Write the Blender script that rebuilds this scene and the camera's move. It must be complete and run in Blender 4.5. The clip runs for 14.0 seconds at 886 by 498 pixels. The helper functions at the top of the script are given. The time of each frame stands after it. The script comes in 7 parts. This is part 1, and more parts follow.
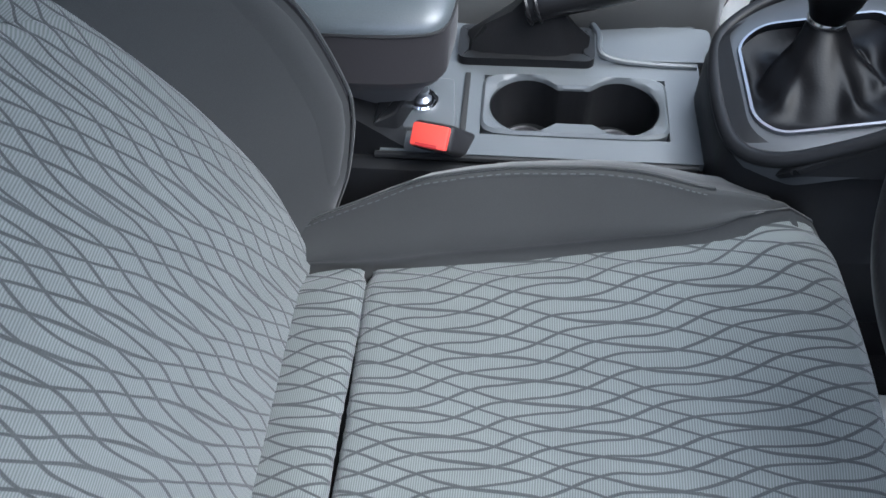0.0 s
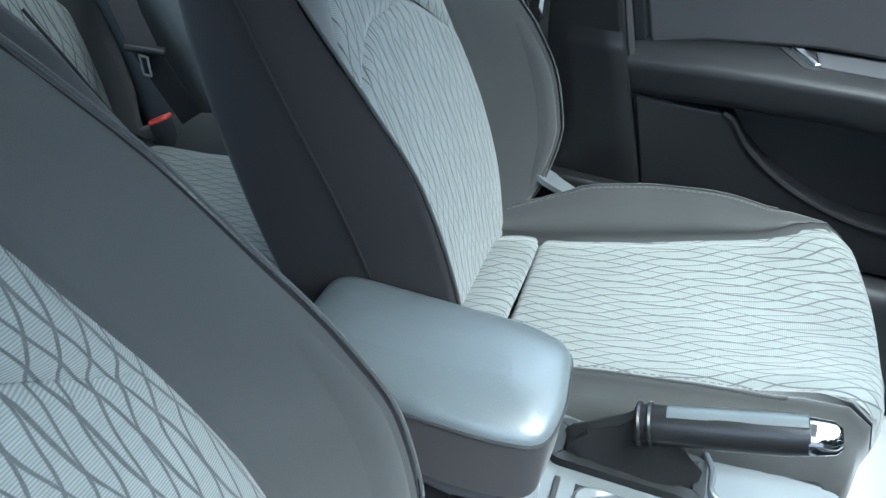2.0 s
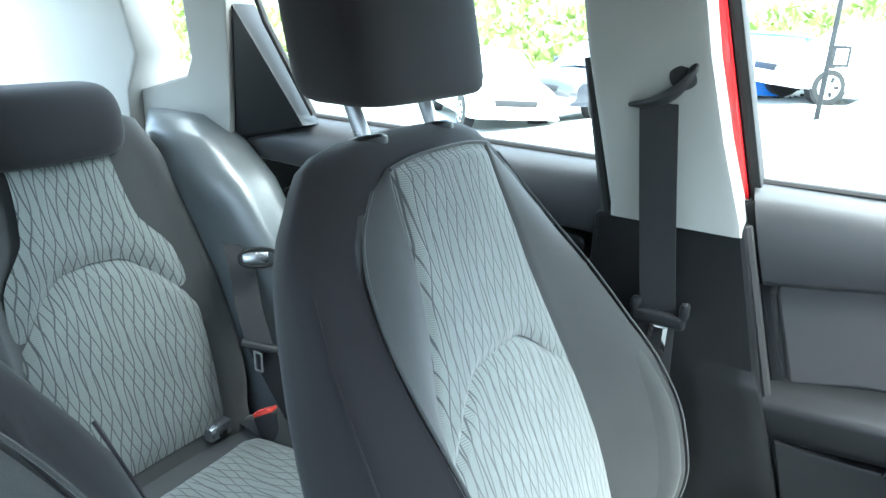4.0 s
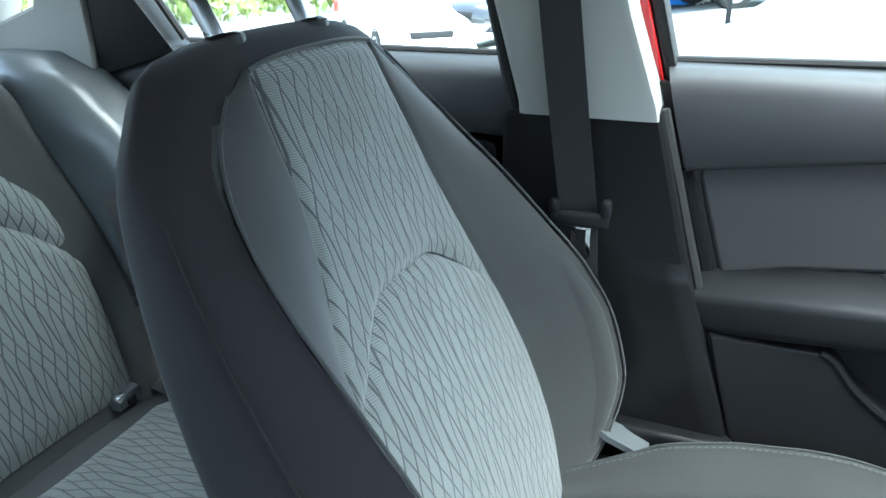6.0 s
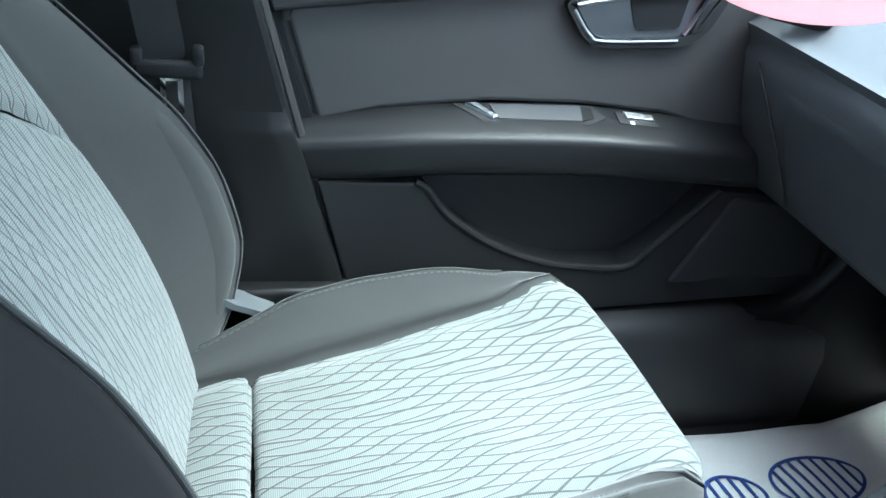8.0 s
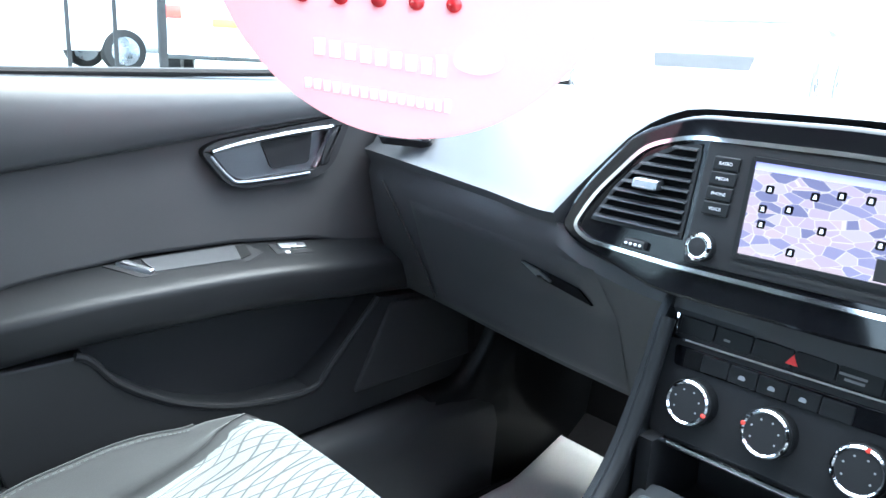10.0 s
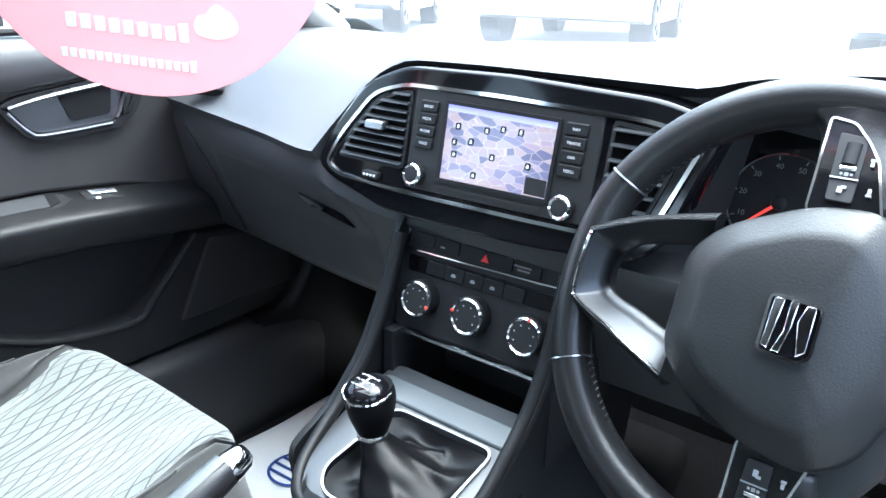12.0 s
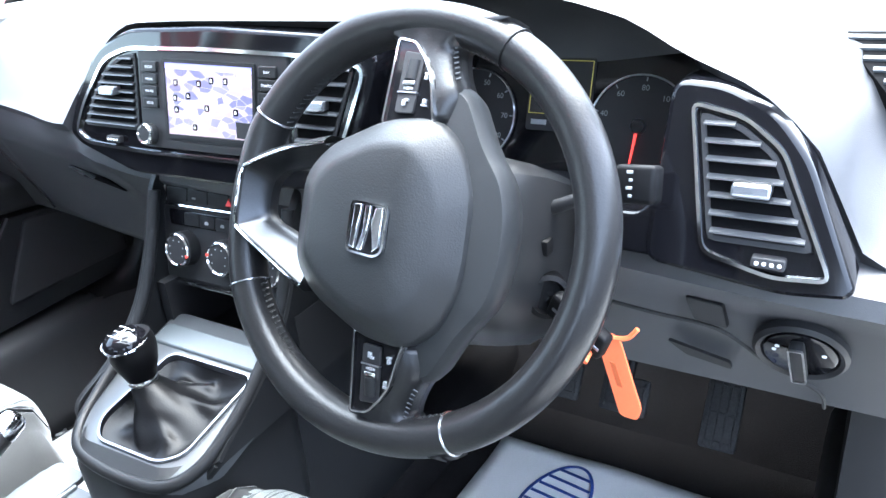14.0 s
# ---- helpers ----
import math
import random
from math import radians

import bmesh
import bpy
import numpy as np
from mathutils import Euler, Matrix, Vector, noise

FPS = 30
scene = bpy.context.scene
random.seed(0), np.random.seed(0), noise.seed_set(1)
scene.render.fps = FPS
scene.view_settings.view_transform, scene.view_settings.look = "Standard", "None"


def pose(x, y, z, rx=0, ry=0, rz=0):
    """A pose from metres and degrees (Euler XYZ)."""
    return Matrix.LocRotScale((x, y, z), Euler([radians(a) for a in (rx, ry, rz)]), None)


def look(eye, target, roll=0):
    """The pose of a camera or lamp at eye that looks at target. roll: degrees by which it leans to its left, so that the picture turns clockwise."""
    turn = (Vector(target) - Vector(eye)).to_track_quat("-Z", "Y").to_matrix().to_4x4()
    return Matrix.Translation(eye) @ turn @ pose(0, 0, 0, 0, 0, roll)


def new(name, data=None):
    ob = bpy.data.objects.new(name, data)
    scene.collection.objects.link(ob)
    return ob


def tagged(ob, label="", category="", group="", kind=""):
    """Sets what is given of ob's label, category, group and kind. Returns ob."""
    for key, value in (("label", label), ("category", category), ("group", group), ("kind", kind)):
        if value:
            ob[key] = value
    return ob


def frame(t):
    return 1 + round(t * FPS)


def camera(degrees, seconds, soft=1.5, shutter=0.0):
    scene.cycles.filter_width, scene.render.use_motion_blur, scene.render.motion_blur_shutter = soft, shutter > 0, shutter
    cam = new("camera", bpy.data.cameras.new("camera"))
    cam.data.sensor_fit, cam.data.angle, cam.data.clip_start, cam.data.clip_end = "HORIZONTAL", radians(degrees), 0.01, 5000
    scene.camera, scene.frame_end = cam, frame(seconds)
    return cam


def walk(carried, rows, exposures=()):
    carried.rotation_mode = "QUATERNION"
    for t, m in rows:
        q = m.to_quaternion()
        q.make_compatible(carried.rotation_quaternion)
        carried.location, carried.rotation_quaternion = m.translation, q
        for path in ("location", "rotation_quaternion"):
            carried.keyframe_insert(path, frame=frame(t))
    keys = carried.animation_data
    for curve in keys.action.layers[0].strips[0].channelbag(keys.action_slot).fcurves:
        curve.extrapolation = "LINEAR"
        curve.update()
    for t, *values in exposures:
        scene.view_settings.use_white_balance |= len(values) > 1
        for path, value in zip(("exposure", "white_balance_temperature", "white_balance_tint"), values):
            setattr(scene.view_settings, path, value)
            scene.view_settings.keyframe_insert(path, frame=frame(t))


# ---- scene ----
cam = camera(61.5, 14.0)
PATH = [
    (0, (0.172, -0.546, 1.218), (0.003, 0.548, -0.448), -4.1),
    (0.5, (0.163, -0.514, 1.215), (-0.001, 0.74, -0.334), -1.1),
    (1, (0.169, -0.49, 1.214), (-0.032, 0.921, -0.189), 0.8),
    (1.5, (0.161, -0.462, 1.218), (-0.088, 1.044, -0.075), 2.5),
    (2, (0.125, -0.413, 1.241), (-0.33, 1.14, 0.065), 4.6),
    (2.5, (0.099, -0.378, 1.274), (-0.61, 1.224, 0.31), 4.5),
    (3, (0.091, -0.355, 1.305), (-0.783, 1.293, 0.585), 3.2),
    (3.2, (0.09, -0.35, 1.314), (-0.808, 1.318, 0.67), 4.0),
    (5.3, (0.09, -0.223, 1.302), (-0.734, 1.497, 0.7), 1.1),
    (5.5, (0.092, -0.22, 1.29), (-0.694, 1.5, 0.64), 1.0),
    (6, (0.093, -0.216, 1.256), (-0.612, 1.491, 0.489), -0.9),
    (6.5, (0.092, -0.215, 1.229), (-0.522, 1.473, 0.35), -3.4),
    (7, (0.092, -0.212, 1.209), (-0.215, 1.432, 0.112), -2.6),
    (7.5, (0.075, -0.208, 1.19), (0.155, 1.412, 0.02), 0.8),
    (8, (0.007, -0.207, 1.169), (0.495, 1.495, 0.238), 6.6),
    (8.5, (0.018, -0.162, 1.153), (0.847, 1.553, 0.544), 5.7),
    (9, (-0.047, -0.169, 1.146), (1.049, 1.427, 0.644), 5.6),
    (9.2, (-0.046, -0.176, 1.155), (1.106, 1.376, 0.641), 4.7),
    (11.3, (-0.036, -0.326, 1.168), (1.511, 0.845, 0.682), 2.1),
    (11.5, (-0.051, -0.344, 1.18), (1.51, 0.783, 0.642), 2.2),
    (12, (-0.051, -0.434, 1.21), (1.444, 0.71, 0.535), 2.0),
    (12.5, (-0.019, -0.518, 1.233), (1.39, 0.657, 0.438), 1.4),
    (13, (0.034, -0.62, 1.246), (1.384, 0.603, 0.421), -0.3),
    (13.5, (0.048, -0.656, 1.241), (1.461, 0.496, 0.419), -2.5),
    (14, (0.024, -0.664, 1.22), (1.56, 0.315, 0.392), -4.7),
]
EXPOSURES = [(0.0, 2.58, 5800, 9), (1.0, 3.08, 5680, 3), (1.5, 3.18, 5650, 0), (2.0, 3.48, 5650, -3), (3.0, 4.58, 5800, -5), (5.3, 3.83, 5850, -4), (6.5, 3.58, 5650, -6), (7.5, 3.68, 5600, -5), (8.0, 3.83, 5620, -6), (8.5, 4.28, 5650, -6), (9.0, 4.33, 5700, -4), (11.5, 3.63, 5750, 3), (12.0, 3.8, 5850, 3), (13.0, 4.23, 5900, 5), (14.0, 4.5, 5950, 7)]
walk(cam, [(t, look(eye, target, roll)) for t, eye, target, roll in PATH], EXPOSURES)

# ---- light and exposure ----
world = bpy.data.worlds.new("sky")
scene.world = world
world.use_nodes = True
sky = world.node_tree.nodes.new("ShaderNodeTexSky")
sky.sky_type = "NISHITA"
sky.sun_disc = False
sky.sun_elevation, sky.sun_rotation = radians(65), radians(110)
sky.air_density, sky.dust_density = 1.0, 3.0
pale = world.node_tree.nodes.new("ShaderNodeHueSaturation")
pale.inputs["Saturation"].default_value = 0.65
world.node_tree.links.new(sky.outputs[0], pale.inputs["Color"])
world.node_tree.links.new(pale.outputs[0], world.node_tree.nodes["Background"].inputs[0])
world.node_tree.nodes["Background"].inputs[1].default_value = 0.16
sun = new("sun", bpy.data.lights.new("sun", "SUN"))
sun.data.energy, sun.data.angle, sun.data.color = 1.25, radians(80), (0.95, 0.98, 1.0)
sun.matrix_world = look((1.6, 0.5, 5.3), (0.2, 0.0, 0.6))

# ---- building helpers ----


def thing(name, label, category, group="", at=(0, 0, 0)):
    ob = tagged(new(name), label, category, group)
    ob.location = at
    ob.empty_display_size = 0.05
    return ob


def part(name, bm, material, parent=None, label="", sharp=0.7):
    """Links a bmesh as one mesh object under a thing or a part. World places of the mesh are kept."""
    for f in bm.faces:
        f.smooth = True
    for e in bm.edges:
        if len(e.link_faces) == 2 and (e.calc_face_angle(0) > sharp or max(len(f.verts) for f in e.link_faces) > 4 and sharp < 3):
            e.smooth = False
    me = bpy.data.meshes.new(name)
    bm.to_mesh(me)
    bm.free()
    for m in material if isinstance(material, (list, tuple)) else (material,):
        me.materials.append(m)
    ob = new(name, me)
    if parent:
        ob.parent = parent
        at = Vector()
        up = parent
        while up:
            at += up.location
            up = up.parent
        me.transform(Matrix.Translation(-at)) if PLACED[0] else None
    return tagged(ob, label)


PLACED = [True]


def whole(name, bm, material, label, category="", group="", kind="", sharp=0.7):
    return tagged(part(name, bm, material, None, label, sharp), "", category, group, kind)


def spl(tab, x):
    """Smooth curve through the (x, value) pairs of tab."""
    xs = [a for a, _ in tab]
    ys = [b for _, b in tab]
    if x <= xs[0]:
        return ys[0]
    if x >= xs[-1]:
        return ys[-1]
    i = max(k for k in range(len(xs) - 1) if xs[k] <= x)

    def slope(k):
        if k in (0, len(xs) - 1):
            return 0.5 * (ys[min(k + 1, len(xs) - 1)] - ys[max(k - 1, 0)]) / (xs[min(k + 1, len(xs) - 1)] - xs[max(k - 1, 0)])
        a, b = (ys[k] - ys[k - 1]) / (xs[k] - xs[k - 1]), (ys[k + 1] - ys[k]) / (xs[k + 1] - xs[k])
        return 0 if a * b <= 0 else 2 * a * b / (a + b)

    h = xs[i + 1] - xs[i]
    t = (x - xs[i]) / h
    return ((2 * t**3 - 3 * t**2 + 1) * ys[i] + (t**3 - 2 * t**2 + t) * h * slope(i)
            + (-2 * t**3 + 3 * t**2) * ys[i + 1] + (t**3 - t**2) * h * slope(i + 1))


def smooth_line(pts, n=5, closed=False):
    """Catmull-Rom points through pts."""
    pts = [Vector(p) for p in pts]
    out = []
    count = len(pts)
    for i in range(count if closed else count - 1):
        if closed:
            a, b, c, d = (pts[(i + k) % count] for k in (-1, 0, 1, 2))
        else:
            a, b, c, d = (pts[min(max(i + k, 0), count - 1)] for k in (-1, 0, 1, 2))
        for k in range(n):
            t = k / n
            out.append(0.5 * (2 * b + (c - a) * t + (2 * a - 5 * b + 4 * c - d) * t * t + (3 * b - a - 3 * c + d) * t**3))
    if not closed:
        out.append(pts[-1])
    return out


def loft(loops, closed=True, caps=True):
    """Skin over loops of points, all of one length."""
    bm = bmesh.new()
    rows = [[bm.verts.new(p) for p in loop] for loop in loops]
    n = len(rows[0])
    for a, b in zip(rows, rows[1:]):
        for i in range(n if closed else n - 1):
            bm.faces.new((a[i], a[(i + 1) % n], b[(i + 1) % n], b[i]))
    if caps and closed:
        bm.faces.new(rows[0][::-1])
        bm.faces.new(rows[-1])
    bmesh.ops.recalc_face_normals(bm, faces=bm.faces)
    return bm


def sheet(f, nu, nv, uv=None):
    """Grid of f(u, v) with u and v from 0 to 1, and its UV map in metres."""
    bm = bmesh.new()
    layer = bm.loops.layers.uv.new("metres")
    rows = [[bm.verts.new(f(i / nu, j / nv)) for i in range(nu + 1)] for j in range(nv + 1)]
    for j in range(nv):
        for i in range(nu):
            face = bm.faces.new((rows[j][i], rows[j][i + 1], rows[j + 1][i + 1], rows[j + 1][i]))
            if uv:
                for loop, (a, b) in zip(face.loops, ((i, j), (i + 1, j), (i + 1, j + 1), (i, j + 1))):
                    loop[layer].uv = uv(a / nu, b / nv)
    return bm


def rbox(x0, x1, y0, y1, z0, z1, r=0.005, seg=2):
    """Box with rounded edges."""
    bm = bmesh.new()
    bmesh.ops.create_cube(bm, size=1)
    for v in bm.verts:
        v.co = Vector((x0 if v.co.x < 0 else x1, y0 if v.co.y < 0 else y1, z0 if v.co.z < 0 else z1))
    r = min(r, 0.49 * min(abs(x1 - x0), abs(y1 - y0), abs(z1 - z0)))
    if r > 0:
        bmesh.ops.bevel(bm, geom=bm.edges[:], offset=r, segments=seg, profile=0.5, affect="EDGES")
    return bm


def prism(pts, a, b, to, r=0.0, seg=2):
    """Solid between two copies of a flat outline: to(u, v, w) gives the place for w = a and w = b; the w = a face is rounded by r."""
    bm = bmesh.new()
    lo = [bm.verts.new(to(u, v, a)) for u, v in pts]
    hi = [bm.verts.new(to(u, v, b)) for u, v in pts]
    n = len(pts)
    front = bm.faces.new(lo[::-1])
    bm.faces.new(hi)
    for i in range(n):
        bm.faces.new((lo[i], lo[(i + 1) % n], hi[(i + 1) % n], hi[i]))
    bmesh.ops.recalc_face_normals(bm, faces=bm.faces)
    if r:
        bmesh.ops.bevel(bm, geom=list(front.edges), offset=r, segments=seg, profile=0.5, affect="EDGES")
    return bm


def tube(pts, r, seg=8, closed=False, flat=1.0, up=(0, 0, 1), caps=True):
    """Round bar along pts; r is a number or a function of 0 to 1; flat squeezes it along its second axis."""
    pts = [Vector(p) for p in pts]
    loops = []
    n = len(pts)
    for i, p in enumerate(pts):
        a, b = (pts[(i - 1) % n], pts[(i + 1) % n]) if closed else (pts[max(i - 1, 0)], pts[min(i + 1, n - 1)])
        t = (b - a).normalized()
        side = t.cross(Vector(up))
        side = side.normalized() if side.length > 1e-4 else t.orthogonal().normalized()
        top = side.cross(t).normalized()
        rad = r(i / max(n - 1, 1)) if callable(r) else r
        loops.append([p + rad * (math.cos(w) * side + flat * math.sin(w) * top) for w in (2 * math.pi * k / seg for k in range(seg))])
    if closed:
        loops.append(loops[0])
        bm = loft(loops, True, False)
        bmesh.ops.remove_doubles(bm, verts=bm.verts[:], dist=1e-6)
        return bm
    return loft(loops, True, caps)


def turned(profile, m, seg=32):
    """Body of revolution from (radius, height) pairs about the z axis of the pose m."""
    bm = loft([[m @ Vector((max(r, 1e-5) * math.cos(w), max(r, 1e-5) * math.sin(w), h)) for w in (2 * math.pi * k / seg for k in range(seg))] for r, h in profile])
    return bm


def facing(at, normal, up=(0, 0, 1)):
    """Pose whose z axis is normal and whose y axis leans to up."""
    z = Vector(normal).normalized()
    x = Vector(up).cross(z).normalized()
    m = Matrix((x, z.cross(x), z)).transposed().to_4x4()
    m.translation = at
    return m


def moved(bm, m):
    bmesh.ops.transform(bm, matrix=m, verts=bm.verts)
    return bm


def joined(*bms):
    """One bmesh out of several."""
    out = bms[0]
    for b in bms[1:]:
        me = bpy.data.meshes.new("join")
        b.to_mesh(me)
        b.free()
        out.from_mesh(me)
        bpy.data.meshes.remove(me)
    return out


def ring(pts, w, a, b, to):
    """Flat frame along a closed outline, w wide to the inside, from depth a to b."""
    n = len(pts)
    pts = [Vector((*p, 0)) for p in pts]
    area = sum(p.x * q.y - q.x * p.y for p, q in zip(pts, pts[1:] + pts[:1]))
    sign = 1 if area > 0 else -1
    inner = []
    for i, p in enumerate(pts):
        d1, d2 = (p - pts[i - 1]).normalized(), (pts[(i + 1) % n] - p).normalized()
        n1, n2 = Vector((-d1.y, d1.x, 0)) * sign, Vector((-d2.y, d2.x, 0)) * sign
        m = (n1 + n2).normalized()
        inner.append(p + m * w / max(0.4, m.dot(n1)))
    bm = bmesh.new()
    loops = [[bm.verts.new(to(p.x, p.y, d)) for p in line] for line, d in ((pts, b), (pts, a), (inner, a), (inner, b))]
    for k in range(4):
        p, q = loops[k], loops[(k + 1) % 4]
        for i in range(n):
            bm.faces.new((p[i], p[(i + 1) % n], q[(i + 1) % n], q[i]))
    bmesh.ops.recalc_face_normals(bm, faces=bm.faces)
    return bm


def rounded(pts, r=0.01, n=4):
    """Outline with its corners rounded."""
    out = []
    pts = [Vector((*p, 0)) for p in pts]
    for i, p in enumerate(pts):
        a, b = pts[i - 1] - p, pts[(i + 1) % len(pts)] - p
        k = min(r, 0.45 * a.length, 0.45 * b.length)
        s, e = p + a.normalized() * k, p + b.normalized() * k
        for j in range(n + 1):
            t = j / n
            q = s * (1 - t) ** 2 + p * 2 * t * (1 - t) + e * t * t
            out.append((q.x, q.y))
    return out


# ---- materials ----


def shader(name):
    m = bpy.data.materials.new(name)
    m.use_nodes = True
    tree = m.node_tree
    return m, tree, tree.nodes["Principled BSDF"]


def maths(tree, op, a, b=None):
    n = tree.nodes.new("ShaderNodeMath")
    n.operation = op
    for i, v in enumerate((a, b)):
        if v is None:
            continue
        if isinstance(v, (int, float)):
            n.inputs[i].default_value = v
        else:
            tree.links.new(v, n.inputs[i])
    return n.outputs[0]


def surface(name, colour, rough=0.5, metal=0.0, grain=900.0, bump=0.15, wear=0.12, blotch=7.0, sheen=0.0, coat=0.0, depth=0.0004, spec=0.5):
    """Paint, plastic, cloth or metal with fine relief and two scales of variation."""
    m, tree, b = shader(name)
    co = tree.nodes.new("ShaderNodeTexCoord").outputs["Object"]
    fine, broad = tree.nodes.new("ShaderNodeTexNoise"), tree.nodes.new("ShaderNodeTexNoise")
    fine.inputs["Scale"].default_value, broad.inputs["Scale"].default_value = grain, blotch
    fine.inputs["Detail"].default_value, broad.inputs["Detail"].default_value = 2, 5
    for n in (fine, broad):
        tree.links.new(co, n.inputs["Vector"])
    mix = maths(tree, "ADD", maths(tree, "MULTIPLY", fine.outputs[0], 0.5), maths(tree, "MULTIPLY", broad.outputs[0], 0.5))
    span = tree.nodes.new("ShaderNodeMapRange")
    span.inputs["From Min"].default_value, span.inputs["From Max"].default_value = 0.3, 0.7
    span.inputs["To Min"].default_value, span.inputs["To Max"].default_value = 1 - wear, 1 + wear
    tree.links.new(mix, span.inputs["Value"])
    tint = tree.nodes.new("ShaderNodeMix")
    tint.data_type, tint.blend_type = "RGBA", "MULTIPLY"
    tint.inputs["Factor"].default_value = 1
    tint.inputs["A"].default_value = (*colour, 1)
    tree.links.new(span.outputs[0], tint.inputs["B"])
    tree.links.new(tint.outputs["Result"], b.inputs["Base Color"])
    rr = tree.nodes.new("ShaderNodeMapRange")
    rr.inputs["To Min"].default_value, rr.inputs["To Max"].default_value = max(0.02, rough - 0.08), min(1, rough + 0.08)
    tree.links.new(broad.outputs[0], rr.inputs["Value"])
    tree.links.new(rr.outputs[0], b.inputs["Roughness"])
    b.inputs["Metallic"].default_value = metal
    b.inputs["Specular IOR Level"].default_value = spec
    b.inputs["Sheen Weight"].default_value = sheen
    b.inputs["Coat Weight"].default_value = coat
    b.inputs["Coat Roughness"].default_value = 0.05
    if bump:
        bp = tree.nodes.new("ShaderNodeBump")
        bp.inputs["Strength"].default_value, bp.inputs["Distance"].default_value = bump, depth
        tree.links.new(fine.outputs[0], bp.inputs["Height"])
        tree.links.new(bp.outputs[0], b.inputs["Normal"])
    return m


def lozenge_cloth(name, light, dark, pitch=0.0086, wave=0.145, line=0.10):
    """Woven seat cloth: wavy dark lines that meet and part in turn, on a fine ribbed ground, in metres of the UV map."""
    m, tree, b = shader(name)
    uv = tree.nodes.new("ShaderNodeUVMap")
    uv.uv_map = "metres"
    sep = tree.nodes.new("ShaderNodeSeparateXYZ")
    tree.links.new(uv.outputs[0], sep.inputs[0])
    u, v = sep.outputs[0], sep.outputs[1]
    jit = tree.nodes.new("ShaderNodeTexNoise")
    jit.inputs["Scale"].default_value = 9
    tree.links.new(uv.outputs[0], jit.inputs["Vector"])
    stray = maths(tree, "SUBTRACT", jit.outputs[0], 0.5)
    u = maths(tree, "ADD", u, maths(tree, "MULTIPLY", stray, 0.010))
    turn = maths(tree, "ADD", maths(tree, "MULTIPLY", v, 2 * math.pi / wave), maths(tree, "MULTIPLY", u, 55.0))
    turn = maths(tree, "ADD", turn, maths(tree, "MULTIPLY", stray, 2.2))
    gaps = []
    for sign, shift, lag in ((1, 0.0, 0.0), (-1, 1.0, 0.35)):
        swing = maths(tree, "MULTIPLY", maths(tree, "SINE", maths(tree, "ADD", turn, lag)), sign * 0.42 * pitch)
        slant = maths(tree, "MULTIPLY", v, sign * 0.22)
        w = maths(tree, "DIVIDE", maths(tree, "ADD", maths(tree, "ADD", u, slant), swing), 2 * pitch)
        w = maths(tree, "FRACT", maths(tree, "ADD", w, 100.25 + 0.5 * shift))
        gaps.append(maths(tree, "ABSOLUTE", maths(tree, "SUBTRACT", w, 0.5)))
    gap = maths(tree, "MINIMUM", gaps[0], gaps[1])
    edge = tree.nodes.new("ShaderNodeMapRange")
    edge.inputs["From Min"].default_value, edge.inputs["From Max"].default_value = 0.55 * line, line
    tree.links.new(gap, edge.inputs["Value"])
    rib = maths(tree, "SINE", maths(tree, "MULTIPLY", v, 2 * math.pi / 0.0022))
    rib01 = maths(tree, "ADD", maths(tree, "MULTIPLY", maths(tree, "MULTIPLY", rib, 0.26), edge.outputs[0]), 0.95)
    dirt = tree.nodes.new("ShaderNodeTexNoise")
    dirt.inputs["Scale"].default_value, dirt.inputs["Detail"].default_value = 14, 6
    tree.links.new(uv.outputs[0], dirt.inputs["Vector"])
    worn = maths(tree, "ADD", maths(tree, "MULTIPLY", dirt.outputs[0], 0.3), 0.85)
    base = tree.nodes.new("ShaderNodeMix")
    base.data_type = "RGBA"
    base.inputs["A"].default_value, base.inputs["B"].default_value = (*dark, 1), (*light, 1)
    tree.links.new(edge.outputs[0], base.inputs["Factor"])
    tone = tree.nodes.new("ShaderNodeMix")
    tone.data_type, tone.blend_type = "RGBA", "MULTIPLY"
    tone.inputs["Factor"].default_value = 1
    tree.links.new(base.outputs["Result"], tone.inputs["A"])
    tree.links.new(maths(tree, "MULTIPLY", rib01, worn), tone.inputs["B"])
    tree.links.new(tone.outputs["Result"], b.inputs["Base Color"])
    b.inputs["Roughness"].default_value = 0.85
    b.inputs["Sheen Weight"].default_value = 0.25
    b.inputs["Specular IOR Level"].default_value = 0.25
    bp = tree.nodes.new("ShaderNodeBump")
    bp.inputs["Strength"].default_value, bp.inputs["Distance"].default_value = 0.6, 0.0012
    tree.links.new(maths(tree, "ADD", edge.outputs[0], maths(tree, "MULTIPLY", rib, 0.12)), bp.inputs["Height"])
    tree.links.new(bp.outputs[0], b.inputs["Normal"])
    return m


def glass(name, tint=(1, 1, 1)):
    m, tree, b = shader(name)
    clear, gloss, mix = (tree.nodes.new(k) for k in ("ShaderNodeBsdfTransparent", "ShaderNodeBsdfGlossy", "ShaderNodeMixShader"))
    clear.inputs[0].default_value = (*tint, 1)
    gloss.inputs["Roughness"].default_value = 0.0
    fres = tree.nodes.new("ShaderNodeFresnel")
    fres.inputs["IOR"].default_value = 1.45
    tree.links.new(maths(tree, "MULTIPLY", fres.outputs[0], 0.6), mix.inputs[0])
    tree.links.new(clear.outputs[0], mix.inputs[1])
    tree.links.new(gloss.outputs[0], mix.inputs[2])
    tree.links.new(mix.outputs[0], tree.nodes["Material Output"].inputs[0])
    return m


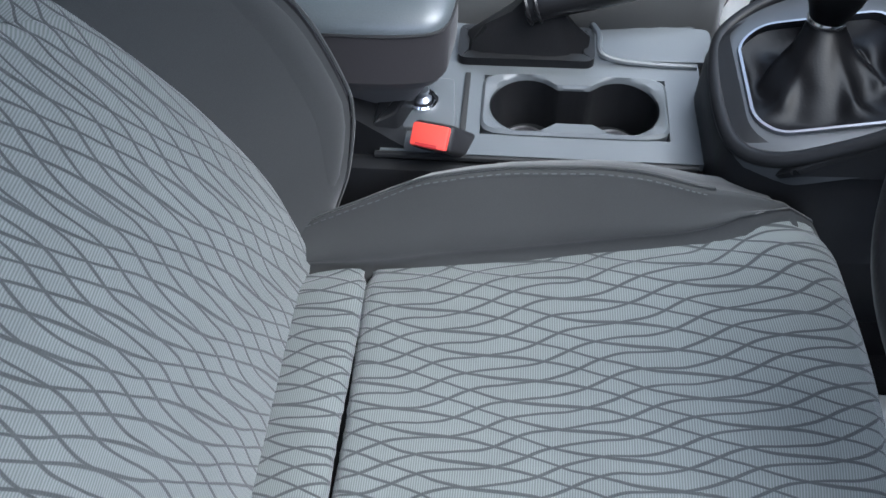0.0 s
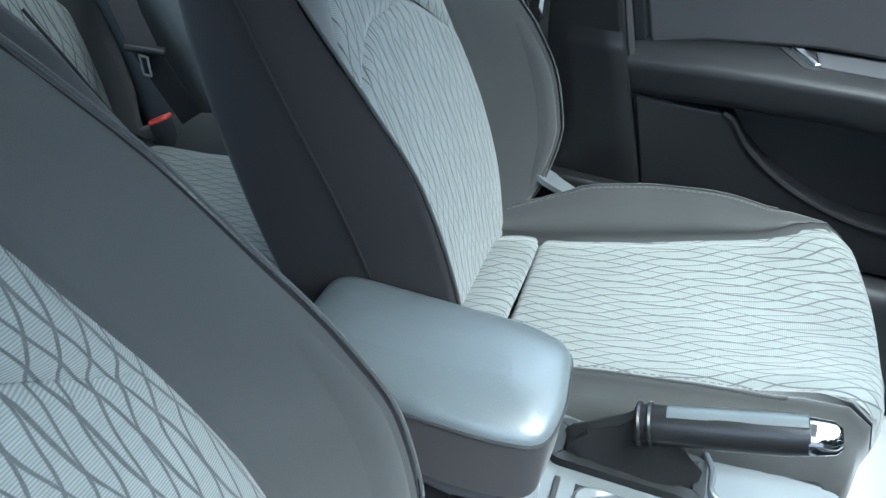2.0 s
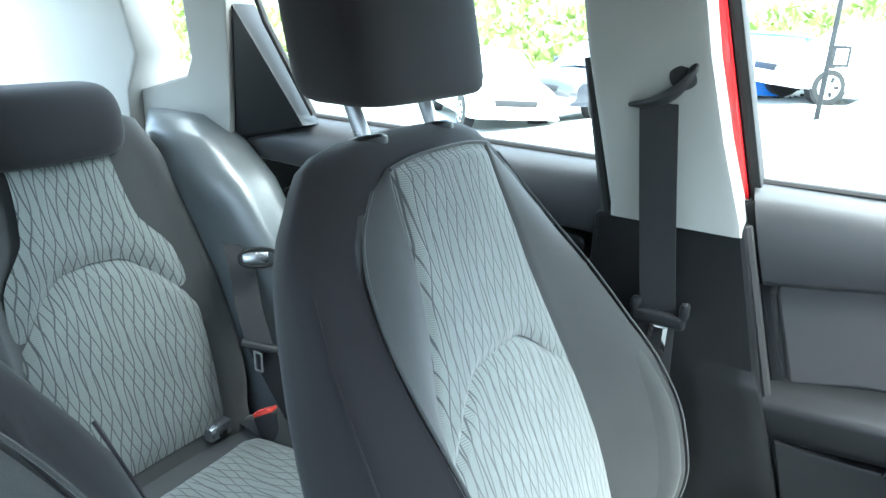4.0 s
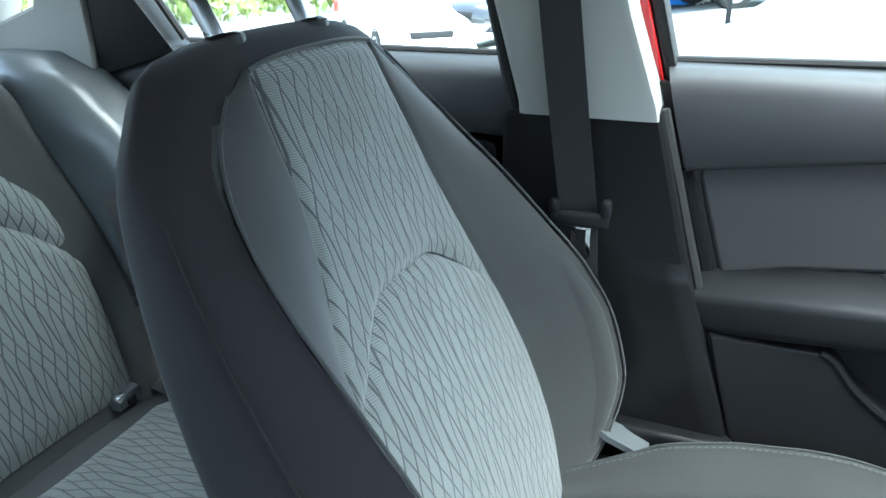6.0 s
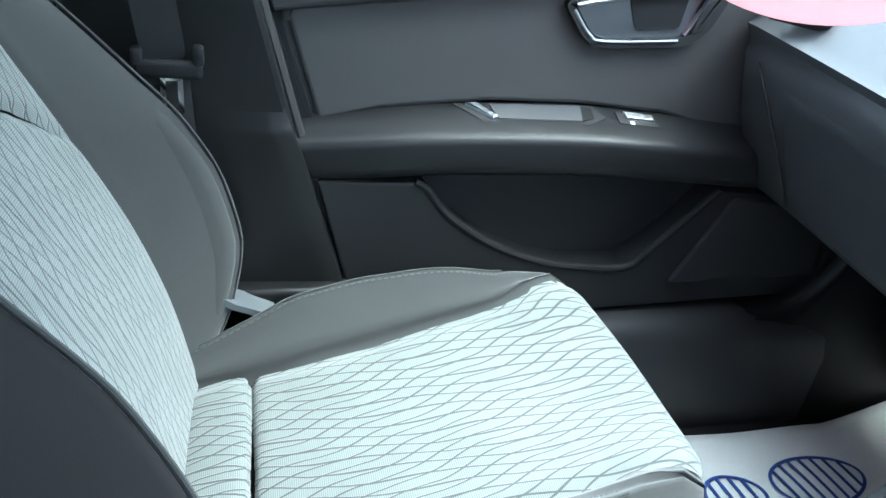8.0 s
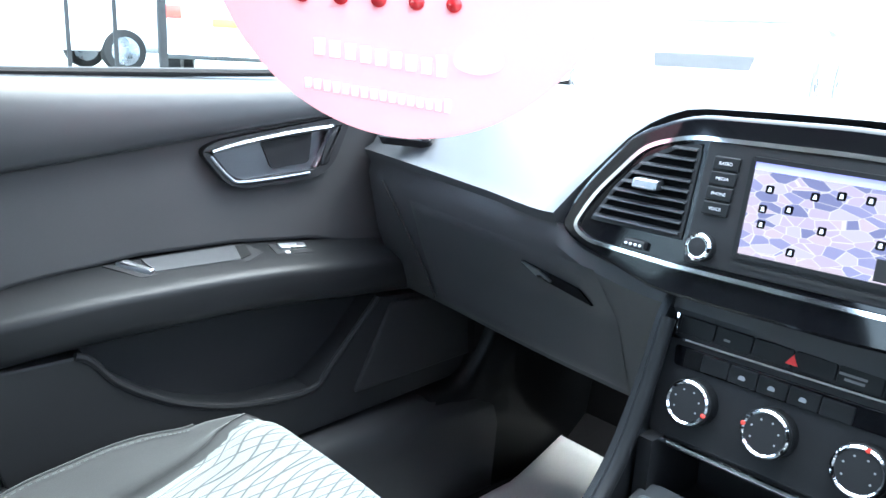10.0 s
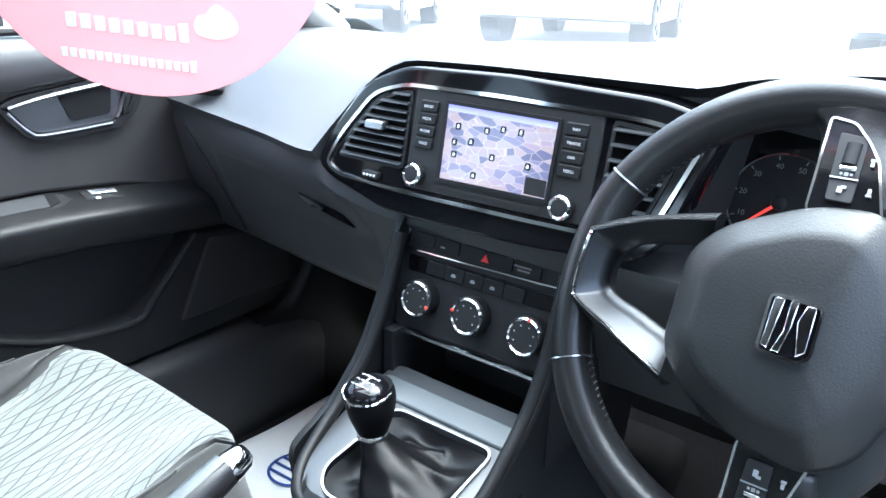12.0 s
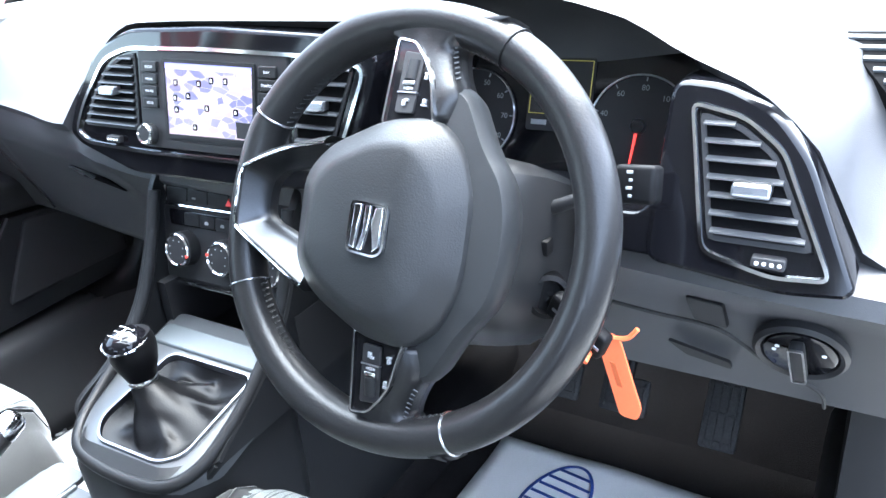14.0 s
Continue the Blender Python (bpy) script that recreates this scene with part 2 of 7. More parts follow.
def glowing(name, colour, strength):
    strength = 0.14 * strength
    m, tree, b = shader(name)
    b.inputs["Base Color"].default_value = (*colour, 1)
    b.inputs["Emission Color"].default_value = (*colour, 1)
    b.inputs["Emission Strength"].default_value = strength
    return m


def let_through(m, colour, share):
    """Thin sheet that lets daylight through."""
    tree = m.node_tree
    out = tree.nodes["Material Output"]
    mix, thin = tree.nodes.new("ShaderNodeMixShader"), tree.nodes.new("ShaderNodeBsdfTranslucent")
    thin.inputs[0].default_value = (*colour, 1)
    mix.inputs[0].default_value = share
    tree.links.new(tree.nodes["Principled BSDF"].outputs[0], mix.inputs[1])
    tree.links.new(thin.outputs[0], mix.inputs[2])
    tree.links.new(mix.outputs[0], out.inputs[0])
    return m


CLOTH = lozenge_cloth("patterned_cloth", (0.136, 0.148, 0.140), (0.050, 0.054, 0.053), line=0.092)
PLAIN = surface("dark_cloth", (0.0310, 0.0322, 0.0315), 0.9, grain=1400, bump=0.35, wear=0.22, sheen=0.25, spec=0.25)
SHELL = surface("back_cloth", (0.0150, 0.0138, 0.0148), 0.92, grain=1400, bump=0.35, wear=0.2, sheen=0.1, spec=0.2)
PLASTIC = surface("grained_black_plastic", (0.012, 0.0124, 0.0132), 0.40, grain=1500, bump=0.35, wear=0.15, spec=0.18)
SOFT = surface("soft_black_door_top", (0.022, 0.0225, 0.024), 0.42, grain=1300, bump=0.35, wear=0.12, spec=0.45)
PILLAR = surface("smooth_black_trim", (0.0075, 0.0077, 0.008), 0.34, grain=1500, bump=0.25, wear=0.15, spec=0.22)
DASH = surface("soft_grey_black_plastic", (0.036, 0.037, 0.040), 0.5, grain=1100, bump=0.5, wear=0.12)
PANEL = surface("door_leatherette", (0.037, 0.0365, 0.037), 0.5, grain=1300, bump=0.35, wear=0.12)
GREY = surface("console_grey_plastic", (0.085, 0.093, 0.097), 0.40, grain=1800, bump=0.25, wear=0.1)
LEATHER = surface("black_leather", (0.011, 0.011, 0.0116), 0.31, spec=0.34, grain=420, bump=0.3, wear=0.15, depth=0.0006)
ARM = surface("armrest_leatherette", (0.068, 0.078, 0.082), 0.33, spec=0.7, grain=600, bump=0.35, wear=0.12, depth=0.0005)
GLOSS = surface("piano_black", (0.004, 0.004, 0.005), 0.05, grain=50, bump=0.0, wear=0.1, spec=0.3)
MATT = surface("dark_matt_plastic", (0.015, 0.015, 0.0162), 0.55, spec=0.3, grain=1200, bump=0.2)
CHROME = surface("chrome", (0.82, 0.83, 0.85), 0.07, 1.0, grain=60, bump=0.0, wear=0.05)
SATIN = surface("satin_silver", (0.55, 0.57, 0.6), 0.28, 1.0, grain=900, bump=0.05, wear=0.08)
STEEL = surface("rubbed_steel", (0.35, 0.35, 0.36), 0.4, 1.0, grain=300, bump=0.1, wear=0.2)
RED = surface("red_buckle_plastic", (0.75, 0.07, 0.05), 0.3, grain=600, bump=0.05, wear=0.08)
TRIM = surface("pale_grey_trim", (0.30, 0.30, 0.28), 0.75, grain=1600, bump=0.25, wear=0.06)
LINING = surface("headlining_cloth", (0.52, 0.52, 0.5), 0.95, grain=1500, bump=0.2, wear=0.05)
SILL = surface("dull_black_sill_plastic", (0.026, 0.026, 0.027), 0.4, grain=1500, bump=0.2, wear=0.12, spec=0.4)
CHEEK = surface("smooth_grey_black_plastic", (0.05, 0.053, 0.056), 0.32, grain=1500, bump=0.1, wear=0.08)
SLAT = surface("vent_slat_grey", (0.034, 0.036, 0.039), 0.30, spec=0.5, grain=900, bump=0.05, wear=0.05)
THREAD = surface("dark_thread", (0.022, 0.023, 0.024), 0.7, grain=900, bump=0)
STITCH = surface("grey_thread", (0.06, 0.063, 0.066), 0.8, grain=900, bump=0)
DULL = surface("dull_silver", (0.30, 0.31, 0.33), 0.32, 1.0, grain=900, bump=0.05, wear=0.08)
CAR_GLASS = surface("tinted_car_glass", (0.22, 0.25, 0.28), 0.08, grain=50, bump=0.0, wear=0.1)
CARPET = surface("black_carpet", (0.019, 0.018, 0.018), 1.0, spec=0.05, grain=700, bump=0.9, wear=0.4, depth=0.002)
PAPER = surface("white_paper", (0.88, 0.87, 0.83), 0.7, grain=300, bump=0.1, wear=0.04)
INK = surface("blue_ink", (0.03, 0.07, 0.28), 0.7, grain=300, bump=0.0)
PAINT = surface("red_car_paint", (0.55, 0.015, 0.02), 0.25, grain=300, bump=0.0, wear=0.04, coat=1.0)
WEB = surface("belt_webbing", (0.010, 0.010, 0.011), 0.8, grain=1600, bump=0.6, wear=0.25)
RUBBER = surface("black_rubber", (0.012, 0.012, 0.012), 0.75, grain=700, bump=0.2)
# near-black that stands for the shade inside the air ducts
DUCT_SHADE = surface("duct_shade_black", (0.003, 0.003, 0.0033), 0.8, spec=0.05, grain=900, bump=0.1)
BLACKISH = surface("shadowed_black_plastic", (0.005, 0.005, 0.0055), 0.6, spec=0.2, grain=900, bump=0.1)
WHITE = surface("white_marking", (0.75, 0.76, 0.78), 0.6, grain=300, bump=0.0, wear=0.03)
DIM = surface("dim_grey_marking", (0.26, 0.27, 0.28), 0.6, grain=300, bump=0.0, wear=0.03)
ORANGE = surface("orange_tag_plastic", (0.95, 0.17, 0.06), 0.5, grain=300, bump=0.05, wear=0.05)
PINK = let_through(surface("pink_red_paper", (0.75, 0.38, 0.40), 0.7, grain=300, bump=0.05, wear=0.03), (0.80, 0.52, 0.53), 0.5)
GLASS = glass("clear_glass", (0.96, 0.985, 0.97))

# ---- seats ----
INS = [(0.0, 0.158), (0.32, 0.158), (0.40, 0.166), (0.45, 0.172)]  # half width of the cushion's patterned panel
CREST = [(-0.13, 0.195), (0, 0.209), (0.12, 0.212), (0.2, 0.210), (0.25, 0.206), (0.3, 0.199), (0.35, 0.194), (0.4, 0.190), (0.43, 0.186), (0.467, 0.181)]
RISE = [(-0.12, 0.02), (-0.05, 0.040), (0.0, 0.056), (0.06, 0.074), (0.12, 0.074), (0.2, 0.063), (0.25, 0.052), (0.3, 0.037), (0.35, 0.020), (0.4, 0.006), (0.43, 0.002), (0.467, 0.0)]
TOPZ = [(-0.12, 0.006), (0.0, 0.026), (0.08, 0.047), (0.16, 0.070), (0.24, 0.097), (0.32, 0.121), (0.39, 0.147), (0.432, 0.153), (0.459, 0.135), (0.470, 0.099)]
HALF_IN = [(0, 0.180), (0.05, 0.193), (0.12, 0.204), (0.24, 0.196), (0.3, 0.186), (0.36, 0.173), (0.41, 0.158), (0.46, 0.142), (0.53, 0.122), (0.59, 0.113), (0.64, 0.108), (0.69, 0.104)]
HALF_RIDGE = [(-0.02, 0.224), (0.08, 0.240), (0.16, 0.255), (0.24, 0.257), (0.32, 0.246), (0.4, 0.236), (0.48, 0.227), (0.55, 0.210), (0.61, 0.184), (0.655, 0.148), (0.685, 0.108)]
PROUD = [(-0.02, 0.004), (0.08, 0.073), (0.16, 0.105), (0.24, 0.109), (0.32, 0.100), (0.4, 0.074), (0.48, 0.043), (0.55, 0.015), (0.61, -0.002), (0.655, -0.007), (0.685, -0.002)]
HALF_OUT = [(-0.03, 0.24), (0.1, 0.262), (0.3, 0.270), (0.45, 0.264), (0.55, 0.252), (0.62, 0.236), (0.66, 0.214), (0.69, 0.19)]


LEAN_BACK = [(-0.03, -0.062), (0.0, -0.070), (0.2, -0.122), (0.43, -0.203), (0.66, -0.284), (0.72, -0.306), (0.85, -0.36)]


def back_point(y, l, p):
    """Place on the backrest: y across, l up along it, p proud of its plane."""
    return Vector((spl(LEAN_BACK, l) + 0.93 * p, y, 0.917 * l + 0.37 * p))


def arch(y):
    """Height of the arched seam across the backrest."""
    return spl([(0, 0.446), (0.05, 0.444), (0.075, 0.434), (0.10, 0.416), (0.132, 0.390), (0.17, 0.362), (0.2, 0.342)], abs(y))


def puff(d, deep=0.009, width=0.016):
    """Padding that sinks into a seam at distance d."""
    return -deep * math.exp(-((d / width) ** 2))


def cushion_body():
    loops = []
    for x in (-0.13, -0.10, -0.06, -0.02, 0.02, 0.06, 0.1, 0.14, 0.18, 0.22, 0.26, 0.3, 0.34, 0.375, 0.405, 0.432, 0.459, 0.470):
        h, z, w = spl(RISE, x), spl(TOPZ, x), spl(INS, x)
        out = spl([(-0.13, 0.23), (0, 0.252), (0.2, 0.254), (0.36, 0.244), (0.42, 0.232), (0.467, 0.214)], x)
        crest = min(spl(CREST, x), out - 0.012)
        low = -0.17 if x < 0.40 else -0.17 + (x - 0.40) * 0.8
        sides = []
        for side in (-1, 1):
            ws = w
            cs = max(crest, ws + 0.012)
            os = max(out, cs + 0.01)
            sides.append([(os - 0.006, low), (os + 0.004, -0.06), (os, z + h - 0.05), (cs + 0.010, z + h - 0.012), (cs, z + h), (cs - 0.4 * (cs - ws), z + 0.72 * h - 0.004),
                          (ws + 0.008, z + 0.25 * h + 0.004), (ws - 0.006, z - 0.003 - 0.020 * math.exp(-(x / 0.03) ** 2))])
        right = [Vector((x, -y, zz)) for y, zz in sides[0]]
        left = [Vector((x, y, zz)) for y, zz in sides[1][::-1]]
        loops.append(smooth_line(right + [Vector((x, 0, z - 0.022 - 0.03 * max(0, min(1, x / 0.4)) - 0.03 * math.exp(-(x / 0.04) ** 2)))] + left, 3))
    return loft(loops)


def seat_panel(half, line, crown=0.007, nu=30, nv=40, cuts=(0.0, 1.0), dish=0.0):
    """Padded patterned panel along a line of (x, z), sunk at its seams."""
    pts = smooth_line([(x, 0, z) for x, z in line], 8)
    run = [0.0]
    for a, b in zip(pts, pts[1:]):
        run.append(run[-1] + (b - a).length)

    def along(v):
        d = v * run[-1]
        k = max(i for i in range(len(run)) if run[i] <= d + 1e-9)
        k = min(k, len(run) - 2)
        t = (d - run[k]) / (run[k + 1] - run[k])
        return pts[k].lerp(pts[k + 1], t), (pts[k + 1] - pts[k]).normalized(), d

    def place(u, v):
        p, t, d = along(v)
        w = half(p.x)
        y = (2 * u - 1) * w
        up = Vector((-t.z, 0, t.x))
        lift = (crown + dish * max(0, min(1, p.x / 0.4))) * ((2 * u - 1) ** 2 - 1) + crown + puff(w - abs(y)) + (puff(d, 0.008, 0.008) if cuts[0] is not None else 0) + (puff(run[-1] - d, 0.008, 0.008) if cuts[1] is not None else 0)
        wrinkle = 0.0012 * noise.noise(Vector((p.x * 24, y * 9, 3.1)))
        gather = noise.noise(Vector((y * 130, 0.4, 1.7)))
        wrinkle += 0.0022 * gather * (math.exp(-d / 0.010) + math.exp(-(run[-1] - d) / 0.010))
        return p + Vector((0, y, 0)) + up * (lift + wrinkle + 0.002)

    return sheet(place, nu, nv, lambda u, v: ((2 * u - 1) * half(along(v)[0].x), along(v)[2]))


def backrest_body():
    loops = []

    def ring_at(l, wide=1.0, deep=1.0, rise=0.0):
        """Section of the backrest; wide and deep draw it in towards the crown."""
        p, r, o = spl(PROUD, l), spl(HALF_RIDGE, l), spl(HALF_OUT, l)
        i = min(spl(HALF_IN, l), r - 0.03)
        back = spl([(-0.03, -0.10), (0.3, -0.118), (0.6, -0.104), (0.69, -0.095)], l)
        half = [(o - 0.034, back + 0.010), (o - 0.006, back + 0.046), (o - 0.002, -0.02 + 0.4 * p), (r + 0.005, p - 0.009), (r - 0.002, p - 0.005), (r - 0.016, p - 0.020), (i + 0.02, 0.2 * p - 0.026), (i - 0.004, -0.030)]
        k = max(0, min(1, (l - 0.56) / 0.09))
        k = k * k * (3 - 2 * k)
        full = [(o - 0.034, back + 0.010), (o - 0.006, back + 0.046), (o - 0.014, -0.038), (r + 0.034, -0.019), (r + 0.008, -0.009), (r - 0.014, -0.006), (r - 0.03, -0.005), (i * 0.6, -0.005)]
        half = [(a + (c - a) * k, b + (d - b) * k) for (a, b), (c, d) in zip(half, full)]
        flat = [(-y, q) for y, q in half] + [(0, -0.032 + 0.027 * k)] + half[::-1] + [(o * 0.5, back - 0.006), (-o * 0.5, back - 0.006)]
        return smooth_line([back_point(y * wide, l + rise, -0.062 + (q + 0.062) * deep) for y, q in flat], 3, True)

    for k in range(28):
        loops.append(ring_at(-0.03 + 0.70 * k / 27))
    for wide, deep, rise in ((0.95, 0.93, 0.012), (0.87, 0.80, 0.028), (0.74, 0.62, 0.040), (0.52, 0.40, 0.048), (0.25, 0.2, 0.051)):
        loops.append(ring_at(0.67, wide, deep, rise))
    bm = loft(loops)
    n = len(loops[0])
    for k, f in enumerate(bm.faces):
        f.material_index = 1 if k % n < 12 or k % n >= 36 or k // n >= 26 else 0
    return bm


def groove(p, d, width=0.0045, deep=0.0035):
    """Surface height p that dives into a sewn seam at distance d."""
    g = math.exp(-((d / width) ** 2))
    return p - deep * g


def bolster_point(u, l, s):
    """Front face of a side bolster, u from its seam (0) to its ridge (1)."""
    u = u ** 1.4
    wide = spl(HALF_RIDGE, l) - spl(HALF_IN, l) - 0.004
    y = spl(HALF_IN, l) + wide * u
    full = spl([(-0.1, 1), (0.54, 1), (0.66, 0.15), (0.7, 0.1)], l)
    p = full * (0.0085 * (1 - u ** 3) + 0.006 * math.sin(math.pi * u)) - 0.001 + spl(PROUD, l) * (u ** 1.5)
    return back_point(s * y, l, groove(p, u * max(wide, 0.02)))


def back_panel(lower):
    def ends(y):
        a = arch(y)
        return (0.0, a) if lower else (a, 0.683 - 0.008 * min(1, abs(y) / 0.108) ** 3)

    def place(u, v):
        yy = math.copysign(1 - (1 - abs(2 * u - 1)) ** 1.5, u - 0.5)
        w = spl(HALF_IN, 0.2 if lower else 0.66)
        for _ in range(6):
            lo, hi = ends(yy * w)
            w = spl(HALF_IN, lo + (hi - lo) * v)
        y = yy * w
        lo, hi = ends(y)
        l = lo + (hi - lo) * v
        p = 0.004 + 0.007 * yy * yy * spl([(0, 1), (0.5, 0.6), (0.66, 0)], l) + puff(l - lo, 0.007, 0.009) + puff(hi - l, 0.007 if lower else 0.010, 0.009)
        p += 0.0016 * noise.noise(Vector((y * 120, 0.3, 5.5))) * (math.exp(-(l - lo) / 0.012) + math.exp(-(hi - l) / 0.012))
        p += 0.010 * math.sin(math.pi * min(1, l / 0.44)) if lower else 0.004
        p += 0.001 * noise.noise(Vector((y * 10, l * 25, 7.7)))
        edge = yy ** 6
        rim = spl([(0, 0.0075), (0.54, 0.0075), (0.66, 0.001), (0.7, 0)], l)
        return back_point(y, l, groove(p * (1 - edge) + rim * edge, w - abs(y)))

    def uv(u, v):
        q = place(u, v)
        return (q.y, q.z / 0.917)

    return sheet(place, 64, 56, uv)


def headrest_body(w, tall, deep, lean=0.25):
    """Rounded box pad, its underside's middle at the origin."""
    loops = []
    for t, q in ((0.0, 0.80), (0.012, 0.88), (0.04, 0.95), (0.10, 0.985), (0.25, 1.0), (0.5, 1.0), (0.75, 0.99), (0.88, 0.96), (0.95, 0.90), (0.985, 0.80), (1.0, 0.66)):
        half, d = w * (1 - (1 - q) * 0.55), deep * (1 - (1 - q) * 1.2)
        loops.append([Vector((-lean * t * tall + d * math.copysign(abs(math.cos(a)) ** 0.45, math.cos(a)), half * math.copysign(abs(math.sin(a)) ** 0.4, math.sin(a)), t * tall)) for a in (2 * math.pi * j / 40 for j in range(40))])
    return loft(loops)


def front_seat(label, at, upright=0.0, sink=0.0, lift=0.0, group="front seats"):
    seat = thing("car_chair", label, "car seat", group)

    def cut(bm):
        """Bows the cushion's front edge and tilts it."""
        for v in bm.verts:
            v.co.z -= sink * max(0, v.co.x) - lift * max(0, min(1, (abs(v.co.y) - 0.165) / 0.04)) * max(0, min(1, v.co.x / 0.1))
            t = max(0, min(1, (v.co.x - 0.26) / 0.18))
            v.co.x -= 0.043 * min(1.35, (v.co.y / 0.17) ** 2) * t * t * (3 - 2 * t)
        return bm

    part("cushion", cut(cushion_body()), PLAIN, seat, "dark grey plain cloth bolsters", sharp=3)
    part("cushion_panel", cut(seat_panel(lambda x: spl(INS, x), [(0.0005, 0.016), (0.007, 0.029), (0.06, 0.043), (0.16, 0.071), (0.24, 0.098), (0.32, 0.122), (0.39, 0.146), (0.432, 0.151), (0.457, 0.134), (0.467, 0.097), (0.468, 0.06)], nu=110, nv=60, dish=0.022)), CLOTH, seat, "grey cloth with wavy lozenge lines")
    part("cushion_roll", seat_panel(lambda x: spl([(-0.1, 0.15), (0, 0.158)], x), [(-0.105, -0.012), (-0.07, 0.018), (-0.03, 0.031), (-0.006, 0.030), (0.0, 0.016)], 0.006, 100, 14), CLOTH, seat, "grey cloth with wavy lozenge lines")
    part("backrest", backrest_body(), [PLAIN, SHELL], seat, "dark grey cloth back with deep side bolsters", sharp=3)
    part("lower_back_panel", back_panel(True), CLOTH, seat, "grey cloth with wavy lozenge lines")
    part("upper_back_panel", back_panel(False), CLOTH, seat, "grey cloth with wavy lozenge lines")
    part("top_piping", tube(smooth_line([back_point(y, 0.685 - 0.008 * (abs(y) / 0.108) ** 3, -0.001) for y in [-0.108 + 0.018 * k for k in range(13)]], 2), 0.0022, 8), PLAIN, seat)
    for side in (-1, 1):
        part("bolster_face", sheet(lambda u, v, s=side: bolster_point(u, -0.01 + 0.69 * v, s), 16, 90), PLAIN, seat)
        part("piping", tube(smooth_line([back_point(side * (spl(HALF_RIDGE, l) + 0.001), l, spl(PROUD, l) + 0.002) for l in [0.0301 * k for k in range(23)]], 2), 0.0017, 6), PLAIN, seat)
        part("side_seam", tube(smooth_line([back_point(side * (spl(HALF_OUT, l) - 0.001), l, -0.02 + 0.4 * spl(PROUD, l)) for l in [-0.02 + 0.029 * k for k in range(22)]], 2), 0.0012, 6), SHELL, seat)
        part("cushion_piping", cut(tube(smooth_line([Vector((x, side * (spl(CREST, x) + 0.001), spl(TOPZ, x) + spl(RISE, x) + 0.001)) for x in [-0.1 + 0.0237 * k for k in range(20)]], 2), 0.0016, 6)), PLAIN, seat)
        stitches = []
        for k in range(48):
            x = -0.07 + 0.0085 * k
            q = Vector((x, side * (spl(CREST, x) - 0.006), spl(TOPZ, x) + spl(RISE, x) - 0.0002))
            q2 = Vector((x + 0.0048, side * (spl(CREST, x + 0.0048) - 0.006), spl(TOPZ, x + 0.0048) + spl(RISE, x + 0.0048) - 0.0002))
            stitches.append(tube([q, q2], 0.0007, 4))
        part("stitching", cut(joined(*stitches)), STITCH, seat, "pale grey stitching")
        part("recliner_cover", rbox(-0.17, -0.055, side * 0.25 - 0.018, side * 0.25 + 0.018, -0.10, 0.055, 0.016, 3), GREY, seat, "grey plastic hinge cover")
        part("rod", tube([back_point(side * 0.072, 0.705, -0.045), back_point(side * 0.072, 0.82, -0.045)], 0.0085, 14), SATIN, seat, "polished steel rod")
        part("rod_collar", turned([(0.024, -0.022), (0.024, 0.002), (0.019, 0.006), (0.010, 0.007)], facing(back_point(side * 0.072, 0.712, -0.045), (-0.3, 0, 0.95), (1, 0, 0)), 20), PLASTIC, seat)
        part("seat_rail", rbox(-0.22, 0.36, side * 0.20 - 0.02, side * 0.20 + 0.02, -0.205, -0.16, 0.004), STEEL, seat)
    head = headrest_body(0.134, 0.20, 0.058)
    part("headrest", moved(head, Matrix.Translation(back_point(0, 0.752, -0.030))), SHELL, seat, "dark grey cloth headrest", sharp=3)
    part("seat_base", rbox(-0.20, 0.40, -0.245, 0.245, -0.185, -0.10, 0.02, 3), PLASTIC, seat, "black plastic seat valance")
    for ob in seat.children:
        if upright and not ob.name.startswith(("cushion", "stitching", "seat_", "recliner")):
            for v in ob.data.vertices:
                v.co.x += upright * max(0, v.co.z)
    seat.location = at
    return seat


front_seat("front passenger seat in grey lozenge cloth with dark bolsters", (0.0, 0.407, 0.538))
front_seat("driver's seat in grey lozenge cloth with dark bolsters", (0.033, -0.310, 0.543), upright=-0.02, sink=0.045, lift=0.005)


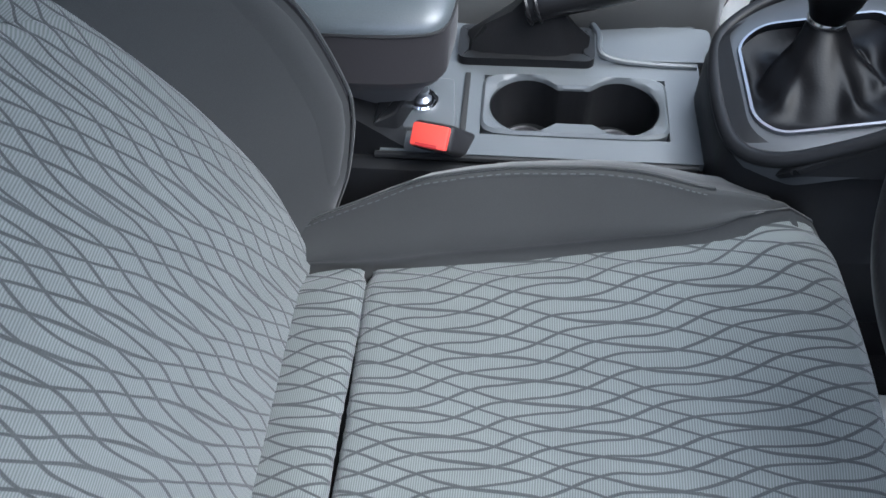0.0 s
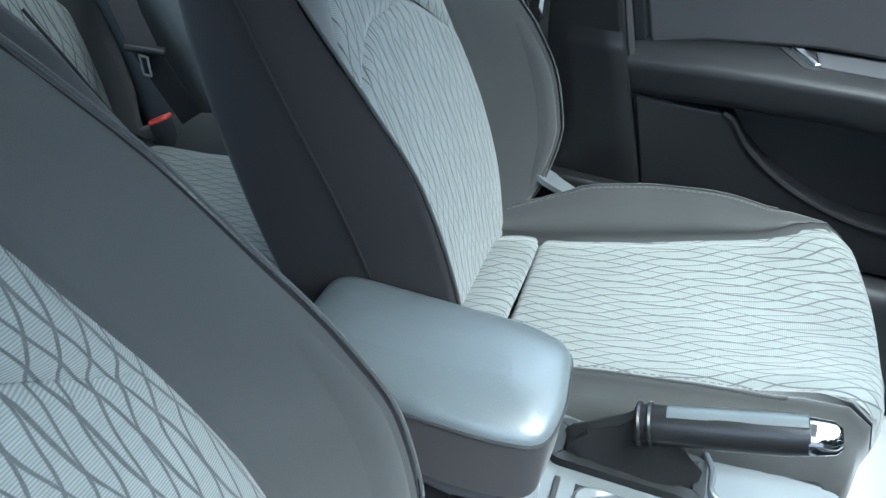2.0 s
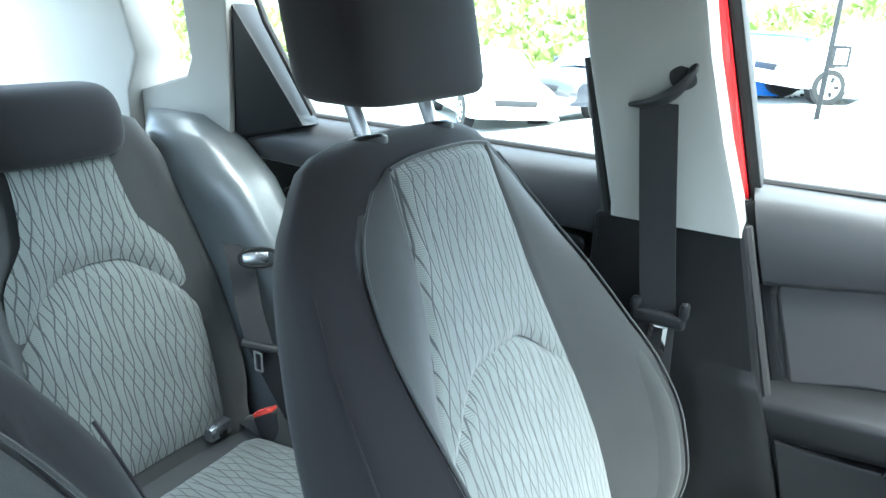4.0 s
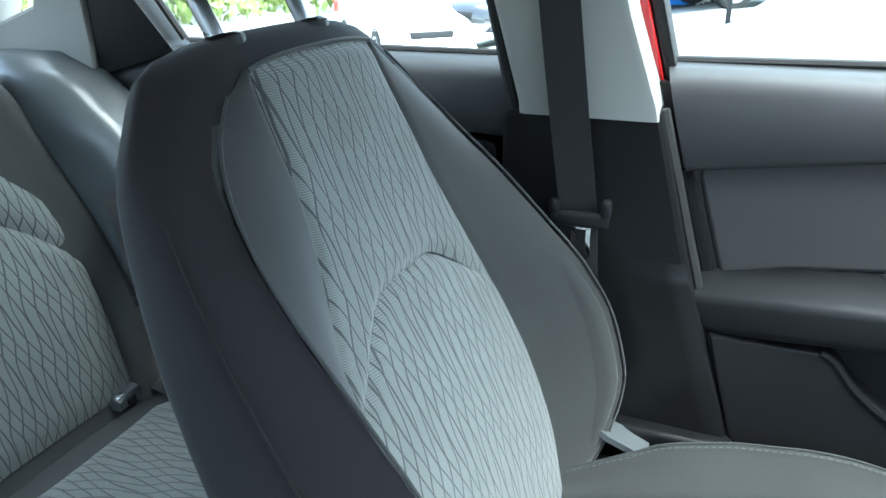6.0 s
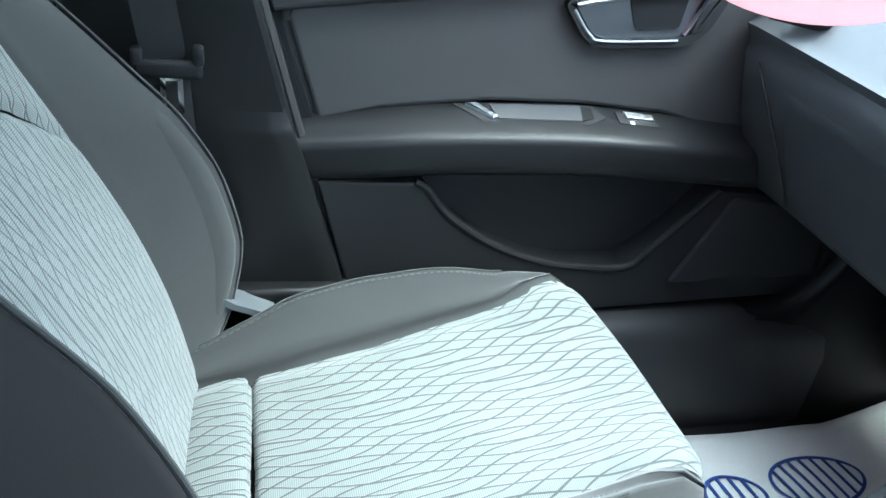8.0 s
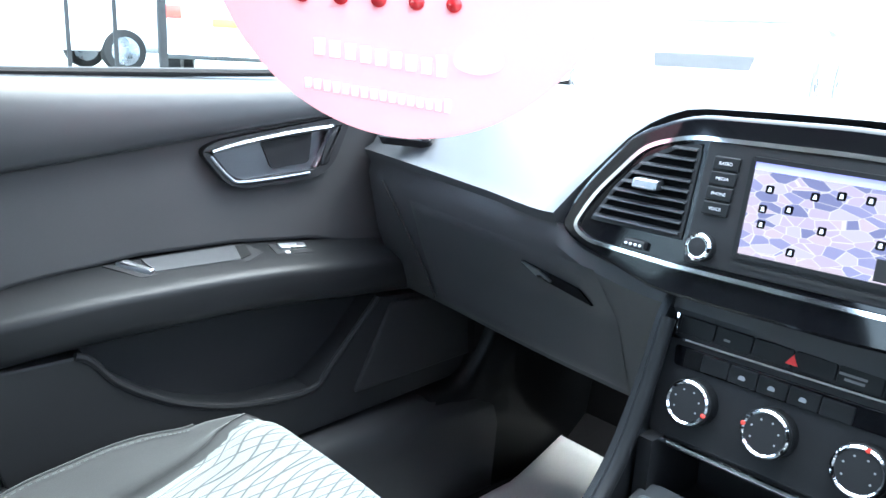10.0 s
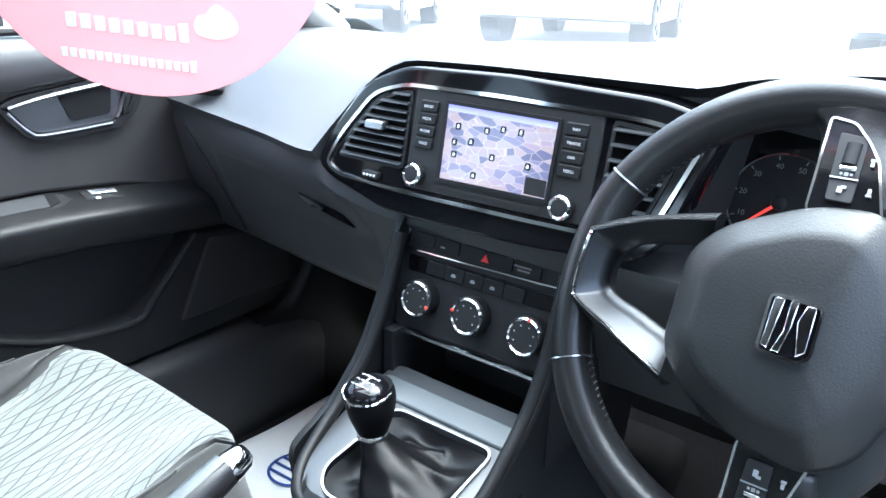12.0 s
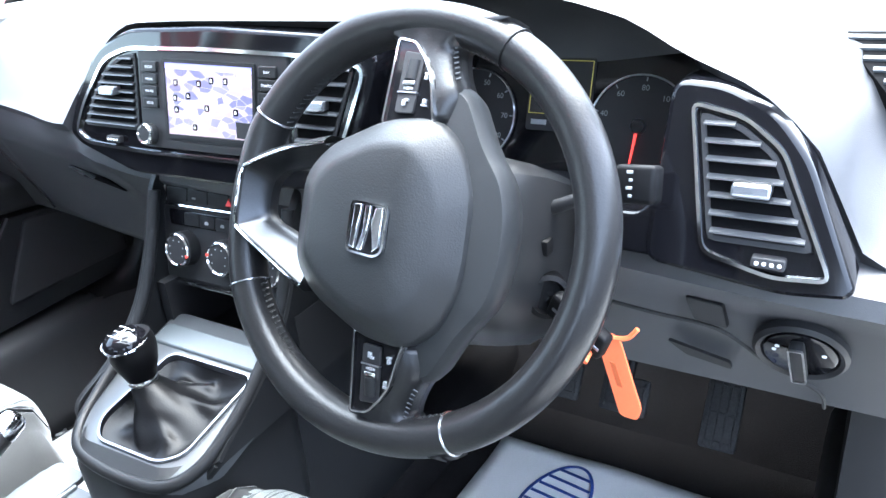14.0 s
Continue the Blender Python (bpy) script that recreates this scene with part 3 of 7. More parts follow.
def rear_bench():
    bench = thing("car_bench", "rear bench in grey lozenge cloth with dark bolsters", "car seat", at=(-0.75, 0.0, 0.55))

    def rb(y, l, p):
        return Vector((-0.785 - 0.371 * l + 0.928 * p, y, 0.58 + 0.928 * l + 0.371 * p))

    prof = [(-0.02, 0.0), (0.08, 0.03), (0.25, 0.04), (0.4, 0.025), (0.5, 0.01), (0.56, 0.0)]
    for c, w, nm in ((0.41, 0.225, "left_back"), (-0.41, 0.225, "right_back"), (0.0, 0.18, "middle_back")):
        loops = []
        for k in range(16):
            l = -0.03 + 0.59 * k / 15
            pr = spl(prof, l) * (0.25 if c == 0 else 1)
            wi = spl([(-0.03, w), (0.3, w), (0.48, w - 0.01), (0.56, w - 0.035)], l)
            half = [(wi - 0.01, -0.11), (wi, -0.06), (wi - 0.004, pr - 0.02), (wi - 0.035, pr), (wi - 0.075, 0.2 * pr), (0.05, -0.006)]
            loops.append(smooth_line([rb(c - y, l, q) for y, q in half] + [rb(c + y, l, q) for y, q in half[::-1]] + [rb(c, l, -0.12)], 3, True))
        mid = sum(loops[-1], Vector()) / len(loops[-1])
        loops.append([mid + (q - mid) * 0.85 + Vector((-0.004, 0, 0.012)) for q in loops[-1]])
        part(nm, loft(loops), PLAIN, bench, "dark grey cloth")
        if c == 0:
            continue
        halfw = [(0.0, 0.145), (0.25, 0.16), (0.33, 0.15), (0.40, 0.10), (0.5, 0.088), (0.56, 0.088)]

        def top(y):
            return spl([(0, 0.34), (0.05, 0.335), (0.1, 0.30), (0.16, 0.24)], abs(y))

        for lower in (True, False):
            def place(u, v, lower=lower, c=c):
                yy = 2 * u - 1
                ww = 0.12
                for _ in range(4):
                    lo, hi = (0.0, top(yy * ww)) if lower else (top(yy * ww), 0.52)
                    ww = spl(halfw, lo + (hi - lo) * v)
                y = yy * ww
                lo, hi = (0.0, top(y)) if lower else (top(y), 0.52)
                l = lo + (hi - lo) * v
                return rb(c + y, l, 0.006 + 0.01 * yy * yy + puff(ww - abs(y), 0.008) + puff(l - lo, 0.01) + puff(hi - l, 0.01) + (0.01 * math.sin(math.pi * l / 0.34) if lower else 0.004))

            part("back_panel", sheet(place, 24, 26, lambda u, v, place=place: (place(u, v).y, place(u, v).z / 0.93)), CLOTH, bench, "grey cloth with wavy lozenge lines")
        soft = []
        for k in range(15):
            q = math.pi * (k + 0.5) / 15
            r = math.sin(q) ** 0.55
            z = 0.058 - 0.058 * math.copysign(abs(math.cos(q)) ** 0.8, math.cos(q))
            soft.append([Vector((-0.2 * z + 0.070 * r * math.copysign(abs(math.cos(a)) ** 0.8, math.cos(a)), (0.085 + 0.047 * r) * math.copysign(abs(math.sin(a)) ** 0.5, math.sin(a)), z)) for a in (2 * math.pi * j / 40 for j in range(40))])
        part("headrest", moved(loft(soft), Matrix.Translation(rb(c, 0.510, -0.02))), SHELL, bench, "dark grey headrest folded low", sharp=3)
    loops = []
    for x, z, d in ((-0.83, -0.03, 0.0), (-0.80, 0.0, 0.0), (-0.70, -0.005, 0.0), (-0.55, 0.01, 0.0), (-0.40, 0.035, 0.0), (-0.33, 0.03, 0.0), (-0.30, -0.02, 0.0), (-0.305, -0.15, 0)):
        loops.append([Vector((x, y, 0.555 + z - (0.25 if low else 0.012 * (abs(y) > 0.6)))) for low, ys in ((False, [-0.64 + 0.08 * k for k in range(17)]), (True, [0.64, -0.64])) for y in ys])
    part("bench_cushion", loft(loops), PLAIN, bench, "dark grey cloth")
    for c in (0.41, -0.41):
        line = [(-0.735, 0.548), (-0.72, 0.562), (-0.6, 0.572), (-0.45, 0.595), (-0.37, 0.603), (-0.32, 0.59), (-0.298, 0.54)]
        part("bench_panel", moved(seat_panel(lambda x: 0.165, line, 0.006), Matrix.Translation((0, c, 0))), CLOTH, bench, "grey cloth with wavy lozenge lines")
        side = 1 if c > 0 else -1
        loops = []
        for x, h, w in ((-0.78, 0.0, 0.03), (-0.70, 0.04, 0.05), (-0.6, 0.05, 0.055), (-0.48, 0.035, 0.05), (-0.38, 0.01, 0.03)):
            loops.append([Vector((x, 0.41 * side + side * (0.175 + a * w), 0.57 + hh * h + 0.1 * (x + 0.75) * 0.8)) for a, hh in ((0, -0.6), (0.25, 0.6), (0.6, 1.0), (1.0, 0.7), (1.1, -0.6))])
        part("bench_bolster", loft(loops), PLAIN, bench)
        part("anchor_tab", joined(rbox(-0.80, -0.768, c + 0.10 * side, c + 0.15 * side, 0.566, 0.592, 0.004)), SATIN, bench, "silver grey child seat anchor cover")
        part("anchor_slot", rbox(-0.772, -0.764, c + 0.118 * side, c + 0.134 * side, 0.570, 0.582, 0.001), MATT, bench)
    return bench


rear_bench()

# ---- cabin structure ----
def side_place(u, v, w):
    """Outlines given as (x, z), depth along y."""
    return Vector((u, w, v))


def front_place(u, v, w):
    """Outlines given as (y, z), depth along x."""
    return Vector((w, u, v))


whole("floor", joined(rbox(-1.5, 1.35, -0.76, 0.76, 0.18, 0.335, 0.0), rbox(-0.95, 1.2, -0.09, 0.09, 0.30, 0.42, 0.03, 3)), CARPET, "black carpeted car floor with centre tunnel", "floor", kind="structure")
whole("bulkhead", joined(loft([[Vector((1.02, y, 0.27)), Vector((1.22, y, 0.42)), Vector((1.30, y, 0.9)), Vector((1.36, y, 0.9)), Vector((1.36, y, 0.2)), Vector((1.02, y, 0.2))] for y in (-0.74, 0.74)])), CARPET, "black carpeted footwell bulkhead", "wall", kind="structure")
# roof with its lining
whole("ceiling", loft([[Vector((x, y, z - 0.05 * (abs(y) / 0.62) ** 3)) for y in (-0.6, -0.45, -0.25, 0, 0.25, 0.45, 0.6)] + [Vector((x, y, z + 0.03 - 0.05 * (abs(y) / 0.62) ** 3)) for y in (0.6, 0.45, 0.25, 0, -0.25, -0.45, -0.6)] for x, z in ((0.28, 1.40), (0.1, 1.46), (-0.3, 1.50), (-0.8, 1.48), (-1.25, 1.40))]), LINING, "pale grey cloth headlining", "ceiling", kind="structure")
whole("roof_skin", loft([[Vector((x, y, z + 0.034 - 0.05 * (abs(y) / 0.62) ** 3)) for y in (-0.62, -0.45, -0.25, 0, 0.25, 0.45, 0.62)] + [Vector((x, y, z + 0.045 - 0.05 * (abs(y) / 0.62) ** 3)) for y in (0.62, 0.45, 0.25, 0, -0.25, -0.45, -0.62)] for x, z in ((0.28, 1.40), (0.1, 1.46), (-0.3, 1.50), (-0.8, 1.48), (-1.25, 1.40))]), PAINT, "red painted car roof", "roof", kind="structure")
# sills
for s, nm in ((1, "left"), (-1, "right")):
    whole("trim_sill_" + nm, loft([[Vector((x, s * y, z)) for y, z in ((0.652, 0.27), (0.653, 0.47), (0.655, 0.510), (0.661, 0.534), (0.676, 0.548), (0.70, 0.552), (0.76, 0.552), (0.76, 0.2), (0.652, 0.2))] for x in (-1.0, 0.2, 0.7, 1.05)]), SILL, "black plastic sill trim", "trim", kind="structure")

# centre pillar on the passenger side
whole("pillar_trim_lower", prism(rounded([(-0.20, 1.052), (0.0, 1.066), (0.058, 0.842), (0.127, 0.632), (0.132, 0.40), (-0.06, 0.40), (-0.20, 0.83)], 0.01), 0.70, 0.78, lambda u, v, w: Vector((u, w, v)), 0.008), PILLAR, "black plastic lower centre pillar trim", "trim", kind="structure")
loops = []
for z, x0, x1 in ((1.050, -0.178, 0.0), (1.066, -0.1785, -0.003), (1.17, -0.200, -0.036), (1.275, -0.222, -0.064), (1.37, -0.236, -0.084), (1.47, -0.250, -0.102)):
    y = 0.692 - 0.22 * (z - 1.06)
    loops.append([Vector((x, y + d, z)) for x, d in ((x0, 0.07), (x0, 0.012), (x0 + 0.003, 0.003), (x0 + 0.011, 0.0), (x1 - 0.011, 0.0), (x1 - 0.003, 0.003), (x1, 0.012), (x1, 0.07))])
whole("pillar_trim_upper", loft(loops), TRIM, "pale grey centre pillar trim", "trim", kind="structure", sharp=0.9)
loops = []
for z, y in ((0.872, 0.7005), (0.860, 0.6985), (0.850, 0.6965), (0.846, 0.6950), (0.838, 0.6945), (0.80, 0.6945), (0.62, 0.6945), (0.45, 0.6945)):
    x1 = spl([(0.45, 0.131), (0.632, 0.126), (0.842, 0.0575), (0.9, 0.042)], z)
    loops.append([Vector((-0.14, 0.703, z)), Vector((-0.04, 0.7005, z)), Vector((x1 - 0.03, y, z)), Vector((x1 - 0.004, y, z)), Vector((x1, y + 0.004, z)), Vector((x1, 0.72, z)), Vector((-0.14, 0.72, z))])
whole("pillar_trim_foot", loft(loops), PILLAR, "black plastic bulge on the lower pillar", "trim", kind="structure", sharp=1.2)
whole("trim_pillar_step", rbox(-0.05, 0.134, 0.672, 0.72, 0.600, 0.628, 0.008, 3), PILLAR, "black plastic sill step at the pillar foot", "trim", kind="structure")
whole("pillar_seal", tube([(0.0, 0.716, 1.062), (0.062, 0.722, 0.84), (0.133, 0.722, 0.62), (0.14, 0.715, 0.45)], 0.008, 8), RUBBER, "black rubber door seal", "seal", kind="structure")
whole("pillar_seal_rear", tube([(-0.232, 0.70, 1.26), (-0.186, 0.712, 1.05), (-0.206, 0.722, 0.83), (-0.10, 0.722, 0.45)], 0.008, 8), RUBBER, "black rubber door seal", "seal", kind="structure")


def shoulder(x0, x1, low0, low1, name, lbl, parent, lean=0.0):
    """Padded top band of a door: its lower edge runs from low0 to low1; lean tilts its first end along the pillar."""
    loops = []
    for k in range(25):
        t = k / 24
        x, lo = x0 + (x1 - x0) * t, low0 + (low1 - low0) * t
        h = max(0.012, 1.112 - lo)
        prof = ((0.762, lo), (0.724, lo + 0.001), (0.7185, lo + 0.004), (0.7165, lo + 0.010), (0.7165, lo + 0.30 * h), (0.7185, lo + 0.52 * h), (0.7245, lo + 0.72 * h), (0.734, lo + 0.87 * h), (0.748, lo + 0.965 * h), (0.764, lo + h), (0.80, lo + h + 0.002), (0.80, lo))
        loops.append([Vector((x + lean * (1.055 - z) * (1 - t) ** 2, y, z)) for y, z in prof])
    return part(name, loft(loops), SOFT, parent, lbl, sharp=1.0)


door = tagged(new("door_1"), "closed front passenger door with leatherette panel and black pocket", "door", kind="structure")
part("door_shell", prism([(0.02, 1.105), (0.98, 1.105), (1.0, 0.25), (0.15, 0.25), (0.06, 0.83)], 0.765, 0.84, side_place), PLASTIC, door)
part("door_skin", prism([(0.02, 1.105), (0.98, 1.105), (1.0, 0.25), (0.15, 0.25), (0.06, 0.83)], 0.8405, 0.8445, side_place), PAINT, door, "red painted outer skin")
shoulder(0.014, 0.95, 0.985, 1.105, "shoulder_pad", "soft black plastic top roll", door, 0.29)
part("gap_filler", prism([(-0.045, 1.09), (0.012, 1.09), (0.075, 0.98), (0.13, 0.80), (0.19, 0.56), (0.10, 0.45), (0.03, 0.83), (-0.01, 1.05)], 0.742, 0.766, side_place), RUBBER, door, "black rubber lined gap")
part("panel_seam", tube(smooth_line([(0.046, 0.7345, 0.975), (0.050, 0.7345, 0.990), (0.066, 0.7345, 0.999), (0.15, 0.7345, 1.022), (0.45, 0.7345, 1.070), (0.90, 0.7345, 1.108)], 5), 0.0055, 8), RUBBER, door)
PAN = [(0.046, 0.984), (0.060, 0.998), (0.15, 1.024), (0.311, 1.053), (0.45, 1.074), (0.62, 1.092), (0.80, 1.10), (0.90, 1.08), (0.90, 0.80), (0.74, 0.833), (0.589, 0.869), (0.45, 0.880), (0.316, 0.880), (0.172, 0.865), (0.088, 0.845)]
part("fabric_panel", prism(rounded(PAN, 0.008, 2), 0.738, 0.77, side_place, 0.007, 3), PANEL, door, "brown black leatherette panel")
part("panel_edge", prism(rounded([(0.026, 0.984), (0.043, 0.984), (0.085, 0.842), (0.068, 0.838)], 0.003, 2), 0.737, 0.77, side_place, 0.003), PLASTIC, door)
# arm ledge that bows along the door
ARMZ = [(0.05, 0.826), (0.24, 0.846), (0.42, 0.851), (0.6, 0.840), (0.78, 0.824), (0.98, 0.80)]
loops = []
for k in range(22):
    x = 0.058 + 0.91 * k / 21
    z = spl(ARMZ, x)
    out = spl([(0.05, 0.705), (0.2, 0.682), (0.45, 0.672), (0.7, 0.68), (0.97, 0.70)], x)
    loops.append([Vector((x, y, zz)) for y, zz in ((0.765, z + 0.029), (0.742, z + 0.0275), (out + 0.030, z + 0.0135), (out + 0.014, z + 0.0062), (out + 0.006, z + 0.0022), (out + 0.001, z - 0.003), (out, z - 0.010), (out + 0.004, z - 0.040), (out + 0.009, z - 0.052), (out + 0.018, z - 0.058), (0.72, z - 0.062), (0.765, z - 0.064))])
part("arm_ledge", loft(loops), PLASTIC, door, "black plastic arm ledge", sharp=1.2)


def ledge(u, v, w):
    """Top of the arm ledge: u along the door, v from its front (0) to its back (1), w above it."""
    z, o = spl(ARMZ, u), spl([(0.05, 0.705), (0.2, 0.682), (0.45, 0.672), (0.7, 0.68), (0.97, 0.70)], u)
    return Vector((u, o + 0.014 + (0.726 - o) * v, z + 0.0062 + 0.0213 * v + w))


cup = part("pull_cup", prism(rounded([(0.268, 0.98), (0.292, 0.55), (0.305, 0.30), (0.455, 0.25), (0.486, 0.55), (0.470, 0.98)], 0.006, 2), 0.0012, -0.004, ledge), MATT, door, "black pull cup")
part("cup_wall", prism(rounded([(0.318, 0.94), (0.326, 0.40), (0.446, 0.36), (0.452, 0.92)], 0.004, 2), 0.0024, -0.002, ledge), DASH, cup, "grey inner wall of the cup")
# flat black patch for the shade at the cup's far end
part("cup_end", prism([(0.452, 0.92), (0.446, 0.36), (0.466, 0.50), (0.468, 0.90)], 0.0022, -0.002, ledge), BLACKISH, cup)
part("pull_lip", prism(rounded([(0.284, 0.90), (0.300, 0.94), (0.326, 0.42), (0.318, 0.34)], 0.003, 2), 0.0060, 0.0, ledge, 0.002), DULL, cup, "silver pull lip")
sw = part("window_switch", prism(rounded([(0.505, 0.86), (0.505, 0.42), (0.568, 0.40), (0.568, 0.84)], 0.004, 2), 0.0014, -0.002, ledge), MATT, door)
part("switch_cap", prism(rounded([(0.516, 0.80), (0.520, 0.60), (0.562, 0.58), (0.562, 0.78)], 0.002, 2), 0.0050, 0.0, ledge, 0.001), SATIN, sw, "silver switch cap")
part("switch_lamp", prism([(0.522, 0.50), (0.522, 0.42), (0.529, 0.42), (0.529, 0.50)], 0.0022, 0.0, ledge), WHITE, sw)
# lower panel round the pocket
LOW = [(0.088, 0.775), (0.218, 0.776), (0.236, 0.765), (0.265, 0.729), (0.31, 0.695), (0.356, 0.670), (0.41, 0.650), (0.47, 0.638), (0.563, 0.634), (0.60, 0.668), (0.69, 0.765), (0.94, 0.744), (0.955, 0.70), (0.935, 0.590), (0.86, 0.574), (0.60, 0.562), (0.14, 0.55), (0.135, 0.60)]
part("lower_panel", prism(LOW, 0.70, 0.765, side_place, 0.004), PLASTIC, door, "black plastic lower panel")
part("pocket_rim", tube(smooth_line([(x, 0.702, z) for x, z in LOW[1:11]], 4), 0.0055, 8), PLASTIC, door, "dull black raised rim")
part("pocket_back", loft([[Vector((x, 0.756 - 0.012 * math.sin(7 * x), 0.60)), Vector((x, 0.750 + 0.006 * math.sin(9 * x), 0.70)), Vector((x, 0.752, 0.80)), Vector((x, 0.764, 0.80)), Vector((x, 0.764, 0.60))] for x in [0.2 + 0.05 * k for k in range(12)]]), MATT, door)
part("speaker_cover", prism(rounded([(0.716, 0.754), (0.918, 0.736), (0.918, 0.614), (0.64, 0.606)], 0.012), 0.694, 0.71, side_place, 0.004), MATT, door, "black speaker cover")
# handle
hb = part("handle_bezel", ring(rounded([(0.398, 1.018), (0.425, 1.031), (0.634, 1.061), (0.642, 1.05), (0.615, 0.99), (0.585, 0.970), (0.46, 0.962), (0.435, 0.972)], 0.02, 4), 0.012, 0.724, 0.745, side_place), MATT, door, "black bezel")
part("handle_cup", prism(rounded([(0.405, 1.016), (0.63, 1.055), (0.60, 0.985), (0.46, 0.968)], 0.015), 0.734, 0.745, side_place), DULL, hb, "dull silver bowl")
part("handle_hole", prism(rounded([(0.492, 1.028), (0.580, 1.040), (0.574, 0.992), (0.510, 0.986)], 0.008), 0.7325, 0.742, side_place), MATT, hb, "dark finger recess")
part("handle_lever", tube(smooth_line([(0.415, 0.722, 1.017), (0.46, 0.714, 1.029), (0.53, 0.711, 1.040), (0.592, 0.714, 1.046), (0.606, 0.722, 1.044), (0.596, 0.73, 1.01), (0.582, 0.732, 0.985)], 5), 0.0062, 10, flat=0.6), DULL, hb, "dull silver lever")
part("handle_trim", tube(smooth_line([(0.414, 0.725, 1.010), (0.44, 0.724, 0.980), (0.465, 0.723, 0.972), (0.57, 0.723, 0.978)], 5), 0.0024, 8), DULL, hb)
part("handle_block", prism(rounded([(0.598, 1.03), (0.628, 1.05), (0.606, 0.99), (0.588, 0.985)], 0.008), 0.722, 0.745, side_place, 0.004), MATT, hb)
part("belt_seal", tube([(0.0, 0.772, 1.113), (0.5, 0.772, 1.12), (0.98, 0.772, 1.13)], 0.006, 8), RUBBER, door)
part("window_pane", prism([(-0.01, 1.11), (0.95, 1.12), (0.55, 1.36), (0.25, 1.45), (-0.07, 1.46)], 0.79, 0.794, lambda u, v, w: Vector((u, w - 0.28 * max(0, v - 1.11), v))), GLASS, door).visible_shadow = False
part("window_frame_post", prism([(-0.003, 1.085), (0.013, 1.085), (-0.083, 1.47), (-0.100, 1.47)], 0.756, 0.80, lambda u, v, w: Vector((u, w - 0.25 * max(0, v - 1.11), v)), 0.004), RUBBER, door)
part("painted_edge", prism([(-0.036, 1.09), (-0.006, 1.09), (-0.100, 1.47), (-0.13, 1.47)], 0.750, 0.80, lambda u, v, w: Vector((u, w - 0.25 * max(0, v - 1.11), v)), 0.004), PAINT, door, "red painted door edge")

rdoor = tagged(new("door_2"), "closed rear passenger door with black plastic panel", "door", kind="structure")
part("door_shell", prism([(-0.20, 1.10), (-0.86, 1.10), (-0.98, 0.75), (-0.75, 0.25), (0.15, 0.25), (0.05, 0.83), (-0.01, 1.10)], 0.768, 0.84, side_place), PLASTIC, rdoor)
part("door_skin", prism([(-0.20, 1.10), (-0.86, 1.10), (-0.98, 0.75), (-0.75, 0.25), (0.15, 0.25), (0.05, 0.83), (-0.01, 1.10)], 0.8405, 0.8445, side_place), PAINT, rdoor, "red painted outer skin")
shoulder(-0.87, -0.195, 1.03, 1.01, "shoulder_pad", "soft black plastic top roll", rdoor)
part("fabric_panel", prism(rounded([(-0.215, 1.0), (-0.62, 1.012), (-0.80, 0.98), (-0.86, 0.80), (-0.23, 0.83)], 0.02), 0.735, 0.77, side_place, 0.006), PLASTIC, rdoor)
part("lower_panel", prism([(-0.22, 0.82), (-0.86, 0.79), (-0.75, 0.45), (-0.13, 0.45)], 0.715, 0.77, side_place, 0.006), PLASTIC, rdoor)
part("quarter_trim", prism(rounded([(-0.885, 1.06), (-0.875, 1.14), (-0.838, 1.30), (-0.745, 1.115), (-0.72, 1.105)], 0.006, 2), 0.705, 0.76, lambda u, v, w: Vector((u, w - 0.25 * max(0, v - 1.11), v)), 0.005), PLASTIC, rdoor, "black plastic corner trim")
part("belt_seal", tube([(-0.19, 0.768, 1.113), (-0.75, 0.768, 1.113)], 0.006, 8), RUBBER, rdoor)
part("window_seal", tube([(-0.73, 0.74, 1.12), (-0.80, 0.70, 1.27), (-0.83, 0.66, 1.40)], 0.006, 8), RUBBER, rdoor)
part("window_pane", prism([(-0.19, 1.11), (-0.78, 1.11), (-0.82, 1.45), (-0.24, 1.47)], 0.785, 0.789, lambda u, v, w: Vector((u, w - 0.28 * max(0, v - 1.11), v))), GLASS, rdoor).visible_shadow = False

# rear quarter on the passenger side: pale trim with the tailgate beyond
whole("pillar_trim_rear", joined(
    prism([(-0.885, 1.0), (-0.878, 1.12), (-0.84, 1.30), (-0.83, 1.46), (-0.93, 1.46), (-0.95, 1.2), (-0.97, 1.17), (-1.10, 1.13), (-1.10, 1.0)], 0.69, 0.76, lambda u, v, w: Vector((u, w - 0.22 * max(0, v - 1.11), v)), 0.006),
    prism([(-1.10, 1.0), (-1.10, 1.13), (-1.05, 1.20), (-1.07, 1.46), (-1.5, 1.46), (-1.55, 1.05)], 0.66, 0.76, lambda u, v, w: Vector((u, w - 0.22 * max(0, v - 1.11), v)), 0.006)), TRIM, "pale grey rear pillar trim round a quarter window", "trim", kind="structure")
whole("boot_side", joined(rbox(-1.6, -0.86, 0.66, 0.74, 0.4, 1.01, 0.02), rbox(-1.55, -1.02, -0.7, 0.7, 0.98, 1.0, 0.0), rbox(-1.62, -1.56, -0.7, 0.7, 0.4, 1.02, 0.02)), TRIM, "pale grey boot side lining", "wall", kind="structure")
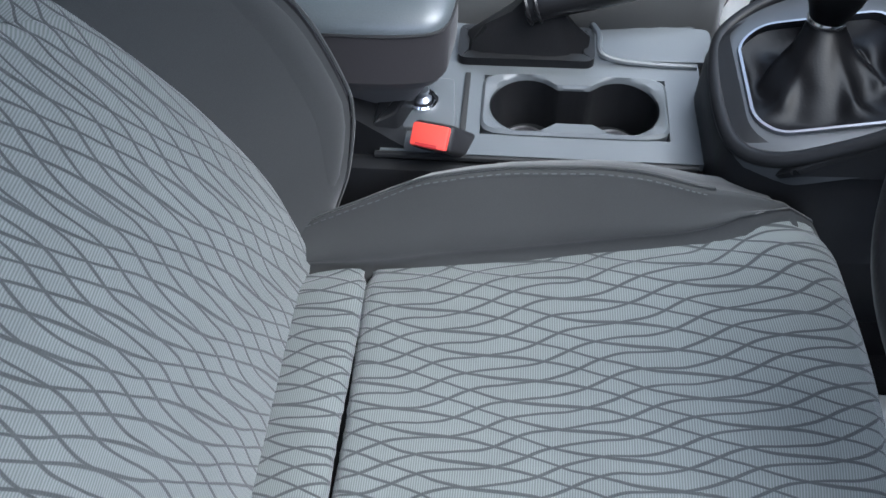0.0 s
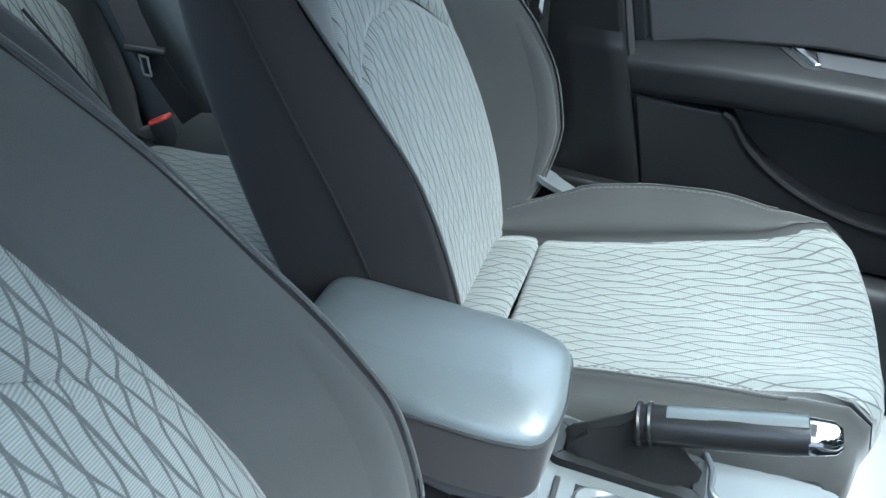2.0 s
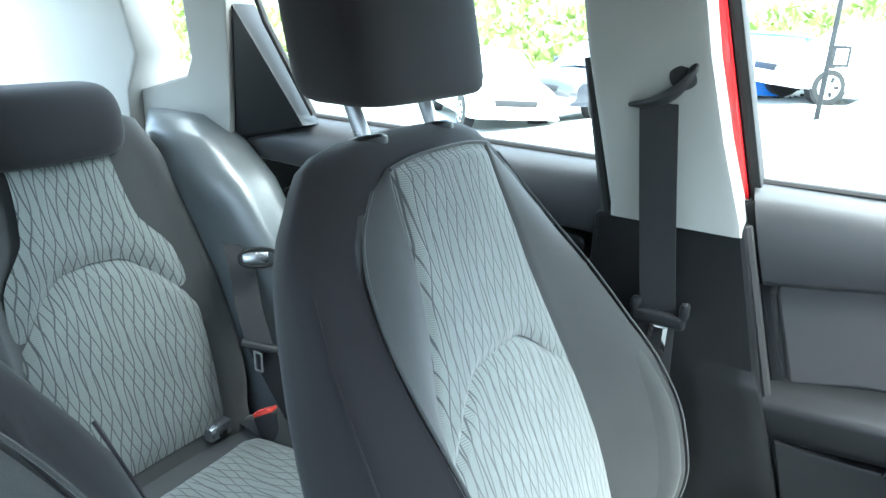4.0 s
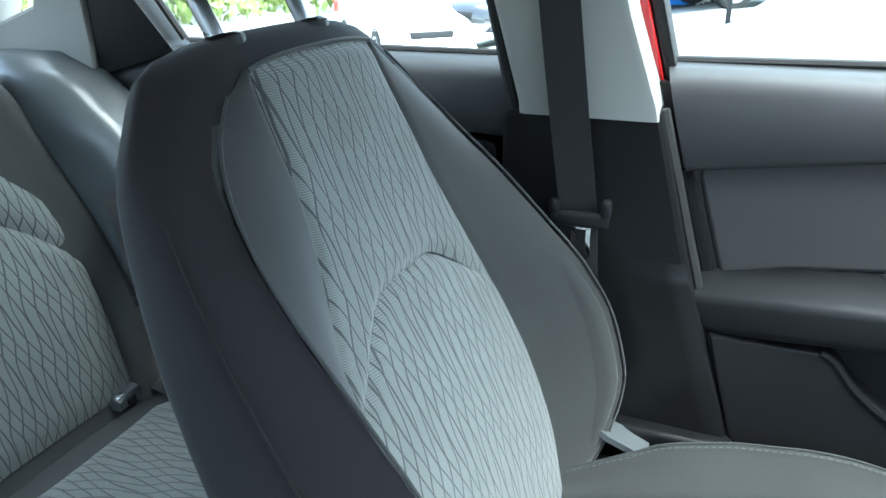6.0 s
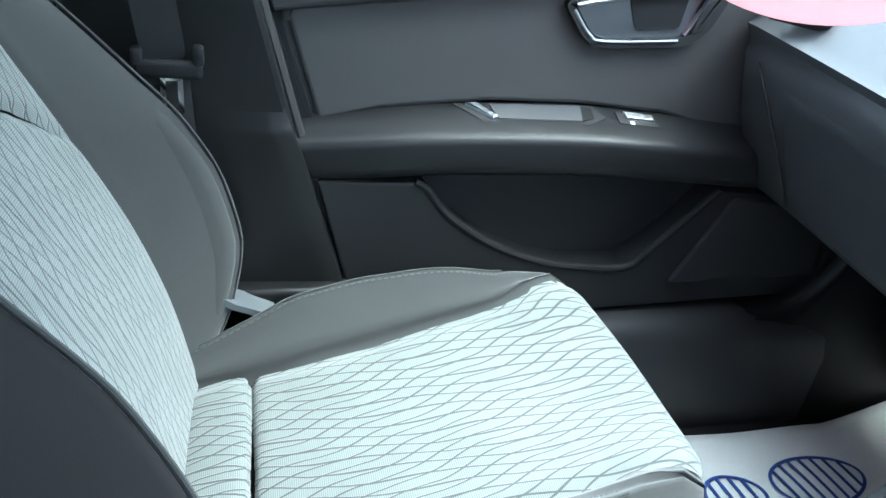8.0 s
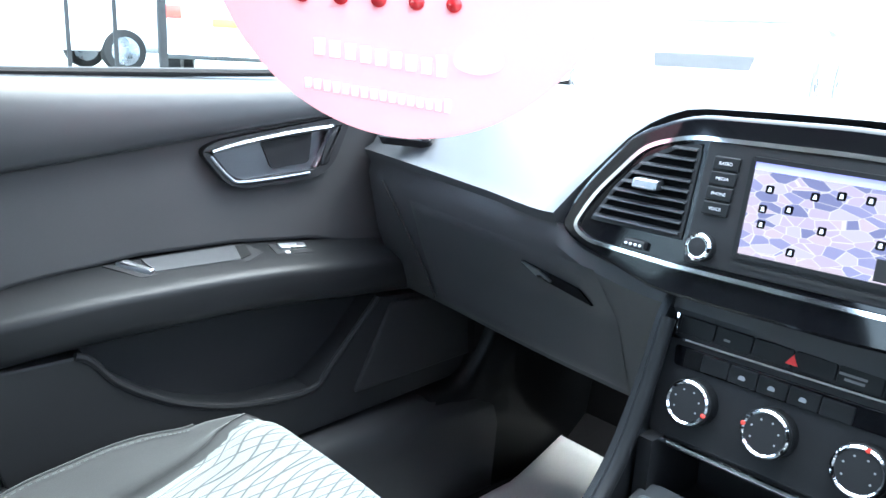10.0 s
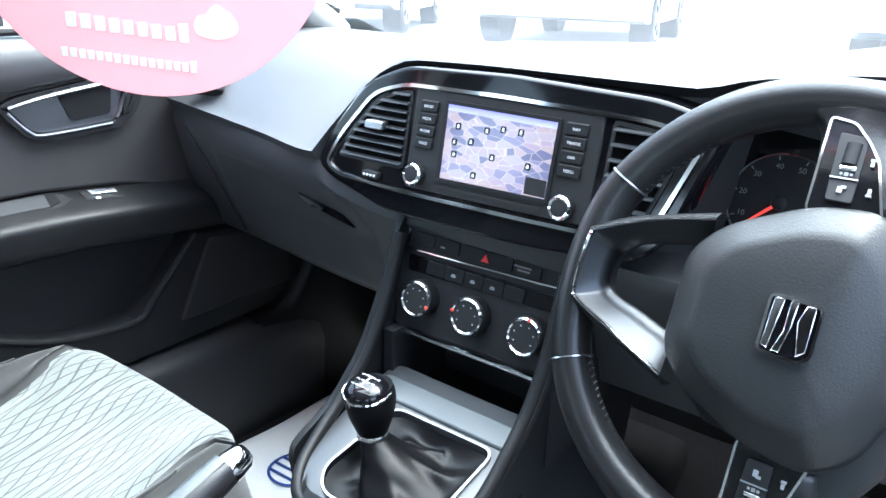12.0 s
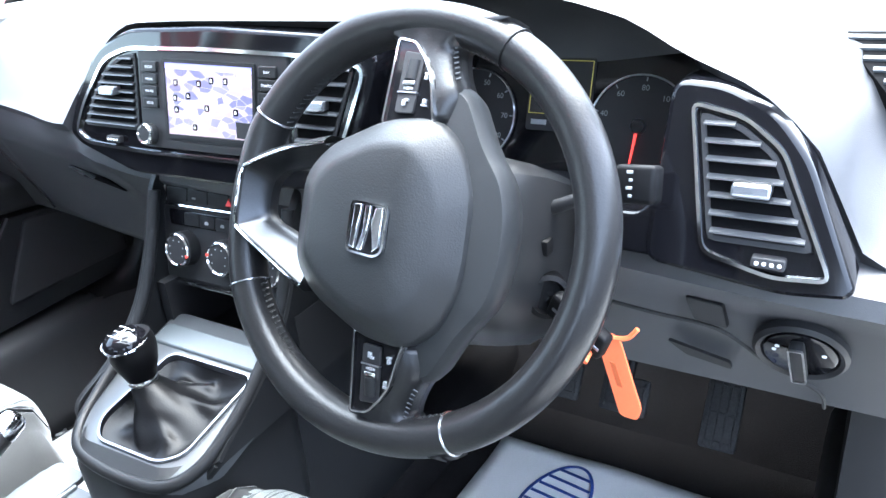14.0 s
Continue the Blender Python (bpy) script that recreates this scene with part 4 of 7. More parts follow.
# black side cheek beside the rear seat
loops = []
for z, x0, x1, y0 in ((0.50, -0.86, -0.56, 0.655), (0.62, -0.86, -0.62, 0.645), (0.75, -0.9, -0.67, 0.632), (0.90, -0.95, -0.735, 0.618), (1.0, -1.0, -0.80, 0.612), (1.07, -1.03, -0.88, 0.622), (1.10, -1.05, -0.94, 0.65)):
    loops.append(smooth_line([Vector((x0, 0.72, z)), Vector((x0, y0 + 0.01, z)), Vector((x0 * 0.6 + x1 * 0.4, y0 - 0.012, z)), Vector((x1 - 0.02, y0 + 0.01, z)), Vector((x1, y0 + 0.05, z)), Vector((x1, 0.72, z))], 3, True))
loops = [[sum((loops[min(max(i + d, 0), 6)][k] * w for d, w in ((0, 1 - f), (1, f))), Vector()) for k in range(len(loops[0]))] for i in range(7) for f in ((0, 0.33, 0.67) if i < 6 else (0,))]
whole("floor_stud", turned([(0.013, 0.0), (0.013, 0.004), (0.009, 0.006), (0.005, 0.004), (0.001, 0.004)], pose(0.63, 0.655, 0.334), 20), STEEL, "small round carpet stud", "stud", kind="structure")
whole("trim_rear_cheek", loft(loops), ARM, "smooth grey black side cheek beside the rear seat", "trim", kind="structure", sharp=3)

# driver's side, rear half, and the front corner of the body
whole("wall_right", joined(prism([(-0.20, 1.10), (-1.6, 1.10), (-1.6, 0.4), (-0.15, 0.4)], -0.84, -0.72, side_place), prism([(-0.06, 0.4), (0.02, 1.06), (-0.1, 1.47), (-0.26, 1.47), (-0.22, 1.1), (-0.2, 0.4)], -0.76, -0.70, lambda u, v, w: Vector((u, w + 0.24 * max(0, v - 1.1), v)))), PLASTIC, "black driver's side rear door and centre pillar", "wall", kind="structure")
# unseen wall, added to keep low sky light and reflections out of the cabin
whole("wall_light_block", rbox(-5.0, 5.0, -2.75, -2.6, -0.1, 1.7, 0.02), surface("light_block_grey", (0.12, 0.12, 0.12), 0.9, grain=120, bump=0.3, wear=0.15, blotch=1.5), "plain unseen wall added to block low light at the open driver's door", "wall", kind="structure")
for s, nm in ((1, "left"), (-1, "right")):
    whole("pillar_trim_front_" + nm, tube([(1.08, s * 0.73, 1.10), (0.75, s * 0.685, 1.27), (0.45, s * 0.63, 1.40), (0.25, s * 0.59, 1.45)], 0.035, 10), TRIM, "pale grey windscreen pillar trim", "trim", kind="structure")
    whole("roof_rail_" + nm, tube([(0.25, s * 0.60, 1.45), (-0.3, s * 0.60, 1.47), (-0.9, s * 0.59, 1.45), (-1.4, s * 0.56, 1.38)], 0.035, 10), LINING, "pale grey roof rail lining", "trim", kind="structure")
whole("windscreen", loft([[Vector((x, y, z)) for x, z in ((1.28 - 0.10 * (y / 0.7) ** 2, 1.10), (0.30 - 0.04 * (y / 0.7) ** 2, 1.44))] for y in (-0.68, -0.4, 0, 0.4, 0.68)], False, False), GLASS, "clear windscreen glass", "window", kind="structure").visible_shadow = False
rows = []
for k in range(11):
    x = 0.80 + 0.045 * k
    inn = spl([(0.80, 0.672), (0.88, 0.670), (0.95, 0.664), (1.05, 0.65), (1.25, 0.64)], x)
    top = spl([(0.80, 0.555), (0.86, 0.570), (0.90, 0.60), (0.94, 0.68), (0.98, 0.80), (1.25, 0.80)], x)
    rows.append([Vector((x, y, z)) for y, z in ((inn - 0.012, 0.27), (inn - 0.010, 0.45), (inn - 0.006, top - 0.04), (inn, top - 0.012), (inn + 0.02, top), (0.74, top), (0.74, 0.27))])
whole("kick_panel_left", loft(rows), PILLAR, "black plastic kick panel running up from the sill", "trim", kind="structure", sharp=1.0)
whole("trim_hinge_cover", prism(rounded([(0.893, 0.752), (0.955, 0.760), (0.985, 0.70), (0.965, 0.62), (0.935, 0.600), (0.905, 0.612)], 0.012, 3), 0.682, 0.72, side_place, 0.006), PILLAR, "black door hinge cover beside the dashboard", "trim", kind="structure")
whole("kick_panel_right", loft([[Vector((x, -0.69 + d, z)) for x, z in ((0.64, 0.27), (0.68, 0.44), (0.72, 0.78), (1.25, 0.78), (1.25, 0.27))] for d in (0.015, -0.05)]), PLASTIC, "black plastic kick panel", "trim", kind="structure")

# ---- dashboard ----
def S(u, v, w):
    """Plane of the screen surround: (y, z), w towards the driver."""
    return Vector((0.612 + 0.23 * (v - 1.045) - w, u, v))


def C(u, v, w):
    """Plane of the climate panel."""
    return Vector((0.611 + 0.25 * (v - 0.927) - w, u, v))


def R(u, v, w):
    """Plane of the driver's outer vent."""
    return Vector((0.600 + 0.45 * (v - 1.02) - w, u, v))


def L(u, v, w):
    """Plane of the driver's lower dash panel, which falls away to the front."""
    return Vector((0.622 - 0.5 * (v - 0.885) - w, u, v))


def lettering(text, size, m, parent, material, name="lettering"):
    cu = bpy.data.curves.new(name, "FONT")
    cu.body, cu.size, cu.align_x, cu.align_y = text, size, "CENTER", "CENTER"
    ob = bpy.data.objects.new(name, cu)
    me = bpy.data.meshes.new_from_object(ob)
    bpy.data.objects.remove(ob)
    me.transform(m)
    me.materials.clear()
    me.materials.append(material)
    out = new(name, me)
    at, up = Vector(), parent
    while up:
        at += up.location
        up = up.parent
    me.transform(Matrix.Translation(-at))
    out.parent = parent
    return out


dash = thing("dashboard", "soft grey black dashboard with gloss black surround and chrome line", "dashboard", at=(0.75, 0.0, 0.95))
EDGE_X = [(-0.74, 0.63), (-0.66, 0.62), (-0.56, 0.628), (-0.52, 0.635), (-0.36, 0.63), (-0.21, 0.635), (-0.18, 0.634), (0.14, 0.634), (0.2, 0.632), (0.24, 0.61), (0.275, 0.588), (0.4, 0.612), (0.6, 0.648), (0.74, 0.67)]
EDGE_Z = [(-0.74, 0.945), (-0.675, 0.947), (-0.655, 0.968), (-0.63, 1.025), (-0.60, 1.058), (-0.57, 1.08), (-0.52, 1.10), (-0.46, 1.132), (-0.36, 1.152), (-0.25, 1.14), (-0.19, 1.126), (0.0, 1.126), (0.14, 1.123), (0.2, 1.10), (0.25, 1.035), (0.275, 1.0), (0.4, 1.003), (0.74, 1.01)]
DEEP = [(-0.74, 0.004), (-0.53, 0.004), (-0.51, 0.14), (-0.21, 0.14), (-0.19, 0.02), (0.2, 0.02), (0.27, 0.004), (0.74, 0.004)]
TOP_Z = [(-0.74, 1.085), (-0.62, 1.10), (-0.5, 1.135), (-0.36, 1.168), (-0.2, 1.145), (0, 1.138), (0.3, 1.13), (0.74, 1.11)]
LIP_Z = [(-0.74, 0.93), (-0.66, 0.935), (-0.5, 0.945), (-0.2, 0.945), (0.14, 0.945), (0.23, 0.962), (0.275, 0.978), (0.74, 0.985)]
LIP_X = [(-0.74, 0.585), (-0.56, 0.575), (-0.4, 0.59), (-0.2, 0.60), (0.14, 0.605), (0.25, 0.592), (0.275, 0.594), (0.6, 0.655), (0.74, 0.68)]
loops = []
for k in range(75):
    y = -0.72 + 1.44 * k / 74
    xe, ze, rec, zt, zl, xl = (spl(tab, y) for tab in (EDGE_X, EDGE_Z, DEEP, TOP_Z, LIP_Z, LIP_X))
    low = 0.635 if y < 0 else spl([(0, 0.64), (0.3, 0.655), (0.7, 0.70)], y)
    pts = [(1.26, 1.085), (1.0, 1.12), (0.84, zt), (0.70 + 0.3 * (xe - 0.6), max(ze + 0.6 * (zt - ze), ze + 0.01)), (xe + 0.018, ze + 0.010), (xe, ze), (xe + 0.004 + rec, ze - 0.012), (xe + 0.004 + rec, zl + 0.012), (xl + 0.004, zl + 0.004),
           (xl, zl - 0.012), (low, 0.88), (low + 0.045, 0.775), (0.80, 0.75), (1.22, 0.75)]
    loops.append([Vector((x, y, z)) for x, z in pts])
part("dash_body", loft(loops), DASH, dash, "soft grained black plastic", sharp=0.85)

# centre surround
SUR = rounded([(0.264, 0.990), (0.247, 1.032), (0.200, 1.094), (0.14, 1.118), (0.0, 1.121), (-0.17, 1.115), (-0.235, 1.10), (-0.20, 0.985), (-0.17, 0.962), (-0.05, 0.952), (0.137, 0.950), (0.243, 0.977)], 0.02, 4)
part("surround", prism(SUR, 0.010, -0.03, S, 0.004), GLOSS, dash, "gloss black centre surround")
INN = rounded([(0.246, 0.992), (0.228, 1.03), (0.182, 1.086), (0.135, 1.100), (0.0, 1.101), (-0.165, 1.097), (-0.222, 1.088), (-0.188, 0.995), (-0.165, 0.982), (-0.05, 0.979), (0.12, 0.977), (0.222, 0.980)], 0.018, 4)
part("chrome_line", ring(INN, 0.0040, 0.0140, 0.004, S), CHROME, dash, "bright chrome line")


def vent(name, outline, to, slats, tab, wheel, flip=1):
    """Air vent: near-black sheet for the duct's shade, slats, a silver tab and a thumb wheel."""
    v = part(name, ring(rounded(outline, 0.006, 2), 0.004, 0.012, 0.002, to), MATT, dash)
    # flat sheet close behind the slats; its black replaces the depth's shade
    part("vent_shade", prism(outline, 0.0106, 0.0096, to), DUCT_SHADE, v)
    zs = [p[1] for p in outline]
    lo, hi = min(zs), max(zs)
    for k in range(slats):
        z = lo + (hi - lo) * (k + 0.6) / (slats + 0.2)
        ys = []
        for (a, b), (c, d) in zip(outline, outline[1:] + outline[:1]):
            if (b - z) * (d - z) < 0:
                ys.append(a + (c - a) * (z - b) / (d - b))
        if len(ys) < 2:
            continue
        y0, y1 = min(ys) + 0.003, max(ys) - 0.003
        prof = [(-0.0011, 0.0152), (-0.0008, 0.0164), (0.0003, 0.0162), (0.0020, 0.0112), (0.0008, 0.0108)]
        part("vent_slat", loft([[to(y, z + dz, w) for dz, w in prof] for y in (y0, y1)]), SLAT, v)
    ty, tz = tab
    part("vent_tab", prism(rounded([(ty - 0.014, tz - 0.005), (ty + 0.014, tz - 0.005), (ty + 0.014, tz + 0.005), (ty - 0.014, tz + 0.005)], 0.003, 2), 0.024, 0.012, to, 0.002), DULL, v, "satin silver vent tab")
    part("tab_edge", prism([(ty - 0.012, tz - 0.0035), (ty + 0.012, tz - 0.0035), (ty + 0.012, tz - 0.0022), (ty - 0.012, tz - 0.0022)], 0.0246, 0.02, to), STEEL, v)
    wy, wz = wheel
    w = part("thumb_wheel", prism(rounded([(wy - 0.012, wz - 0.004), (wy + 0.012, wz - 0.003), (wy + 0.012, wz + 0.004), (wy - 0.012, wz + 0.004)], 0.002, 2), 0.017, 0.008, to, 0.001), MATT, v)
    for k in range(4):
        part("stud", turned([(0.0016, 0), (0.0016, 0.001), (0.0001, 0.0016)], facing(to(wy - 0.008 + 0.0053 * k, wz, 0.017), to(0, 0, 1) - to(0, 0, 0)), 8), WHITE, w)
    return v


vent("vent", [(0.226, 1.003), (0.206, 1.040), (0.180, 1.072), (0.15, 1.088), (0.122, 1.092), (0.120, 1.003)], S, 9, (0.166, 1.049), (0.166, 0.990))
vent("vent", [(-0.128, 1.092), (-0.205, 1.085), (-0.178, 1.003), (-0.128, 1.003)], S, 6, (-0.160, 1.049), (-0.155, 0.990))

unit = part("screen_unit", prism(rounded([(0.117, 1.097), (-0.119, 1.095), (-0.122, 0.988), (0.114, 0.985)], 0.004, 2), 0.0125, 0.0, S, 0.002), MATT, dash, "matt black control unit")
m, tree, b = shader("map_display")
co = tree.nodes.new("ShaderNodeTexCoord").outputs["Object"]
mp = tree.nodes.new("ShaderNodeMapping")
mp.inputs["Rotation"].default_value = (0.5, 0, 0)
mp.inputs["Scale"].default_value = (0, 1, 2.2)
tree.links.new(co, mp.inputs["Vector"])
cell, edge = tree.nodes.new("ShaderNodeTexVoronoi"), tree.nodes.new("ShaderNodeTexVoronoi")
edge.feature = "DISTANCE_TO_EDGE"
for n in (cell, edge):
    n.inputs["Scale"].default_value = 64
    tree.links.new(mp.outputs[0], n.inputs["Vector"])
ramp = tree.nodes.new("ShaderNodeValToRGB")
ramp.color_ramp.interpolation = "CONSTANT"
for pos, col in ((0.0, (0.24, 0.24, 0.46, 1)), (0.2, (0.36, 0.34, 0.60, 1)), (0.36, (0.62, 0.50, 0.68, 1)), (0.62, (0.70, 0.55, 0.64, 1)), (0.85, (0.66, 0.58, 0.72, 1))):
    el = ramp.color_ramp.elements[0] if pos == 0 else ramp.color_ramp.elements.new(pos)
    el.position, el.color = pos, col
sep = tree.nodes.new("ShaderNodeSeparateColor")
tree.links.new(cell.outputs["Color"], sep.inputs[0])
tree.links.new(sep.outputs[0], ramp.inputs[0])
road = tree.nodes.new("ShaderNodeMix")
road.data_type = "RGBA"
road.inputs["A"].default_value = (0.9, 0.82, 0.85, 1)
step = tree.nodes.new("ShaderNodeMapRange")
step.inputs["From Min"].default_value, step.inputs["From Max"].default_value = 0.015, 0.035
tree.links.new(edge.outputs["Distance"], step.inputs["Value"])
tree.links.new(step.outputs[0], road.inputs["Factor"])
tree.links.new(ramp.outputs[0], road.inputs["B"])
tree.links.new(road.outputs["Result"], b.inputs["Emission Color"])
b.inputs["Emission Strength"].default_value = 0.075
b.inputs["Base Color"].default_value, b.inputs["Roughness"].default_value = (0.02, 0.02, 0.02, 1), 0.12
MAP = m
part("screen_bezel", ring(rounded([(0.072, 1.088), (-0.075, 1.086), (-0.076, 1.002), (0.068, 1.000)], 0.003, 2), 0.004, 0.0155, 0.010, S), PLASTIC, unit)
part("display", prism([(0.068, 1.084), (-0.071, 1.082), (-0.072, 1.006), (0.064, 1.004)], 0.0138, 0.011, S), MAP, unit, "lit navigation map display")
part("display_sky", prism([(0.068, 1.084), (-0.071, 1.082), (-0.071, 1.075), (0.068, 1.077)], 0.0141, 0.0132, S), glowing("map_sky", (0.3, 0.3, 0.75), 0.5), unit)
for y, z in ((0.050, 1.062), (0.052, 1.045), (0.050, 1.032), (0.030, 1.048), (0.012, 1.062), (-0.008, 1.066), (-0.030, 1.066), (0.020, 1.014), (-0.045, 1.034), (0.000, 1.036)):
    part("map_icon", prism(rounded([(y - 0.0035, z - 0.0035), (y + 0.0035, z - 0.0035), (y + 0.0035, z + 0.0035), (y - 0.0035, z + 0.0035)], 0.001, 1), 0.0143, 0.0135, S), GLOSS, unit)
    part("map_glyph", prism([(y - 0.0016, z - 0.0018), (y + 0.0016, z - 0.0018), (y + 0.0010, z + 0.0018), (y - 0.0010, z + 0.0018)], 0.0146, 0.0138, S), WHITE, unit)
part("map_box", prism([(-0.045, 1.024), (-0.070, 1.024), (-0.071, 1.007), (-0.046, 1.007)], 0.0143, 0.0135, S), MATT, unit)
BTN = (("RADIO", "MEDIA", "PHONE", "VOICE"), ("NAV", "TRAFFIC", "CAR", "MENU"))
for col, y in enumerate((0.094, -0.0925)):
    for k, word in enumerate(BTN[col]):
        z = 1.078 - 0.0135 * k
        bt = part("button", prism(rounded([(y - 0.0125, z - 0.006), (y + 0.0125, z - 0.006), (y + 0.0125, z + 0.006), (y - 0.0125, z + 0.006)], 0.0015, 2), 0.0155, 0.010, S, 0.001), PLASTIC, unit)
        lettering(word, 0.0042, facing(S(y, z, 0.0158), (-1, 0, 0.23)), bt, WHITE)
for y in (0.097, -0.094):
    kb = part("rotary_knob", turned([(0.0125, 0), (0.0125, 0.010), (0.0115, 0.012)], facing(S(y, 1.001, 0.012), (-1, 0, 0.23)), 28), PLASTIC, unit)
    part("knob_ring", turned([(0.0128, 0.009), (0.0128, 0.0115), (0.011, 0.0135), (0.009, 0.0125)], facing(S(y, 1.001, 0.012), (-1, 0, 0.23)), 28), CHROME, kb)
    part("knob_face", turned([(0.0088, 0.0118), (0.0088, 0.0126), (0.001, 0.013)], facing(S(y, 1.001, 0.012), (-1, 0, 0.23)), 20), MATT, kb)
part("disc_slot", prism([(0.069, 0.9955), (-0.068, 0.9965), (-0.068, 0.9935), (0.069, 0.9925)], 0.0135, 0.011, S), RUBBER, unit)

# climate panel
clim = part("climate_panel", prism(rounded([(0.137, 0.940), (-0.122, 0.946), (-0.106, 0.812), (0.124, 0.808)], 0.006, 3), 0.0, -0.05, C, 0.003), MATT, dash, "matt black climate panel")
part("chrome_line", tube(smooth_line([C(y, z, 0.003) for y, z in ((0.121, 0.927), (0.119, 0.908), (0.114, 0.904), (0.0, 0.906), (-0.098, 0.909), (-0.104, 0.913), (-0.107, 0.928))], 5), 0.0018, 6), CHROME, clim)
for k in range(6):
    y0 = 0.117 - 0.0367 * k
    part("switch_key", prism(rounded([(y0, 0.926), (y0 - 0.0355, 0.926), (y0 - 0.0355, 0.909), (y0, 0.909)], 0.0015, 1), 0.003, -0.002, C, 0.001), PLASTIC, clim)
part("hazard_mark", prism([(0.013, 0.913), (0.002, 0.913), (0.0075, 0.922)], 0.0036, 0.002, C), surface("hazard_red", (0.7, 0.03, 0.03), 0.5, bump=0), clim, "red warning triangle")
for y, w in ((0.068, 0.006), (-0.042, 0.022), (-0.044, 0.016)):
    part("print_bar", prism([(y + w / 2, 0.9205 if w > 0.018 else 0.9165), (y - w / 2, 0.9205 if w > 0.018 else 0.9165), (y - w / 2, 0.9185 if w > 0.018 else 0.9145), (y + w / 2, 0.9185 if w > 0.018 else 0.9145)], 0.0036, 0.002, C), surface("dim_print", (0.16, 0.16, 0.16), 0.6, bump=0), clim)
part("button_strip", prism(rounded([(0.117, 0.897), (-0.099, 0.900), (-0.095, 0.881), (0.114, 0.878)], 0.003, 2), 0.0015, -0.01, C, 0.001), GLOSS, clim)
for k in range(5):
    y = 0.086 - 0.0275 * k
    kk = part("button", prism(rounded([(y, 0.896), (y - 0.0265, 0.8963), (y - 0.0265, 0.881), (y, 0.8805)], 0.001, 1), 0.0035, 0.0, C, 0.0008), PLASTIC, clim)
    if k in (1, 2, 3):
        part("button_mark", prism(rounded([(y - 0.009, 0.8860), (y - 0.0165, 0.8860), (y - 0.0155, 0.8895), (y - 0.0105, 0.8900)], 0.001, 1), 0.0039, 0.003, C), DIM, kk)
for y, mark in ((0.083, -0.3), (0.0085, 3.0), (-0.068, 1.4)):
    mm = facing(C(y, 0.851, 0.0), (-1, 0, 0.25))
    kb = part("climate_knob", turned([(0.0225, 0.0), (0.0225, 0.016), (0.0205, 0.018)], mm, 36), PLASTIC, clim)
    part("knob_ring", turned([(0.0212, 0.0155), (0.0212, 0.019), (0.0195, 0.0205), (0.0178, 0.019)], mm, 36), CHROME, kb)
    part("knob_face", turned([(0.0178, 0.0182), (0.0178, 0.0192), (0.001, 0.0195)], mm, 28), MATT, kb)
    for k in range(6):
        w = radians(210 - 48 * k)
        p0 = mm @ Vector((0.0125 * math.cos(w), 0.0125 * math.sin(w), 0.0195))
        part("knob_mark", turned([(0.0010, 0), (0.0010, 0.0004), (0.0001, 0.0005)], facing(p0, (-1, 0, 0.25)), 6), DIM, kb)
    p0 = mm @ Vector((0.0195 * math.cos(mark), 0.0195 * math.sin(mark), 0.0195))
    part("pointer", turned([(0.0022, -0.001), (0.0022, 0.001), (0.0002, 0.0016)], facing(p0, (-1, 0, 0.25)), 8), RED, kb)
part("lower_chrome", tube([C(0.127, 0.806, 0.002), C(-0.108, 0.808, 0.002)], 0.0028, 8), CHROME, clim, "chrome strip")
# storage tray
tray = part("storage_tray", rbox(0.53, 0.70, -0.11, 0.12, 0.714, 0.724, 0.002), MATT, dash, "empty black storage tray")
part("tray_back", prism([(0.115, 0.802), (-0.097, 0.804), (-0.085, 0.722), (0.10, 0.722)], -0.10, -0.105, C), MATT, tray)
for y in (0.105, -0.115):
    part("tray_side", rbox(0.56, 0.70, y, y + 0.015, 0.72, 0.81, 0.0), MATT, tray)
part("tray_roof", rbox(0.586, 0.70, -0.11, 0.12, 0.798, 0.812, 0.0), MATT, tray)
part("tray_lip", tube([(0.553, 0.10, 0.728), (0.553, -0.09, 0.728)], 0.005, 8), PLASTIC, dash)

# passenger side
def low_face(y):
    return (spl(LIP_X, y), spl(LIP_Z, y) - 0.012), (spl([(0, 0.64), (0.3, 0.655), (0.7, 0.70)], y), 0.88)


def G(u, v, w):
    """Lower dash on the passenger side: (y, z), w towards the seat."""
    (x0, z0), (x1, z1) = low_face(u)
    x = x0 + (x1 - x0) * (v - z0) / (z1 - z0) if v > z1 else x1 + 0.045 * (z1 - v) / 0.105
    return Vector((x - w, u, v))


glove = part("glovebox_lid", sheet(lambda u, v: G(0.60 - 0.385 * u, 0.950 - 0.168 * v, 0.005 - 0.004 * (max(abs(2 * u - 1), abs(2 * v - 1)) > 0.98)), 24, 20), DASH, dash, "soft black glovebox lid")
part("side_gap", tube(smooth_line([G(y, z, 0.003) for y, z in ((0.672, 0.966), (0.655, 0.94), (0.63, 0.89), (0.612, 0.83), (0.605, 0.785))], 5), 0.0018, 6), RUBBER, dash)
gh = part("glovebox_handle", prism(rounded([(0.340, 0.927), (0.250, 0.914), (0.238, 0.894), (0.318, 0.909)], 0.003, 2), 0.0085, 0.0, G), GLOSS, glove)
part("handle_lip", prism(rounded([(0.338, 0.926), (0.309, 0.9215), (0.293, 0.9095), (0.317, 0.9105)], 0.002, 2), 0.0115, 0.0, G), SATIN, gh)
